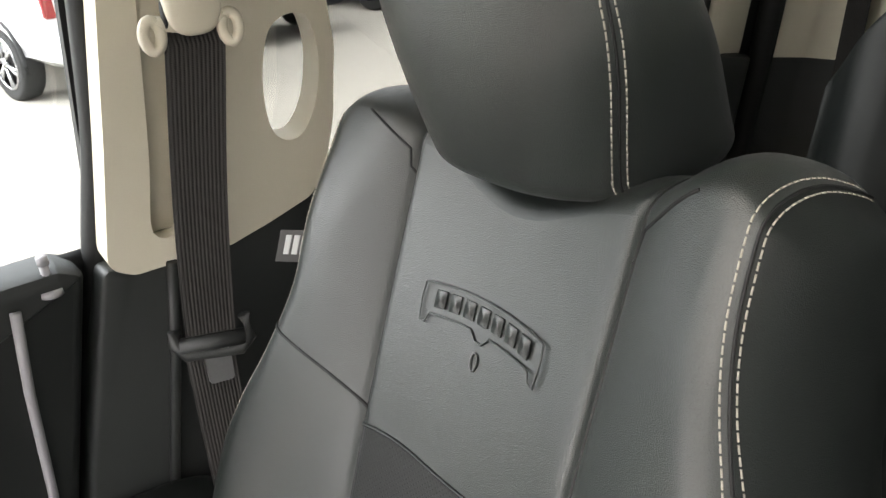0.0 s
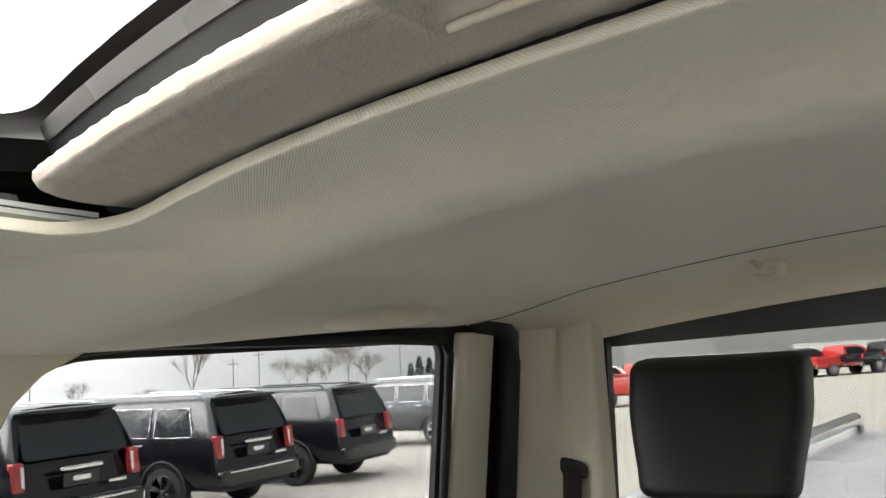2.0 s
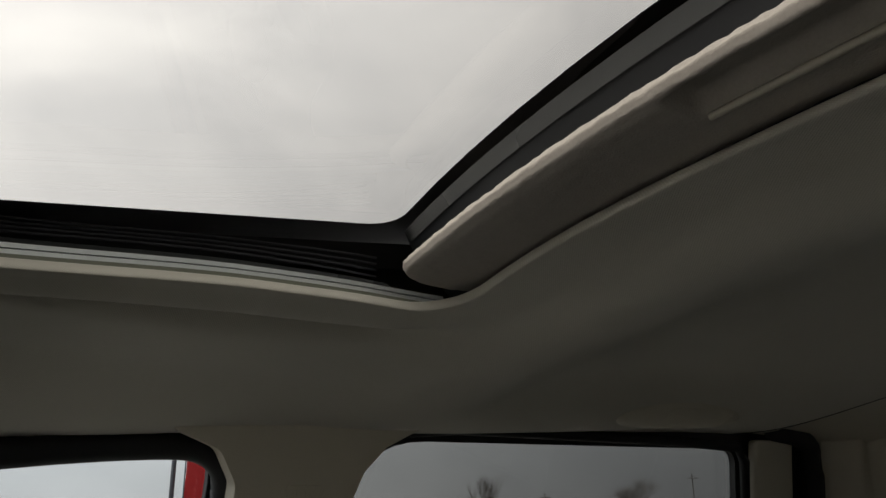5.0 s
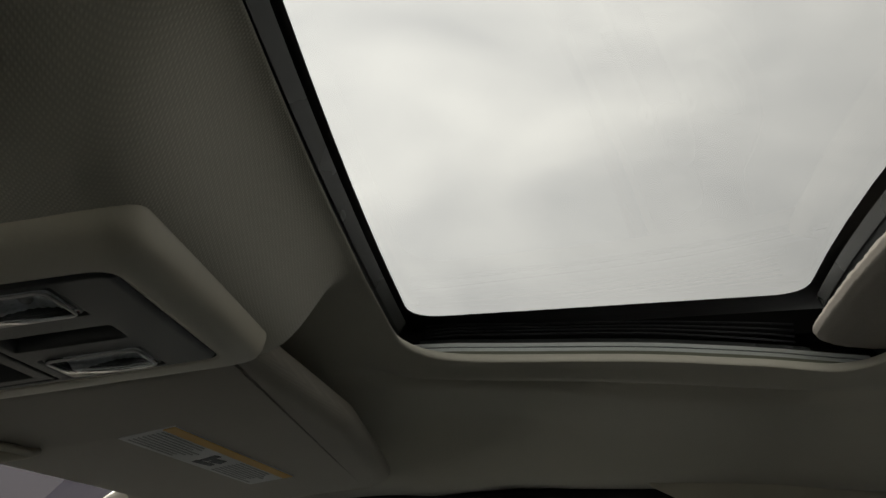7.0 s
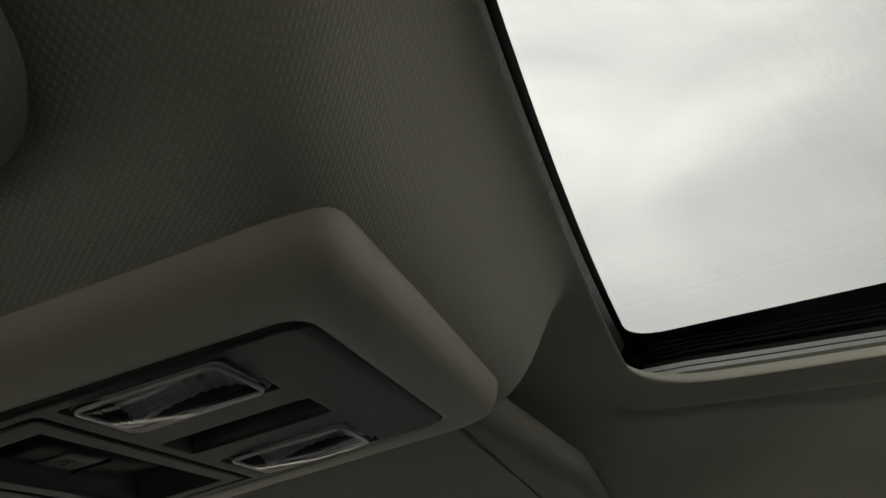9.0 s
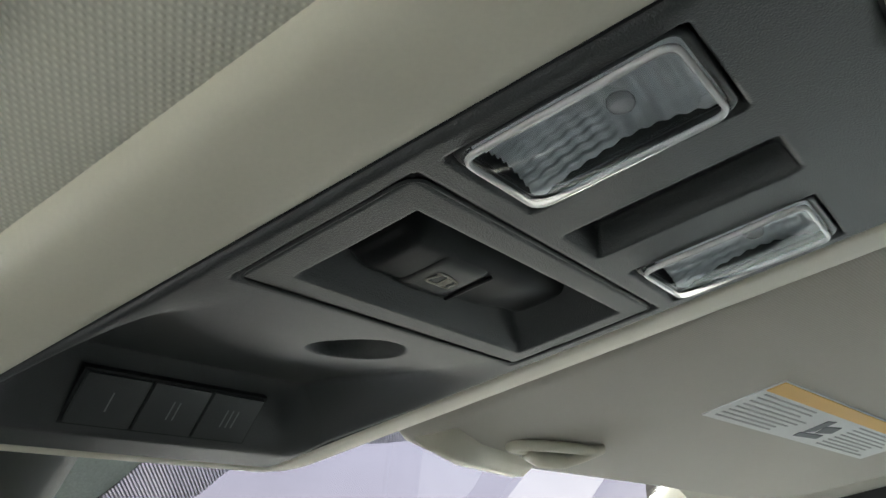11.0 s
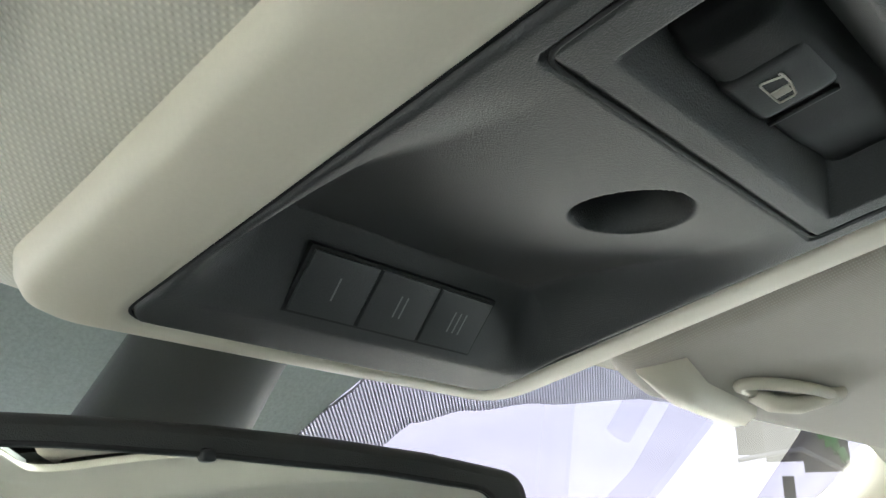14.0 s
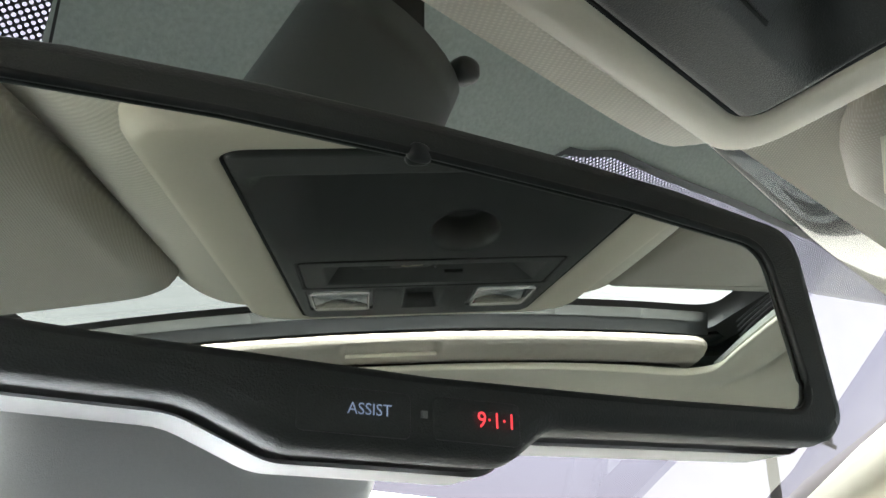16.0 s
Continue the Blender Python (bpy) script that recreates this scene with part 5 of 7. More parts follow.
lobes = []
for s in (-1, 1):
    ring = [guide_pt(s * 0.0300 + 0.0066 * math.cos(t), 0.001 + 0.0115 * math.sin(t), 0.010) for t in span(0, 2 * math.pi, 26)[:-1]]
    lobes.append(tube(ring, 0.0045, 12, True, 1.0, (-0.98, 0.2, 0)))
v, f = joined(*lobes, tube([guide_pt(a, 0.006 + 6.0 * a * a, 0.009) for a in span(-0.027, 0.027, 10)], 0.0056, 10))
link("belt_guide", v, f, CREAM, belt, "cream two-lobed belt guide")
v, f = ellipsoid_box(*guide_pt(-0.003, 0.040, 0.012), 0.012, 0.0225, 0.042, 2.8, 36, 24, lambda a, b, c: (a, b * (1 - 0.10 * c), c))
cover = link("height_adjuster", v, f, CREAM, belt, "cream rounded height adjuster cover")
v, f = ellipsoid_box(*guide_pt(0.007, 0.044, 0.0235), 0.003, 0.0055, 0.018, 2.6, 20, 14)
link("release_button", v, f, CREAM, cover, "cream release button")
v, f = ellipsoid_box(*guide_pt(0.0190, 0.016, 0.012), 0.004, 0.0022, 0.011, 2.6, 16, 10)
link("cover_slot", v, f, RUBBER, cover, "dark slot")
# metal tongue near the bottom of the strap
P = path[-1] + Vector((0.0, 0, 0.012))
v, f = joined(tube([P + al * -0.034 + Vector((-0.004, 0, 0.018)), P + al * -0.036 + Vector((-0.006, 0, -0.006)), P + al * -0.025 + Vector((-0.008, 0, -0.016)), P + al * 0.028 + Vector((-0.008, 0, -0.008)), P + al * 0.036 + Vector((-0.006, 0, 0.006)), P + al * 0.033 + Vector((-0.004, 0, 0.018))], 0.0065, 8), tube([P + al * -0.03 + Vector((-0.006, 0, -0.004)), P + al * 0.032 + Vector((-0.006, 0, 0.002))], 0.0085, 8))
link("belt_tongue_grip", v, f, BLACK_PLASTIC, belt, "black plastic tongue grip")
v, f = prism(rounded([(-0.012, -0.045), (0.012, -0.045), (0.013, -0.008), (-0.013, -0.008)], 0.004, 4), lambda a, b, h: tuple(P + al * a + Vector((-0.009 - h, 0, b))), 0, 0.003)
link("belt_tongue", v, f, STEEL, belt, "steel latch tongue", smooth=False)

# front door: panel, top edge and lock pin
door = thing("front_door", (0.80, 0.35, 0.70), "dark front door panel with a lock pin at its sill", "door")
D_OUT = [(-0.150, 1.262), (-0.126, 1.275), (-0.074, 1.274), (0.75, 1.272), (1.15, 1.20), (1.15, 0.60), (-0.02, 0.60), (-0.085, 0.95)]
v, f = prism(rounded(nearer(D_OUT, 0.05), 0.012, 5), right_side(0.05), -0.05, 0.0, 0.012)
auto_smooth(link("door_panel", v, f, DARK_TRIM, door, "dark grained door trim"))
v, f = tube([(side_x(z) - 0.052, y, z) for y, z in nearer([(-0.080, 1.245), (-0.072, 1.15), (-0.066, 1.017), (-0.055, 0.85)], 0.05)], 0.005, 8)
link("panel_seam", v, f, GREY_PLASTIC, door, "pale edge of the door trim insert")
v, f = ellipsoid_box(side_x(1.02) - 0.105, -0.02, 0.985, 0.045, 0.20, 0.035, 4, 30, 14)
link("armrest", v, f, LEATHER_SOFT, door, "dark padded armrest")
base = Vector((side_x(1.275) - 0.045, -0.108, 1.275))
v, f = joined(tube([base, base + Vector((0, 0, 0.030))], 0.0042, 10), tube([base + Vector((0, 0, 0.028)), base + Vector((0, 0, 0.036))], 0.0052, 10), tube([base + Vector((0, 0, -0.002)), base + Vector((0, 0, 0.004))], 0.011, 14))
link("lock_pin", v, f, GREY_PLASTIC, door, "grey lock pin with its collar")
v, f = tube([(side_x(1.283) - 0.006, y, 1.283) for y in span(-0.16, 0.74, 12)], 0.010, 8)
link("window_wiper_seal", v, f, RUBBER, door, "black window seal")

# rear door: inner panel, window frame strip, seal and pull
rear_door = thing("rear_door", (0.79, -0.75, 0.70), "dark rear door panel with a cream window frame", "door")
v, f = prism(rounded(nearer([(-0.43, 1.300), (-1.09, 1.312), (-1.235, 1.290), (-1.235, 0.60), (-0.45, 0.60)], 0.03), 0.012, 4), right_side(0.03), -0.03, 0.012, 0.010)
auto_smooth(link("door_panel", v, f, DARK_TRIM, rear_door, "dark grained door trim"))
v, f = prism(rounded([(-1.088, 1.300), (-1.190, 1.300), (-1.182, 1.735), (-1.085, 1.735)], 0.008, 4), right_side(0.0), 0.0, 0.016, 0.006)
auto_smooth(link("frame_trim", v, f, CREAM, rear_door, "cream window frame trim"))
v, f = tube([(side_x(z) - 0.006, y, z) for y, z in ((-0.95, 1.307), (-1.04, 1.310), (-1.078, 1.345), (-1.074, 1.55), (-1.068, 1.700), (-1.05, 1.722), (-0.9, 1.727), (-0.5, 1.728), (-0.43, 1.722))], 0.0085, 8)
link("window_seal", v, f, RUBBER, rear_door, "black window seal")
v, f = prism(rounded([(-0.80, 1.245), (-0.93, 1.240), (-0.93, 1.205), (-0.80, 1.21)], 0.012, 5), right_side(0.045), 0, 0.018, 0.005)
pull = auto_smooth(link("door_handle", v, f, CHROME, rear_door, "chrome inner door handle"))
v, f = prism(rounded([(-0.76, 1.265), (-0.96, 1.26), (-0.96, 1.19), (-0.76, 1.195)], 0.015, 5), right_side(0.042), -0.01, 0.006, 0.003)
auto_smooth(link("handle_bezel", v, f, SMOOTH_BLACK, rear_door, "black handle surround"))
v, f = tube([(side_x(z) - 0.022, y, z) for y, z in ((-1.245, 0.9), (-1.242, 1.29), (-1.232, 1.50), (-1.224, 1.68), (-1.214, 1.725), (-1.19, 1.745), (-1.12, 1.752))], 0.020, 10)
tagged(link("trim_rear_seal", v, f, RUBBER), "thick black rubber seal of the rear door opening", "trim", kind="structure")

# rear corner pillar, turning into the back wall
def corner(t, z):
    """From the door opening round to the back window."""
    pts = [(side_x(z) - 0.022, -1.250), (side_x(z) - 0.045, -1.268), (side_x(z) - 0.075, -1.290), (0.66, -1.306), (0.60, -1.312), (0.585, -1.330)]
    i = min(len(pts) - 2, int(t))
    k = t - i
    return (pts[i][0] + (pts[i + 1][0] - pts[i][0]) * k, pts[i][1] + (pts[i + 1][1] - pts[i][1]) * k, z)


v, f = grid(corner, [k * 0.2 for k in range(26)], span(1.285, 1.745, 24))
pillar_c = link("rear_pillar", v, f, CREAM)
tagged(pillar_c, "cream rear corner pillar trim with a belt slot", "pillar", kind="structure")
v, f = grid(corner, [k * 0.2 for k in range(26)], span(0.60, 1.285, 10))
tagged(link("rear_pillar_lower", v, f, DARK_TRIM), "dark lower rear corner trim", "pillar", kind="structure")
# belt slot and its strap
S = Vector((0.652, -1.303, 1.487))
v, f = ellipsoid_box(S.x, S.y + 0.001, S.z, 0.030, 0.004, 0.016, 3.2, 24, 10, lambda a, b, c: (a, b, c + 0.35 * a))
rb = thing("rear_seat_belt", (0.66, -1.28, 1.30), "dark rear seat belt from a slot in the corner pillar", "seat belt")
link("belt_slot", v, f, RUBBER, rb, "black belt slot")
v, f, uv = strap([S + Vector((0.0, 0.004, 0.004)), S + Vector((-0.004, 0.014, -0.02)), S + Vector((0.0, 0.016, -0.10)), S + Vector((0.01, 0.02, -0.30)), S + Vector((0.01, 0.02, -0.5))], 0.034, (1, 0.15, 0))
link("webbing", v, f, BELT, rb, "dark webbing", across=uv)
v, f = tube([(0.665 + 0.012 * k, -1.3035, 1.690 - 0.002 * k) for k in range(4)], 0.0012, 6)
link("mould_mark", v, f, DARK_TRIM, pillar_c)

# upper back trim between headliner and back window
def back_trim(x, t):
    e = smooth_step(0.55, 0.745, abs(x))
    y0, z0 = -1.212 + 0.155 * e, liner_z(x, -1.212 + 0.155 * e) + 0.004
    y1 = -1.335 + 0.010 * e
    z1 = 1.716 + 0.052 * (1 - (min(abs(x), 0.6) / 0.6) ** 1.5) - 0.004
    k = math.sin(t * math.pi / 2)
    return (x, y0 + (y1 - y0) * k, z0 + (z1 - z0) * (1 - math.cos(t * math.pi / 2)) ** 0.9)


v, f = grid(back_trim, span(-0.75, 0.75, 90), span(0, 1, 14))
tt = link("trim_back_upper", v, f, CREAM)
tagged(tt, "cream moulded trim over the back window", "trim", kind="structure")
hook = thing("coat_hook", (0.262, -1.265, 1.79), "small cream coat hook on the rear trim", "coat hook")
# thin dark tube that draws the trim edge's shadow below the headliner
v, f = tube([Vector(back_trim(x, 0.0)) - Vector((0, 0, 0.0045)) for x in span(-0.74, 0.74, 120)], 0.0008, 6)
link("seam", v, f, DARK_TRIM, tt, "thin dark line drawn for the trim edge's shadow against the headliner")
hb = Vector(back_trim(0.262, 0.46))
v, f = joined(ellipsoid_box(hb.x, hb.y + 0.006, hb.z - 0.006, 0.019, 0.011, 0.015, 2.4, 20, 12))
link("hook_base", v, f, CREAM, hook)
v, f = tube([hb + Vector((-0.002, 0.010, -0.004)), hb + Vector((0.006, 0.032, -0.014)), hb + Vector((0.020, 0.034, -0.010)), hb + Vector((0.026, 0.028, 0.006))], 0.0065, 8)
link("hook_arm", v, f, CREAM, hook)

# slim courtesy lamp lens over the rear door
lamp = thing("courtesy_lamp", (0.66, -0.84, 1.75), "slim cream lens of the rear courtesy lamp on the headliner", "lamp")


def lamp_pt(a, b):
    y = -0.850 + 0.125 * a
    x = 0.662 + 0.034 * b * math.sqrt(max(0, 1 - a * a))
    return (x, y, liner_z(x, y) - 0.006 * math.sqrt(max(0.0, 1 - a * a)) * (1 - b * b) - 0.0006)


v, f = grid(lamp_pt, span(-1, 1, 40), span(-1, 1, 16))
link("lens", v, f, CREAM, lamp)
v, f = joined(*[tube([lamp_pt(a, b) for b in span(-0.8, 0.8, 6)], 0.0008, 5) for a in span(-0.75, 0.3, 26)])
link("lens_ribs", v, f, CREAM, lamp, "fine moulded ribs")

# ---- front passenger seat ----
seat = thing("car_seat", (0.41, -0.15, 0.60), "black leather front seat with pale double stitching and an embossed emblem", "car seat", "front seats")
SX, SZ = 0.410, 1.0
SY = -0.360 + 0.33 * (1.42 - SZ)
UPV, FWD = Vector((0, -0.3134, 0.9496)), Vector((0, 0.9496, 0.3134))


def seat_pt(u, v, w):
    return tuple(Vector((SX + u, SY, SZ)) + UPV * v + FWD * w)


# cross-section of half a backrest, middle to outside: (u, w)
SECTION = [(0.0, -0.006), (0.05, -0.004), (0.085, 0.000), (0.104, 0.002), (0.110, -0.003), (0.116, 0.004), (0.135, 0.016), (0.160, 0.030), (0.182, 0.038), (0.196, 0.037), (0.2045, 0.032), (0.2115, 0.026), (0.2225, 0.010), (0.234, -0.018), (0.241, -0.05), (0.243, -0.09), (0.236, -0.125)]


def section(a):
    """a from 0 to len-1 along the table, smoothed."""
    i = min(len(SECTION) - 2, int(a))
    k = a - i
    p0, p1, p2, p3 = (Vector(SECTION[max(0, min(len(SECTION) - 1, i + d))]) for d in (-1, 0, 1, 2))
    return 0.5 * ((2 * p1) + (p2 - p0) * k + (2 * p0 - 5 * p1 + 4 * p2 - p3) * k * k + (3 * p1 - p0 - 3 * p2 + p3) * k ** 3)


V_TOP = 0.432


def back_pt(a, v, side, lift=0.0):
    """A point of the backrest; a over the section, v up the back (past V_TOP it rolls over)."""
    q = section(a)
    u, w = q.x, q.y
    bol = smooth_step(0.105, 0.18, u)
    # narrower shoulders, deeper bolsters low down
    flare = smooth_step(0.31, 0.15, v) if side > 0 else 1.35 * smooth_step(0.40, 0.14, v)
    wide = 1.0 - 0.06 * smooth_step(0.30, 0.50, v) * bol + (0.19 * flare + (0.14 * smooth_step(0.21, 0.08, v) if side > 0 else 0.0) + 0.06 * smooth_step(0.12, -0.1, v)) * bol
    if w > 0:
        w *= 1.0 + 0.35 * smooth_step(0.30, 0.05, v) * bol - 0.45 * smooth_step(0.33, 0.47, v) * bol
    w += 0.006 * math.sin(v * 9) * (1 - bol) * 0.5
    top = V_TOP + (0.012 if side > 0 else 0.026) * smooth_step(0.10, 0.17, u) - 0.030 * smooth_step(0.11, 0.0, u) - (0.045 if side > 0 else 0.030) * smooth_step(0.175, 0.243, u) - 0.060 * smooth_step(-0.005, -0.115, q.y)
    r = 0.050
    vv = v / V_TOP * top if v <= V_TOP else top
    if v > V_TOP:
        g = (v - V_TOP) / 0.05 * math.pi / 2
        vv = top - r * 0.0 + r * 0.55 * math.sin(g)
        w0 = w
        w = w - r * (1 - math.cos(g)) * 1.3
        if g > math.pi / 2:
            w -= (g - math.pi / 2) * 0.03
        w = max(w, min(w0, -0.10))
    return seat_pt(side * u * wide, vv, w + lift)


VS = span(-0.22, V_TOP, 70) + [V_TOP + 0.05 * k / 8 for k in range(1, 12)]
A_SEAM, A_STITCH = 4.0, 10.5


# lower insert of perforated leather ends in an arched seam
def insert_top(u):
    return 0.188 + 0.016 * (1 - (u / 0.11) ** 2)


def centre_piece(nm, lo, hi, material, label, rows):
    us = span(-A_SEAM, A_SEAM, 50)
    v, f = grid(lambda a, t: back_pt(abs(a), lo(a) + (hi(a) - lo(a)) * t, 1 if a >= 0 else -1), us, rows)
    return link(nm, v, f, material, seat, label)


us_of = lambda a: math.copysign(section(abs(a)).x, a)
centre_piece("backrest_centre", lambda a: insert_top(us_of(a)), lambda a: V_TOP, LEATHER, "smooth black leather centre", span(0, 1, 50))
v, f = grid(lambda a, t: back_pt(abs(a), V_TOP + 0.0688 * t, 1 if a >= 0 else -1), span(-A_SEAM, A_SEAM, 50), span(0, 1, 10))
link("backrest_top", v, f, LEATHER, seat)
centre_piece("backrest_insert", lambda a: -0.22, lambda a: insert_top(us_of(a)), PERFORATED, "perforated black leather insert", span(0, 1, 30))
ins = [back_pt(abs(a), insert_top(us_of(a)), 1 if a >= 0 else -1, 0.0006) for a in span(-A_SEAM, A_SEAM, 60)]
v, f = tube(ins, 0.0018, 6)
link("insert_seam", v, f, LEATHER_SOFT, seat, "seam over the insert")
A_END = len(SECTION) - 1


def stitch_shift(t):
    """The stitched seam runs further in over the shoulder and further out low down."""
    return 0.45 + 0.2 * smooth_step(0.28, 0.10, t) - 1.25 * smooth_step(0.27, 0.43, t)


for s in (-1, 1):
    v, f = grid(lambda a, t: back_pt(a + stitch_shift(t) * (a - A_SEAM) / (A_STITCH - A_SEAM), t, s), span(A_SEAM, A_STITCH, 36), VS)
    link("bolster", v, f, LEATHER, seat, "padded black leather side bolster")
    v, f = grid(lambda a, t: back_pt(a + stitch_shift(t) * (A_END - a) / (A_END - A_STITCH), t, s), span(A_STITCH, A_END, 24), VS)
    link("side_panel", v, f, LEATHER_SOFT, seat, "black side panel")
    # dark groove beside the centre
    v, f = tube([back_pt(A_SEAM, t, s, -0.0002) for t in VS[:-3]], 0.0016, 6)
    link("centre_seam", v, f, RUBBER, seat, "dark sunk seam")
    # piped double-stitched seam
    for da, lf in ((-0.55, 0.0007), (0.55, 0.0007)):
        v, f = stitches([back_pt(A_STITCH + da + stitch_shift(t), t, s, lf) for t in VS], 0.0046, 0.0015, 0.00058)
        link("stitching", v, f, THREAD, seat, "pale double stitching")
    v, f = tube([back_pt(A_STITCH + 0.05 + stitch_shift(t), t, s, 0.0001) for t in VS], 0.0011, 6)
    link("bolster_seam", v, f, RUBBER, seat, "dark seam between the stitch lines")
    # cross seam on the bolster and its upper edge
    cross = [back_pt(a, 0.200 + 0.040 * (a - A_SEAM) / 5.5, s, 0.0002) for a in span(A_SEAM, 9.5, 24)]
    v, f = tube(cross, 0.0017, 6)
    link("cross_seam", v, f, RUBBER, seat, "dark cross seam")
    v, f = tube([back_pt(a, V_TOP - 0.028 + 0.02 * (a - A_SEAM) / 3 + (0.012 if a > 5 else 0), s, 0.0002) for a in span(A_SEAM - 0.3, 7.0, 16)], 0.0012, 6)
    link("shoulder_seam", v, f, RUBBER, seat, "dark shoulder seam")
# back shell and cushion
v, f = ellipsoid_box(*seat_pt(0, 0.10, -0.12), 0.232, 0.055, 0.34, 5, 40, 20, lambda a, b, c: (a, b - 0.0 * c, c))
vs2 = []
for p in v:
    d = Vector(p) - Vector(seat_pt(0, 0.10, -0.12))
    vs2.append(Vector(seat_pt(0, 0.10, -0.12)) + Vector((d.x, 0, 0)) + UPV * d.z + FWD * d.y)
link("back_shell", vs2, f, DARK_TRIM, seat, "dark plastic seat back")
v, f = ellipsoid_box(SX, 0.06, 0.92, 0.26, 0.29, 0.10, 5, 40, 20)
link("cushion", v, f, LEATHER, seat, "black leather seat cushion")
v, f = box(SX - 0.2, SX + 0.2, -0.18, 0.26, 0.553, 0.86)
link("seat_base", v, f, DARK_TRIM, seat, "dark seat base", smooth=False)
# small fabric tag sewn into the outer side
tag_at = [back_pt(12.4, 0.345, 1), back_pt(12.4, 0.312, 1)]
t0, t1 = Vector(tag_at[0]), Vector(tag_at[1])
ov = Vector((0.026, 0.028, 0.002))
v, f = prism([(0, 0), (1, 0), (1, 1), (0, 1)], lambda a, b, h: tuple(t0.lerp(t1, b) + ov * a + Vector((0, h, 0))), 0, 0.0012)
tg = link("fabric_tag", v, f, SMOOTH_BLACK, seat, "small black fabric tag with white bars", smooth=False)
v, f = joined(*[prism([(0.30 + 0.20 * k, 0.15), (0.42 + 0.20 * k, 0.15), (0.42 + 0.20 * k, 0.75), (0.30 + 0.20 * k, 0.75)], lambda a, b, h: tuple(t0.lerp(t1, b) + ov * a + Vector((0, h, 0))), 0.001, 0.0022) for k in range(3)])
link("tag_print", v, f, WHITE_INK, tg, "white printed bars", smooth=False)


# embossed emblem: an arched plaque with seven blank blocks and a small drop below
def emblem_pt(a, b, h):
    x = -a * 0.064
    vv = 0.318 + b + 0.006 * (1 - (a * 1.0) ** 2)
    return seat_pt(0.004 + x, vv, -0.0055 + 0.0005 * abs(a) + h + 0.006 * math.sin(vv * 9) * 0.5 + 0.0045 * a * a)


edge = [(a, 0.013) for a in span(-1, 1, 24)] + [(1.02, 0.0), (1.0, -0.019), (0.90, -0.019), (0.86, -0.012)] + [(a, -0.012) for a in span(0.80, 0.16, 8)] + [(0.06, -0.019), (-0.06, -0.019)] + [(a, -0.012) for a in span(-0.16, -0.80, 8)] + [(-0.86, -0.012), (-0.90, -0.019), (-1.0, -0.019), (-1.02, 0.0)]
v, f = tube([emblem_pt(a, b, 0.0004) for a, b in edge], 0.0010, 6, True)
em = link("embossed_emblem", v, f, LEATHER, seat, "embossed plaque outline in the leather")
for k in range(7):
    a = -0.72 + 0.24 * k
    v, f = prism(rounded([(a - 0.085, -0.006), (a + 0.085, -0.006), (a + 0.085, 0.008), (a - 0.085, 0.008)], 0.01, 2), emblem_pt, -0.001, 0.0008, 0.0005)
    link("embossed_block", v, f, LEATHER, em)
v, f = tube([emblem_pt(0.05 * math.cos(t), -0.034 + 0.007 * math.sin(t), 0.0003) for t in span(0, 2 * math.pi, 16)[:-1]], 0.0010, 6, True)
link("embossed_drop", v, f, LEATHER, em, "small embossed drop")

# head restraint
head = thing("head_restraint", (0.41, -0.385, 1.42), "black leather head restraint with a double-stitched seam on each side", "head restraint", "head restraints")


def head_pt(u, v, hx=0.113, front=-0.312, depth=0.150):
    """u round the block, v up it (-1..1)."""
    z = 1.498 + (0.093 if v > 0 else 0.100) * v
    k = math.copysign(abs(v) ** 1.0, v)
    # trapezoid: narrower at the bottom, rounded at the top
    half_w = hx * (0.70 + 0.30 * smooth_step(-1.25, 0.35, v)) * (1 - 0.20 * smooth_step(0.30, 1.0, v) ** 2)
    c, s = math.cos(u), math.sin(u)
    pw = lambda q, e: math.copysign(abs(q) ** e, q)
    cap = math.sqrt(max(0.0, 1 - max(0.0, (abs(v) - (0.66 if v > 0 else 0.74)) / (0.34 if v > 0 else 0.26)) ** 2))
    thick = depth * (0.96 - 0.48 * v)
    half_d = thick / 2 * (0.30 + 0.70 * cap)
    half_w *= 0.62 + 0.38 * cap if v > 0 else 0.86 + 0.14 * cap
    x = 0.408 + half_w * pw(c, 0.72)
    y = front - thick / 2 + half_d * pw(s, 0.62) + 0.16 * (z - 1.50) + 0.012 * (1 - v * v) * (s > 0) * (1 - c * c)
    return (x, y, z)


us = [2 * math.pi * i / 96 for i in range(96)]
vs = span(-1, 1, 60)
v, f = grid(head_pt, us, vs, True)
f.append(tuple(range(96))[::-1])
f.append(tuple(range(59 * 96, 60 * 96)))
link("cushion", v, f, LEATHER, head, "padded black leather cushion")


def lifted(u, v, d):
    p, q = Vector(head_pt(u, v)), Vector((0.412, -0.378, 1.498))
    n = Vector((math.cos(u), 1.4 * math.sin(u), 0.25 * v)).normalized()
    return tuple(p + n * d)


def lean(u0, t):
    """The seams run outwards towards the bottom."""
    return u0 + math.copysign(0.09 - 0.06 * t + 0.48 * smooth_step(0.40, 1.0, t), u0 - math.pi / 2)


for u0 in (radians(149), radians(31)):
    for du in (-0.060, 0.060):
        v, f = stitches([lifted(lean(u0, t) + du, t, 0.0004) for t in span(-0.96, 0.985, 62)], 0.0046, 0.0015, 0.00058)
        link("stitching", v, f, THREAD, head, "pale double stitching")
    v, f = tube([lifted(lean(u0, t), t, 0.0000) for t in span(-0.97, 0.99, 62)], 0.0011, 6)
    link("side_seam", v, f, RUBBER, head, "dark seam")
for s in (-1, 1):
    v, f = tube([(0.412 + s * 0.06, -0.385, 1.33), (0.412 + s * 0.06, -0.383, 1.42)], 0.006, 10)
    link("post", v, f, CHROME, head, "chrome post")

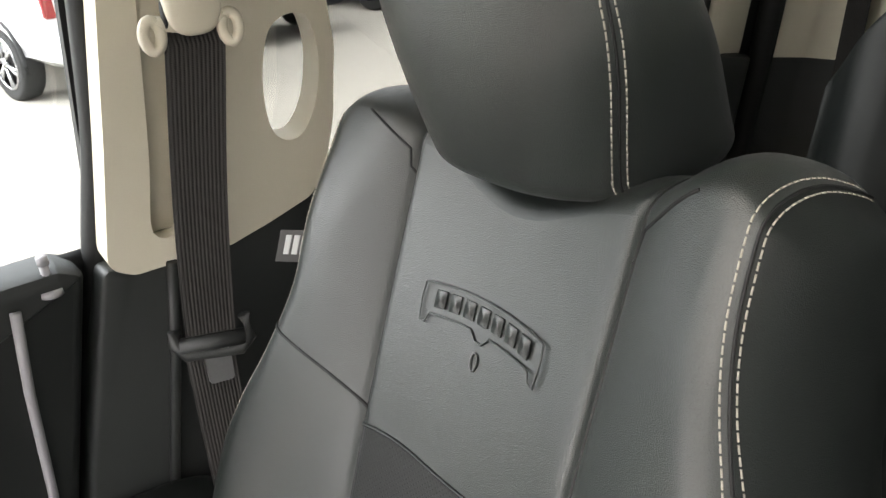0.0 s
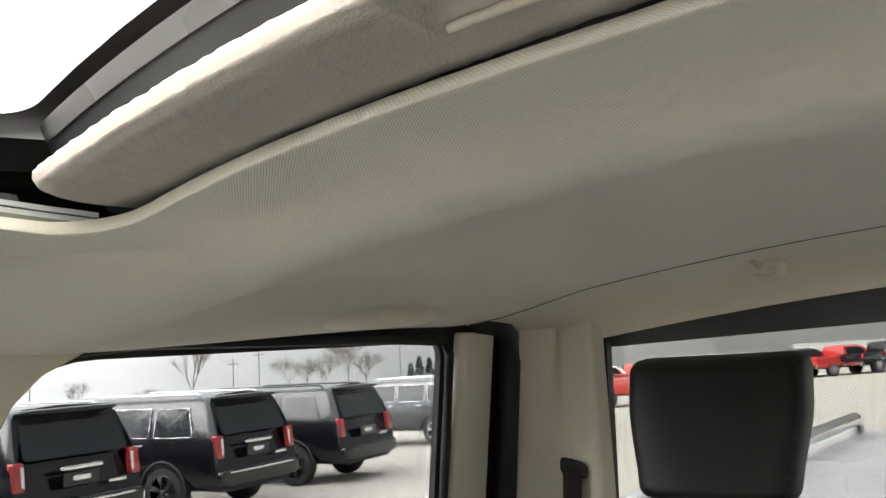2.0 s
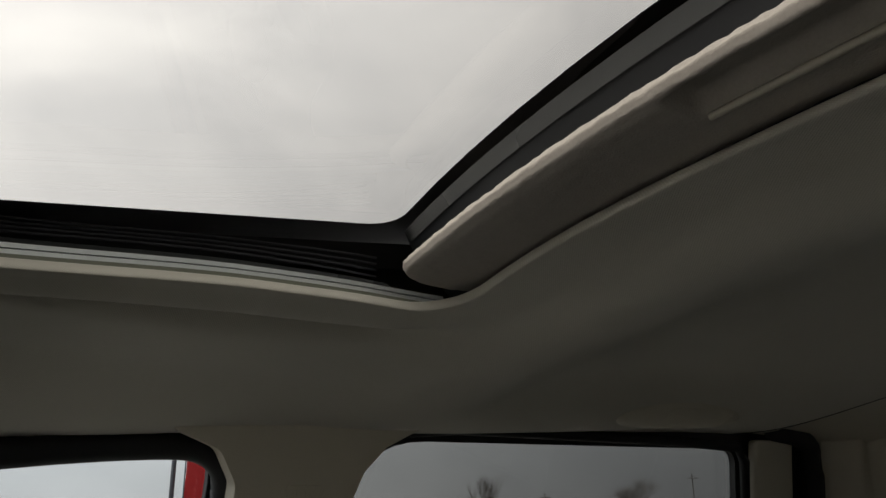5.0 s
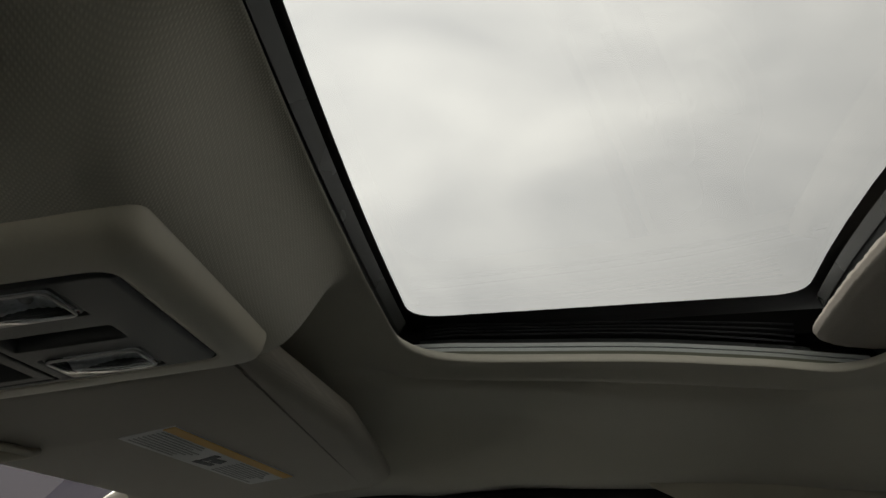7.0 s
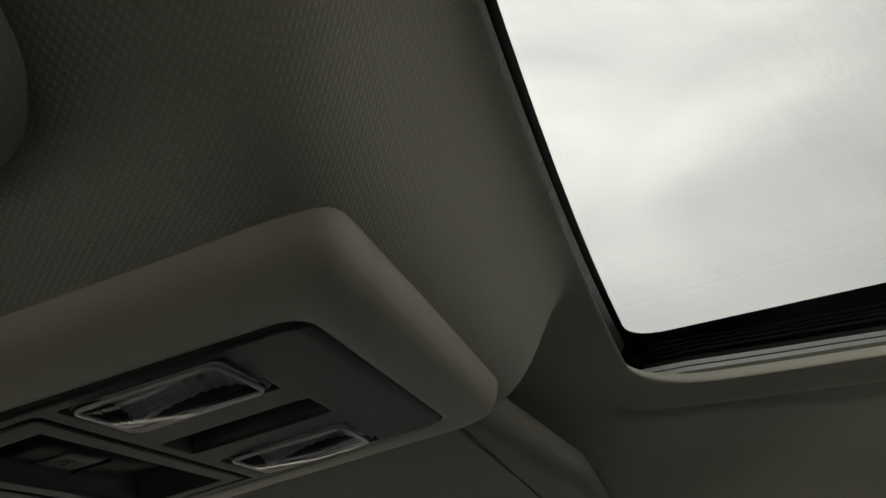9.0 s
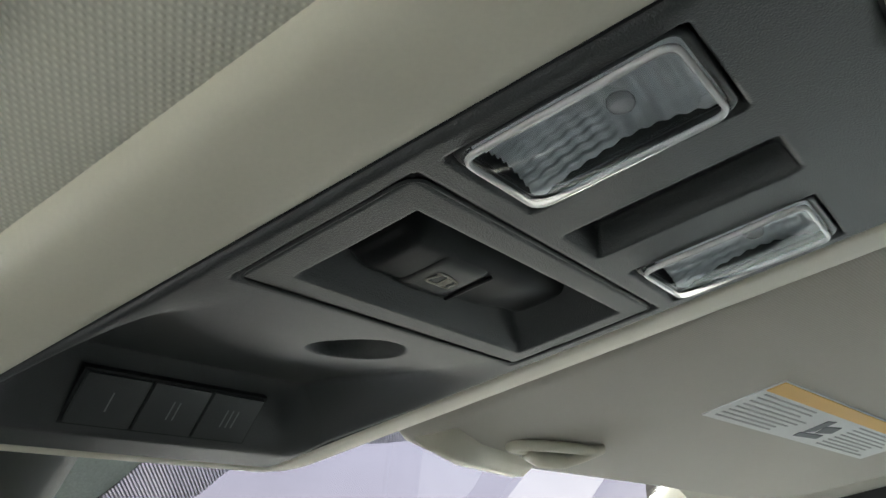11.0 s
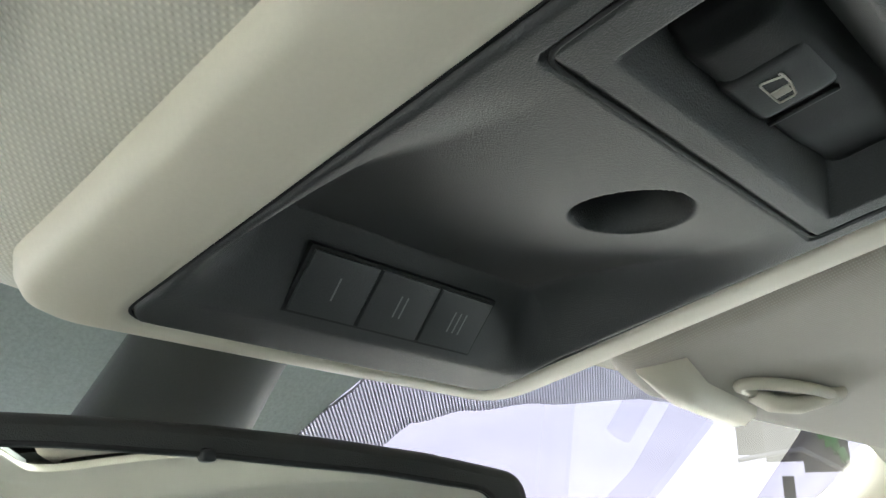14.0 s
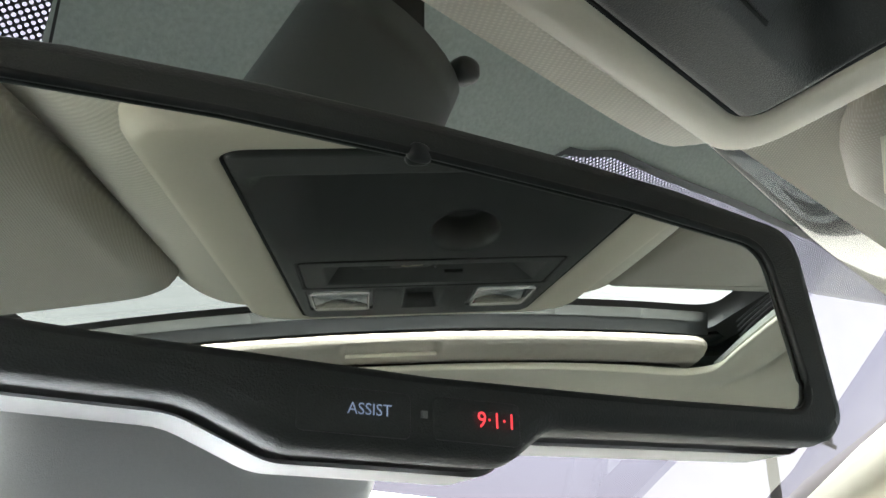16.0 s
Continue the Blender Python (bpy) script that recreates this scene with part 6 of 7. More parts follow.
# the driver's seat and head restraint are the same; unseen, they block left-window light
copy_thing(seat, Matrix.Translation((-0.82, 0, 0)) @ seat.matrix_basis)
copy_thing(head, Matrix.Translation((-0.82, 0, 0)) @ head.matrix_basis)

# ---- rear bench ----
bench = thing("rear_bench", (0.0, -1.10, 0.60), "black leather rear bench seat with stitched panels", "bench seat")


def bench_pt(x, t):
    """Front face of the rear backrest; t from the bottom up and over."""
    edge_w = 0.575
    ax = abs(x)
    top = 1.447 - 0.12 * max(0.0, (ax - 0.40) / 0.175) ** 2.2
    z = 0.95 + (top - 0.95) * min(1.0, t)
    y = -1.118 + 0.25 * (1.46 - z) + 0.012 * smooth_step(0.44, 0.50, ax) - 0.06 * smooth_step(0.50, 0.60, ax) ** 2
    # seams
    y -= 0.006 * math.exp(-((ax - 0.450) / 0.006) ** 2)
    if ax < 0.45:
        y -= 0.006 * math.exp(-((z - 1.253 - 0.012 * math.cos((ax - 0.25) * 8)) / 0.006) ** 2) - 0.008 * math.sin(min(1.0, max(0.0, (z - 1.253) / 0.2)) * math.pi)
    if t > 1:
        g = (t - 1) * math.pi / 2
        z += 0.020 * math.sin(g)
        y -= 0.060 * (1 - math.cos(g)) + 0.10 * max(0.0, t - 2)
    return (x, y, z)


v, f = grid(bench_pt, span(-0.60, 0.60, 240), span(0, 1, 70) + [1.15, 1.3, 1.5, 1.75, 2.0, 2.4])
link("backrest", v, f, LEATHER_SOFT, bench, "black leather backrest")
v, f = ellipsoid_box(0, -0.92, 0.93, 0.62, 0.26, 0.09, 6, 40, 16)
link("cushion", v, f, LEATHER_SOFT, bench, "black leather cushion")
v, f = box(-0.55, 0.55, -1.20, -0.75, 0.553, 0.88)
link("bench_base", v, f, DARK_TRIM, bench, "dark bench base", smooth=False)
for x in (-0.435, 0.435):
    v, f = tube([(x, bench_pt(x, t)[1] + 0.001, bench_pt(x, t)[2]) for t in span(0.2, 1.0, 20)], 0.0010, 5)

rear_head = thing("rear_head_restraint", (0.335, -1.15, 1.44), "black leather rear head restraint on two chrome posts", "head restraint", "head restraints")


def rear_head_pt(u, v):
    z = 1.575 + 0.100 * v
    cap = math.sqrt(max(0.0, 1 - max(0.0, (abs(v) - 0.78) / 0.22) ** 2))
    half_w = 0.129 * (0.84 + 0.16 * smooth_step(-1, 0.4, v)) * (0.84 + 0.16 * cap)
    half_d = 0.055 * (0.35 + 0.65 * cap)
    pw = lambda q, e: math.copysign(abs(q) ** e, q)
    return (0.330 + half_w * pw(math.cos(u), 0.52), -1.168 + half_d * pw(math.sin(u), 0.6) - 0.25 * (z - 1.575), z)


us = [2 * math.pi * i / 72 for i in range(72)]
v, f = grid(rear_head_pt, us, span(-1, 1, 48), True)
f.append(tuple(range(72))[::-1])
f.append(tuple(range(47 * 72, 48 * 72)))
link("cushion", v, f, LEATHER_SOFT, rear_head, "padded black leather cushion")
for du in (-0.035, 0.035):
    v, f = stitches([tuple(Vector(rear_head_pt(radians(152) + du, t)) + Vector((-0.0006, 0.0006, 0))) for t in span(-0.9, 0.9, 50)], 0.005, 0.002, 0.0006)
    link("stitching", v, f, DARK_THREAD, rear_head, "grey stitching")
for s in (-1, 1):
    x = 0.322 + s * 0.052
    v, f = tube([(x, -1.145, 1.40), (x, -1.150, 1.49)], 0.0058, 10)
    link("post", v, f, CHROME, rear_head, "chrome post")
    v, f = tube([(x, -1.146, 1.448), (x, -1.146, 1.462)], 0.014, 14)
    link("post_collar", v, f, SMOOTH_BLACK, rear_head, "black post collar")

# ---- outside: the car park, below the raised cab ----
GROUND = -0.55


def ground_z(x):
    """The car park falls away gently to the right of the cab."""
    return GROUND - 0.038 * (x - 13.0)


v, f = grid(lambda a, b: (a, b, ground_z(a)), span(-3000, 3000, 9), span(-3000, 3000, 9))
tagged(link("ground", v, f, LOT, smooth=False), "pale worn concrete car park", "ground", kind="structure")


def hull(stations):
    """A body from half outlines (x, z), bottom to top, at points along y."""
    n = len(stations[0][1])
    rows = []
    for y, half_pts in stations:
        ys = [y(z) if callable(y) else y for _, z in half_pts]
        right = [(x, yy, z) for (x, z), yy in zip(half_pts, ys)]
        left = [(-x, yy, z) for (x, z), yy in zip(half_pts[::-1], ys[::-1])]
        rows.append(right + left)
    m = 2 * n
    verts = [p for r in rows for p in r]
    faces = [(j * m + i, j * m + (i + 1) % m, (j + 1) * m + (i + 1) % m, (j + 1) * m + i) for j in range(len(rows) - 1) for i in range(m)]
    faces.append(tuple(range(m)))
    faces.append(tuple(range((len(rows) - 1) * m, len(rows) * m))[::-1])
    return verts, faces


def make_wheel(parent, x, y, r, dark):
    s = 1 if x > 0 else -1
    prof = [(0.0, r * 0.66), (0.02, r * 0.90), (0.05, r * 0.985), (0.12, r), (0.22, r), (0.26, r * 0.97), (0.275, r * 0.88), (0.265, r * 0.68)]
    n = 36
    vv, ff = grid(lambda a, k: (x - s * (0.275 - prof[k][0]) * 1.0 + s * 0.02, y + prof[k][1] * math.cos(a), r + prof[k][1] * math.sin(a)), [2 * math.pi * i / n for i in range(n)], range(len(prof)), True)
    ff.append(tuple(range(n)))
    tyre = link("tyre", vv, ff, TYRE, parent, "black tyre")
    xo = x + s * 0.008
    pieces = [tube([(xo, y + r * 0.66 * math.cos(t), r + r * 0.66 * math.sin(t)) for t in span(0, 2 * math.pi, 33)[:-1]], 0.016, 6, True), tube([(xo - s * 0.03, y, r), (xo + s * 0.012, y, r)], 0.06, 14)]
    for k in range(6):
        t = 2 * math.pi * k / 6 + 0.3
        for d in (-0.11, 0.11):
            pieces.append(tube([(xo, y + 0.05 * math.cos(t), r + 0.05 * math.sin(t)), (xo, y + r * 0.65 * math.cos(t + d), r + r * 0.65 * math.sin(t + d))], 0.018, 5))
    vv, ff = joined(*pieces)
    link("rim", vv, ff, SMOOTH_BLACK if dark else RIM, parent, "black spoked rim" if dark else "bright spoked rim")
    vv, ff = tube([(xo - s * 0.09, y, r), (xo - s * 0.10, y, r)], r * 0.64, 20)
    link("wheel_well", vv, ff, RUBBER, parent)


SUV_HALF = [(0.0, 0.40), (0.78, 0.40), (0.93, 0.50), (0.985, 0.66), (1.0, 0.86), (0.995, 1.02), (0.965, 1.19), (0.90, 1.50), (0.835, 1.76), (0.77, 1.84), (0.62, 1.885), (0.0, 1.915)]


def make_suv(name, paint, label, chrome, dark_rims=False):
    """Origin on the ground under the rear axle; it faces along +y."""
    car = thing(name, (0, 0, 0), label, "car", "parked cars")
    top = lambda y: lerp([(2.25, 9.0), (2.3, 1.90), (3.10, 1.22), (3.95, 1.12), (4.15, 1.00)], y)
    slope = lambda z: -1.10 + 0.34 * max(0.0, (z - 1.16) / 0.74) ** 1.1 - 0.05 * math.exp(-((z - 0.62) / 0.18) ** 2)
    st = [(lambda z: slope(z) + 0.00, [(x * 0.955, z) for x, z in SUV_HALF]), (lambda z: slope(z) + 0.05, [(x * 0.99, z) for x, z in SUV_HALF]), (lambda z: slope(z) + 0.16, SUV_HALF)]
    for y in (-0.3, 0.6, 1.5, 2.25, 2.5, 2.8, 3.10, 3.5, 3.95, 4.12):
        k = 1 - 0.06 * smooth_step(3.2, 4.15, y)
        st.append((y, [(x * k, min(z, top(y) - 0.03 * (x / 0.9) ** 2)) for x, z in SUV_HALF]))
    vv, ff = hull(st)
    body = auto_smooth(link("body", vv, ff, paint, car, "glossy painted body"), 32)
    side = lambda z: lerp([(1.02, 0.995), (1.19, 0.965), (1.50, 0.900), (1.76, 0.835)], z) + 0.010

    def pane(y0, y1, z0, z1, rake0=0.0, rake1=0.0):
        for s in (-1, 1):
            poly = rounded([(y0, z0), (y1, z0), (y1 + rake1, z1), (y0 + rake0, z1)], 0.05, 4)
            vv, ff = prism(poly, lambda a, b, h: (s * (side(b) + h - 0.012), a, b), 0.0, 0.016)
            wn_ = link("side_window", vv, ff, CAR_GLASS, car, "dark tinted side window", smooth=False)
            if chrome:
                vv, ff = tube([(s * (side(b) + 0.006), a, b) for a, b in poly], 0.006, 5, True)
                link("chrome_trim", vv, ff, CHROME, wn_, "chrome window trim")
    pane(-0.62, 0.22, 1.25, 1.70, 0.16, 0.0)
    pane(0.34, 1.22, 1.25, 1.71)
    pane(1.32, 2.62, 1.25, 1.71, 0.0, -0.55)
    at_rear = lambda a, b, h: (a, slope(b) - h + 0.012, b)
    vv, ff = prism(rounded([(-0.80, 1.27), (0.80, 1.27), (0.72, 1.75), (-0.72, 1.75)], 0.08, 5), at_rear, 0.0, 0.022)
    link("rear_window", vv, ff, CAR_GLASS, car, "dark tinted rear window", smooth=False)
    vv, ff = ellipsoid_box(0, slope(1.84) - 0.06, 1.845, 0.74, 0.14, 0.035, 4, 30, 10)
    link("spoiler", vv, ff, SMOOTH_BLACK, car, "black roof spoiler")
    for s in (-1, 1):
        vv, ff = prism(rounded([(s * 0.80, 0.92), (s * 0.965, 0.92), (s * 0.955, 1.27), (s * 0.80, 1.27)] if s > 0 else [(s * 0.965, 0.92), (s * 0.80, 0.92), (s * 0.80, 1.27), (s * 0.955, 1.27)], 0.03, 4), at_rear, -0.06, 0.030, 0.01)
        tl = auto_smooth(link("tail_lamp", vv, ff, TAIL_RED, car, "red tail lamp"))
        if chrome:
            vv, ff = prism([(s * 0.83 - 0.02, 0.97), (s * 0.83 + 0.02, 0.97), (s * 0.83 + 0.02, 1.22), (s * 0.83 - 0.02, 1.22)], at_rear, -0.02, 0.034)
            link("clear_strip", vv, ff, TAIL_CLEAR, tl, "clear reversing lamp strip", smooth=False)
        vv, ff = tube([(s * 0.70, -0.55, 1.875), (s * 0.70, -0.45, 1.915), (s * 0.70, 2.0, 1.930), (s * 0.70, 2.15, 1.885)], 0.018, 6)
        link("roof_rail", vv, ff, CHROME if chrome else SMOOTH_BLACK, car, "roof rail")
        vv, ff = ellipsoid_box(s * 1.10, 2.42, 1.22, 0.11, 0.07, 0.09, 4, 20, 10)
        link("door_mirror", vv, ff, paint, car, "door mirror")
        for y in (0.0, 3.02):
            w = thing_part("wheel", car)
            make_wheel(w, s * 0.985, y, 0.405, dark_rims)
            # arch lip
            vv, ff = tube([(s * 0.99, y + 0.475 * math.cos(t), 0.405 + 0.475 * math.sin(t)) for t in span(-0.15, math.pi + 0.15, 18)], 0.028, 6)
            link("wheel_arch", vv, ff, RUBBER, car, "black wheel arch")
        for y in (0.42, 1.36):
            vv, ff = ellipsoid_box(s * 1.004, y + 0.10, 1.13, 0.016, 0.09, 0.016, 4, 14, 8)
            link("door_handle", vv, ff, CHROME if chrome else paint, car, "door handle")
    vv, ff = ellipsoid_box(0, -1.13, 0.62, 0.97, 0.10, 0.14, 6, 40, 12)
    link("rear_bumper", vv, ff, paint, car, "rear bumper")
    vv, ff = ellipsoid_box(0, -1.225, 0.70, 0.80, 0.022, 0.018, 5, 30, 8)
    link("bumper_strip", vv, ff, CHROME if chrome else SMOOTH_BLACK, car, "bright bumper strip" if chrome else "black bumper strip")
    if chrome:
        vv, ff = ellipsoid_box(0, -1.125, 1.125, 0.33, 0.025, 0.028, 5, 30, 8)
        link("tailgate_bar", vv, ff, CHROME, car, "chrome tailgate bar")
    vv, ff = box(-0.27, 0.27, -1.125, -1.10, 0.90, 1.07)
    pl_ = link("plate_recess", vv, ff, SMOOTH_BLACK, car, "black plate recess", smooth=False)
    vv, ff = box(-0.13, 0.13, -1.132, -1.12, 0.96, 1.02)
    link("plate_bar", vv, ff, LABEL_WHITE, pl_, "pale plain bar", smooth=False)
    vv, ff = box(0.44, 0.72, -1.118, -1.104, 0.86, 0.895)
    link("name_bar", vv, ff, CHROME, car, "small bright bar", smooth=False)
    return car


def thing_part(name, parent):
    e = new(name)
    e.empty_display_size = 0.05
    e.parent = parent
    return e


def stand(car, x, y, az):
    car.matrix_basis = pose(x, y, ground_z(x), 0, 0, -az)
    return car


def again(car, x, y, az):
    return copy_thing(car, pose(x, y, ground_z(x), 0, 0, -az))


suv_chrome = stand(make_suv("black_suv", CAR_BLACK, "black large SUV with chrome trim, parked tail out", True, True), 11.4, -5.2, 78)
again(suv_chrome, 12.0, -8.5, 78)
stand(make_suv("plain_black_suv", CAR_BLACK, "plain black large SUV without chrome, parked tail out", False, True), 12.7, -11.8, 78)
stand(make_suv("dark_grey_suv", CAR_GREY, "dark grey large SUV with bright rims and trim", True, False), 15.2, -19.2, 78)
stand(make_suv("white_suv", CAR_WHITE, "white SUV with red tail lamps, parked tail out", True, False), 9.9, -2.55, 78)


def make_pickup(name, paint, label):
    car = thing(name, (0, 0, 0), label, "pickup truck", "far pickups")
    half_pts = [(0.0, 0.52), (0.80, 0.52), (0.95, 0.62), (1.0, 0.85), (0.99, 1.05), (0.95, 1.24), (0.88, 1.55), (0.80, 1.82), (0.62, 1.90), (0.0, 1.93)]
    top = lambda y: lerp([(-1.3, 1.26), (1.0, 1.26), (1.02, 1.88), (1.1, 1.94), (2.55, 1.94), (3.35, 1.30), (4.3, 1.20), (4.45, 1.05)], y)
    st = []
    for y in (-1.25, -1.2, 0.0, 0.95, 1.02, 1.10, 1.8, 2.55, 2.95, 3.35, 3.9, 4.3, 4.43):
        st.append((y, [(x, min(z, top(y))) for x, z in half_pts]))
    vv, ff = hull(st)
    auto_smooth(link("body", vv, ff, paint, car, "painted body"), 32)
    for s in (-1, 1):
        vv, ff = prism(rounded([(1.2, 1.32), (2.85, 1.32), (2.40, 1.78), (1.22, 1.78)], 0.05, 4), lambda a, b, h: (s * (0.985 - 0.24 * (b - 1.12) + h - 0.010), a, b), 0, 0.016)
        link("side_window", vv, ff, CAR_GLASS, car, "dark side window", smooth=False)
        vv, ff = box(s * 0.90 - 0.07, s * 0.90 + 0.07, -1.275, -1.2, 0.92, 1.22)
        link("tail_lamp", vv, ff, TAIL_RED, car, "red tail lamp", smooth=False)
        for y in (0.0, 3.5):
            make_wheel(thing_part("wheel", car), s * 0.97, y, 0.42, False)
    vv, ff = prism(rounded([(-0.72, 1.36), (0.72, 1.36), (0.66, 1.78), (-0.66, 1.78)], 0.05, 4), lambda a, b, h: (a, 1.03 - h, b), 0, 0.02)
    link("rear_window", vv, ff, CAR_GLASS, car, "dark rear window", smooth=False)
    vv, ff = box(-0.95, 0.95, -1.38, -1.22, 0.55, 0.75)
    link("rear_bumper", vv, ff, CHROME, car, "bright rear bumper", smooth=False)
    vv, ff = box(-0.35, 0.35, -1.262, -1.245, 1.00, 1.12)
    link("tailgate_bar", vv, ff, SMOOTH_BLACK, car, "plain dark bar", smooth=False)
    return car


red_truck = stand(make_pickup("red_pickup", CAR_RED, "red pickup parked across the car park"), 17.5, -33.4, 62)
white_truck = stand(make_pickup("white_pickup", CAR_WHITE, "white pickup in the far row"), 38.5, -68.0, 200)
black_truck = stand(make_pickup("black_pickup", CAR_BLACK, "black pickup in the far row"), 35.2, -70.0, 200)
kinds = (black_truck, white_truck, red_truck, black_truck, red_truck, white_truck, black_truck, red_truck)
for k in range(16):
    a = radians(148.0 + 2.55 * k)
    again(kinds[k % 8], 58 * math.sin(a), 58 * math.cos(a), 212)

# bed of the pickup itself, behind the cab
bed = thing("pickup_bed", (0.0, -2.8, 0.9), "white pickup bed with a dark cover and a bright side rail", "pickup bed")
for s in (-1, 1):
    vv, ff = hull([(y, [(0.0, 0.7), (0.05, 0.7), (0.10, 1.10), (0.09, 1.25), (0.05, 1.285), (0.0, 1.288)]) for y in (-4.25, -4.2, -1.40, -1.366)])
    link("bed_side", [(p[0] + s * 0.90, p[1], p[2]) for p in vv], ff, CAR_WHITE, bed, "white painted bed side")
    vv, ff = tube([(s * 0.80, -1.70, 1.285), (s * 0.79, -1.78, 1.330), (s * 0.79, -4.00, 1.335), (s * 0.80, -4.08, 1.285)], 0.029, 12)
    link("bed_rail", vv, ff, CHROME, bed, "bright tubular bed rail")
vv, ff = grid(lambda x, y: (x, y, 1.262 + 0.006 * math.sin((y + 1.5) * 11) + 0.01 * (1 - (x / 0.8) ** 2)), span(-0.80, 0.80, 12), span(-4.20, -1.42, 40))
link("bed_cover", vv, ff, GREY_PLASTIC, bed, "grey soft bed cover")

# own bonnet below the windscreen, out of view, added to bounce light up inside
bonnet = thing("pickup_bonnet", (0.0, 1.9, 1.1), "white bonnet of the pickup below the windscreen, out of view, added to bounce light", "bonnet")
vv, ff = hull([(y, [(0.0, 0.75), (0.80, 0.75), (0.90, 0.95), (0.86, z - 0.05), (0.60, z), (0.0, z + 0.02)]) for y, z in ((1.252, 1.13), (1.6, 1.16), (2.2, 1.12), (2.5, 1.06), (2.62, 0.98))])
auto_smooth(link("bonnet_skin", vv, ff, CAR_WHITE, bonnet, "white painted skin"), 40)
vv, ff = tube([(0.0, 1.256, 1.165), (0.0, 1.9, 1.168), (0.0, 2.4, 1.105)], 0.012, 6)
link("bonnet_crease", vv, ff, CAR_WHITE, bonnet)

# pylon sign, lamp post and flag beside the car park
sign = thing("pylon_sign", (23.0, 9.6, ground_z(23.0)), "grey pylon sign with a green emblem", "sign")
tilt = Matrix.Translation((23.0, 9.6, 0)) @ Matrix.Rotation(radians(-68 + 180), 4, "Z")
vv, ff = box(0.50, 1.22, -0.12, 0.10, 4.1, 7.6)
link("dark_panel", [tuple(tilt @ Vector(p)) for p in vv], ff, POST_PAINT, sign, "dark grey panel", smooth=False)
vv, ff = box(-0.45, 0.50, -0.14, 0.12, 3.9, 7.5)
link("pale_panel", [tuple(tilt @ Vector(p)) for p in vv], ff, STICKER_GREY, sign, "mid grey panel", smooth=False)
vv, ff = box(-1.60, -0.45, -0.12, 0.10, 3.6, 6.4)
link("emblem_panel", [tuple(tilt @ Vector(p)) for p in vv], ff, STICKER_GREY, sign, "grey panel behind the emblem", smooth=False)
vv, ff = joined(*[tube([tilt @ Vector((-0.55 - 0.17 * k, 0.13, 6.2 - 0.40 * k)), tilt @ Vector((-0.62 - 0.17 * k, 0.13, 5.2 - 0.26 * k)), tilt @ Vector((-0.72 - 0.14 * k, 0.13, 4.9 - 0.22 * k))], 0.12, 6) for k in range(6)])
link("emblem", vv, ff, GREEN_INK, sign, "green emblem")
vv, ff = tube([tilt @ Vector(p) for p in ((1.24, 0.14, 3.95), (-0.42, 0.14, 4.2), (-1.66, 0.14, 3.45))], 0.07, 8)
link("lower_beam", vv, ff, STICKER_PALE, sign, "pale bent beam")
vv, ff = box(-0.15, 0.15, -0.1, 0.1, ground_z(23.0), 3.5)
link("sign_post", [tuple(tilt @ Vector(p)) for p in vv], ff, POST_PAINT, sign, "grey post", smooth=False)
post = thing("lamp_post", (24.2, -6.05, ground_z(24.2)), "tall dark lamp post beside the car park", "lamp post")
vv, ff = tube([(24.2, -6.05, ground_z(24.2)), (24.2, -6.05, 6.6)], 0.07, 10)
link("pole", vv, ff, POST_PAINT, post)
vv, ff = box(23.6, 24.8, -6.25, -5.85, 6.5, 6.65)
link("lamp_head", vv, ff, POST_PAINT, post, "flat lamp head", smooth=False)
flag = thing("feather_flag", (23.9, -6.30, ground_z(23.9)), "red feather flag on a thin pole", "flag")
vv, ff = tube([(23.9, -6.30, ground_z(23.9)), (23.9, -6.30, 3.5)], 0.02, 8)
link("flag_pole", vv, ff, POST_PAINT, flag)
vv, ff = grid(lambda a, b: (23.9 + 0.05 * math.sin(5 * b), -6.32 - 0.75 * a * (1 - 0.25 * b), 0.9 + 2.6 * b), span(0, 1, 6), span(0, 1, 12))
solid(link("flag_cloth", vv, ff, FLAG_RED, flag, "red flag cloth"), 0.01)


# trees and poles on the horizon
def branches(base, height, seed, spread, levels=4):
    rnd = random.Random(seed)
    pieces = []

    def grow(p, d, length, r, lv):
        mid = p + d * length * 0.5 + Vector((rnd.uniform(-1, 1), rnd.uniform(-1, 1), 0)) * length * 0.05
        q = p + d * length
        pieces.append(tube([p, mid, q], r, 4, taper=lambda t: 1 - 0.45 * t))
        if lv == 0:
            return
        for k in range(rnd.randint(3, 5)):
            t = rnd.uniform(0.45, 1.0)
            a = rnd.uniform(0, 2 * math.pi)
            nd = (d + Vector((math.cos(a), math.sin(a), rnd.uniform(-0.1, 0.5))) * spread).normalized()
            grow(p + d * length * t, nd, length * rnd.uniform(0.6, 0.85), r * 0.55, lv - 1)
    grow(Vector(base), Vector((0, 0, 1)), height * 0.30, height * 0.009, levels)
    return joined(*pieces)


def bare_tree(x, y, h, seed, spread=0.65, levels=4):
    t = thing("bare_tree", (x, y, 0), "small bare leafless tree at the edge of the car park", "tree", "bare trees")
    vv, ff = tube([(x, y, 0), (x, y, h * 0.2)], h * 0.011, 6)
    link("trunk", vv, ff, BARK, t)
    vv, ff = branches((x, y, h * 0.15), h * 0.95, seed, spread, levels)
    link("crown", vv, ff, TWIGS, t, "crown of bare twigs", smooth=False)


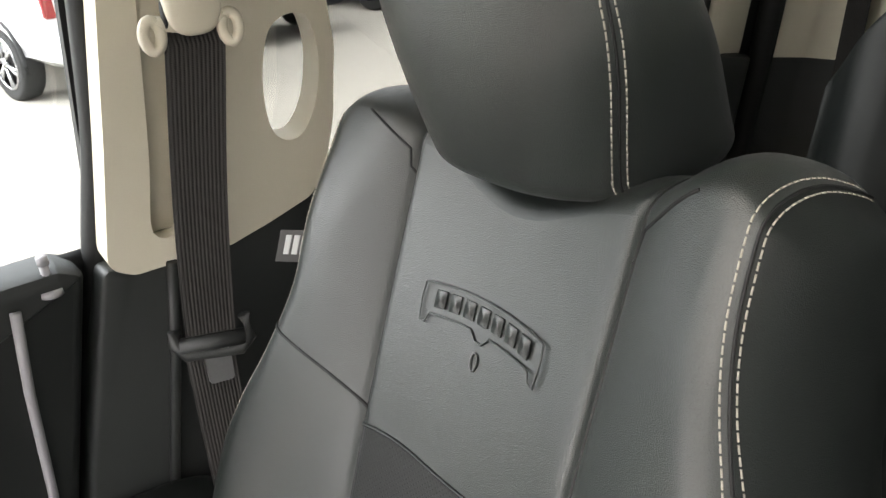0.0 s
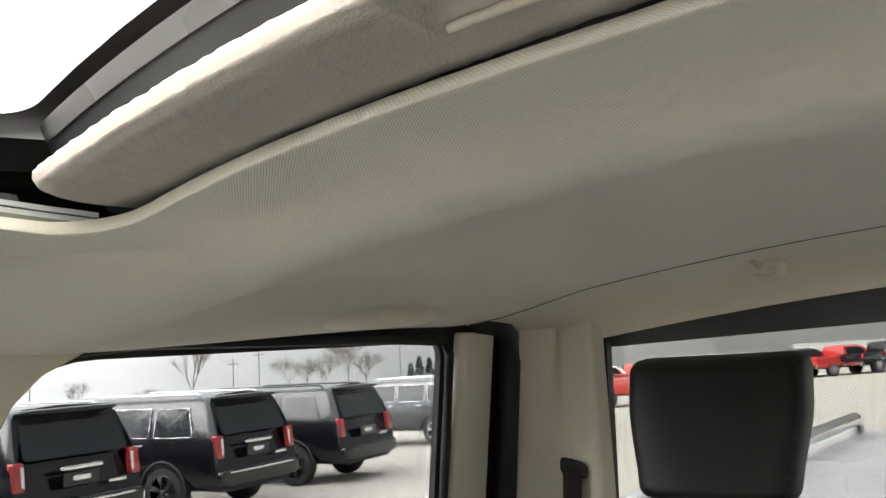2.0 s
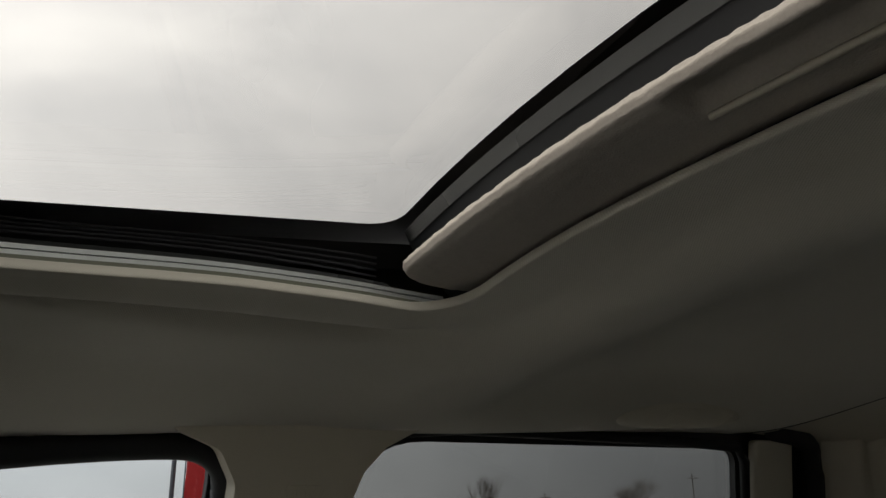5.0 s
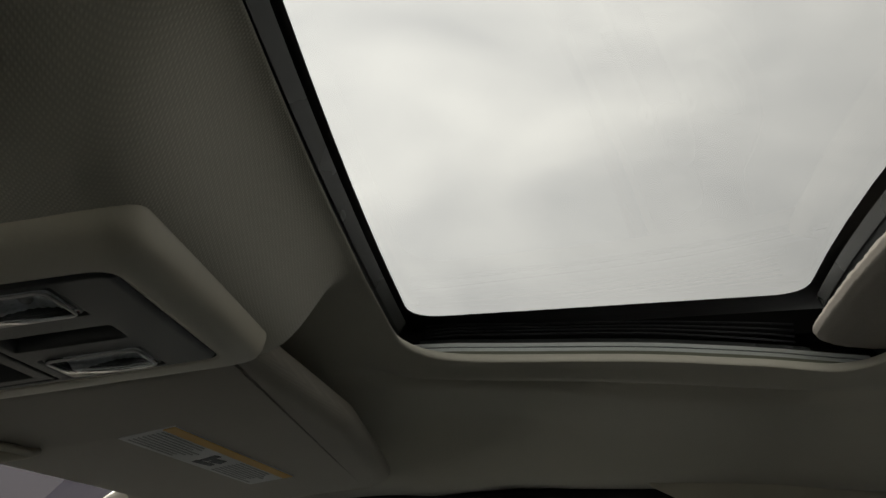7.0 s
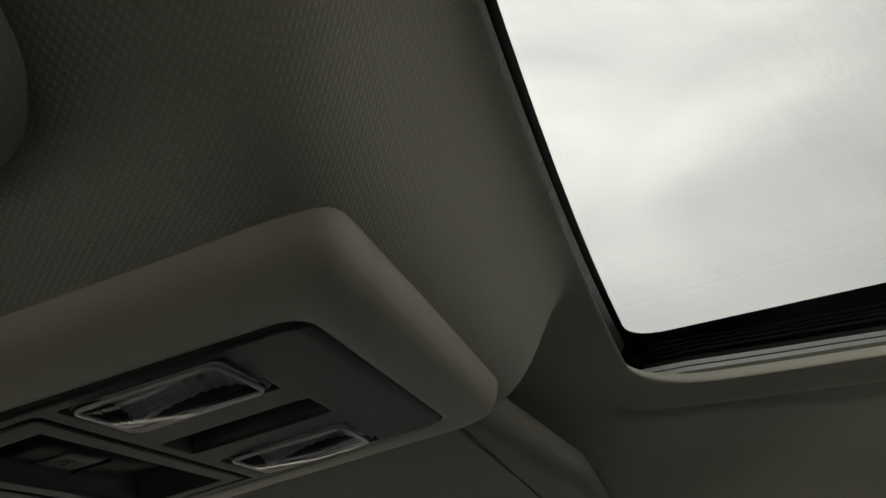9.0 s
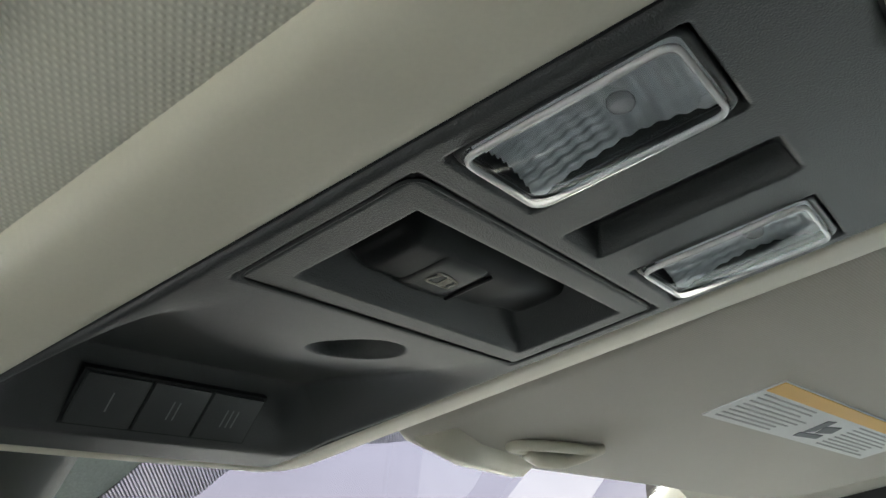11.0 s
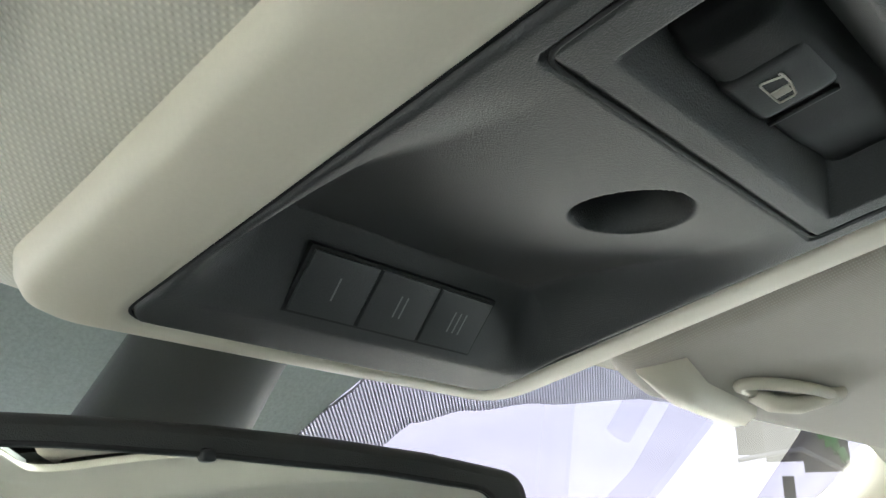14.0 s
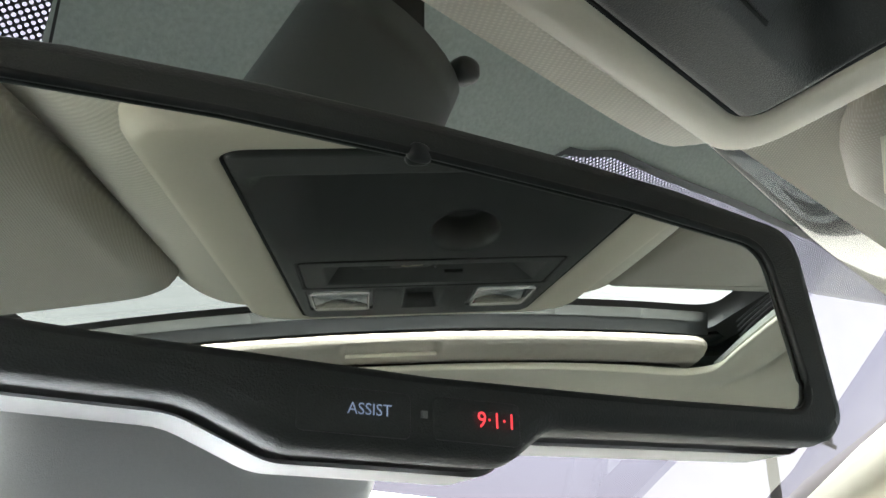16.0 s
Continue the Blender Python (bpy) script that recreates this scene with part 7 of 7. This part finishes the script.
bare_tree(49.0, -33.5, 7.4, 3, 0.36, 4)
for k, (az, d, h) in enumerate(((130.6, 170, 9.5), (131.8, 175, 9.0), (133.0, 172, 9), (134.6, 165, 12.5), (135.8, 168, 9.5), (117.5, 150, 7.0), (113.0, 160, 7.0), (121.5, 170, 6.0))):
    bare_tree(d * math.sin(radians(az)), d * math.cos(radians(az)), 1.25 * h, 11 + k, 0.80, 5)


def evergreen(x, y, h, seed):
    rnd = random.Random(seed)
    t = thing("evergreen_tree", (x, y, 0), "dark evergreen tree on the skyline", "tree", "evergreens")
    vv, ff = tube([(x, y, 0), (x, y, h * 0.95)], h * 0.02, 5)
    link("trunk", vv, ff, BARK, t)
    tri = ([], [])
    for k in range(260):
        f_ = rnd.random() ** 0.8
        z = h * (0.12 + 0.86 * f_)
        r = h * 0.22 * (1 - f_) * rnd.uniform(0.5, 1.0) + 0.1
        a = rnd.uniform(0, 2 * math.pi)
        c = Vector((x + r * math.cos(a), y + r * math.sin(a), z))
        o = Vector((math.cos(a), math.sin(a), -0.35)) * h * 0.07
        s = Vector((-math.sin(a), math.cos(a), 0)) * h * 0.03
        i = len(tri[0])
        tri[0].extend([c - o * 0.6 + s, c - o * 0.6 - s, c + o, c + Vector((0, 0, h * 0.03))])
        tri[1].extend([(i, i + 1, i + 2), (i, i + 3, i + 2), (i + 1, i + 3, i + 2)])
    link("crown", *tri, NEEDLES, t, "dark needled crown", smooth=False)


for k, (az, d, h) in enumerate(((138.9, 190, 8.0), (139.5, 185, 9.5), (140.2, 188, 9.0), (140.9, 186, 10.5), (141.6, 190, 10.0), (142.4, 184, 11.0), (143.4, 186, 10.0))):
    evergreen(d * math.sin(radians(az)), d * math.cos(radians(az)), 0.85 * h, 40 + k)
for az, d, h in ((138.2, 160, 13.0), (128.6, 165, 11.0), (126.9, 150, 9.0), (114.6, 150, 9.5)):
    x, y = d * math.sin(radians(az)), d * math.cos(radians(az))
    p = thing("utility_pole", (x, y, 0), "thin utility pole on the skyline", "utility pole", "utility poles")
    vv, ff = joined(tube([(x, y, 0), (x, y, h)], 0.09, 6), tube([(x - 0.9, y - 0.5, h - 0.9), (x + 0.9, y + 0.5, h - 0.9)], 0.08, 5))
    link("pole_with_crossarm", vv, ff, BARK, p)
for k, (az, d, w, h) in enumerate(((117, 330, 46, 3.0), (124, 360, 26, 2.6), (129.5, 340, 34, 3.2), (137.0, 380, 30, 3.6), (146.0, 340, 60, 3.0), (158, 360, 40, 3.4), (168, 380, 50, 3.6))):
    x, y = d * math.sin(radians(az)), d * math.cos(radians(az))
    b = thing("far_building", (x, y, 0), "low pale commercial building on the skyline", "building", "far buildings")
    m4 = Matrix.Translation((x, y, 0)) @ Matrix.Rotation(radians(-az), 4, "Z")
    vv, ff = box(-w / 2, w / 2, -4, 4, 0, h)
    link("wall", [tuple(m4 @ Vector(p)) for p in vv], ff, SHED_WALL, b, smooth=False)
    vv, ff = box(-w / 2 - 0.3, w / 2 + 0.3, -4.3, 4.3, h, h + 0.3)
    link("roof", [tuple(m4 @ Vector(p)) for p in vv], ff, SHED_WALL, b, "pale flat roof", smooth=False)
# trees, poles and buildings stand on the same ground
for ob in scene.objects:
    if not ob.parent and ob.get("category") in ("tree", "utility pole", "building"):
        ob.location.z += ground_z(ob.location.x)
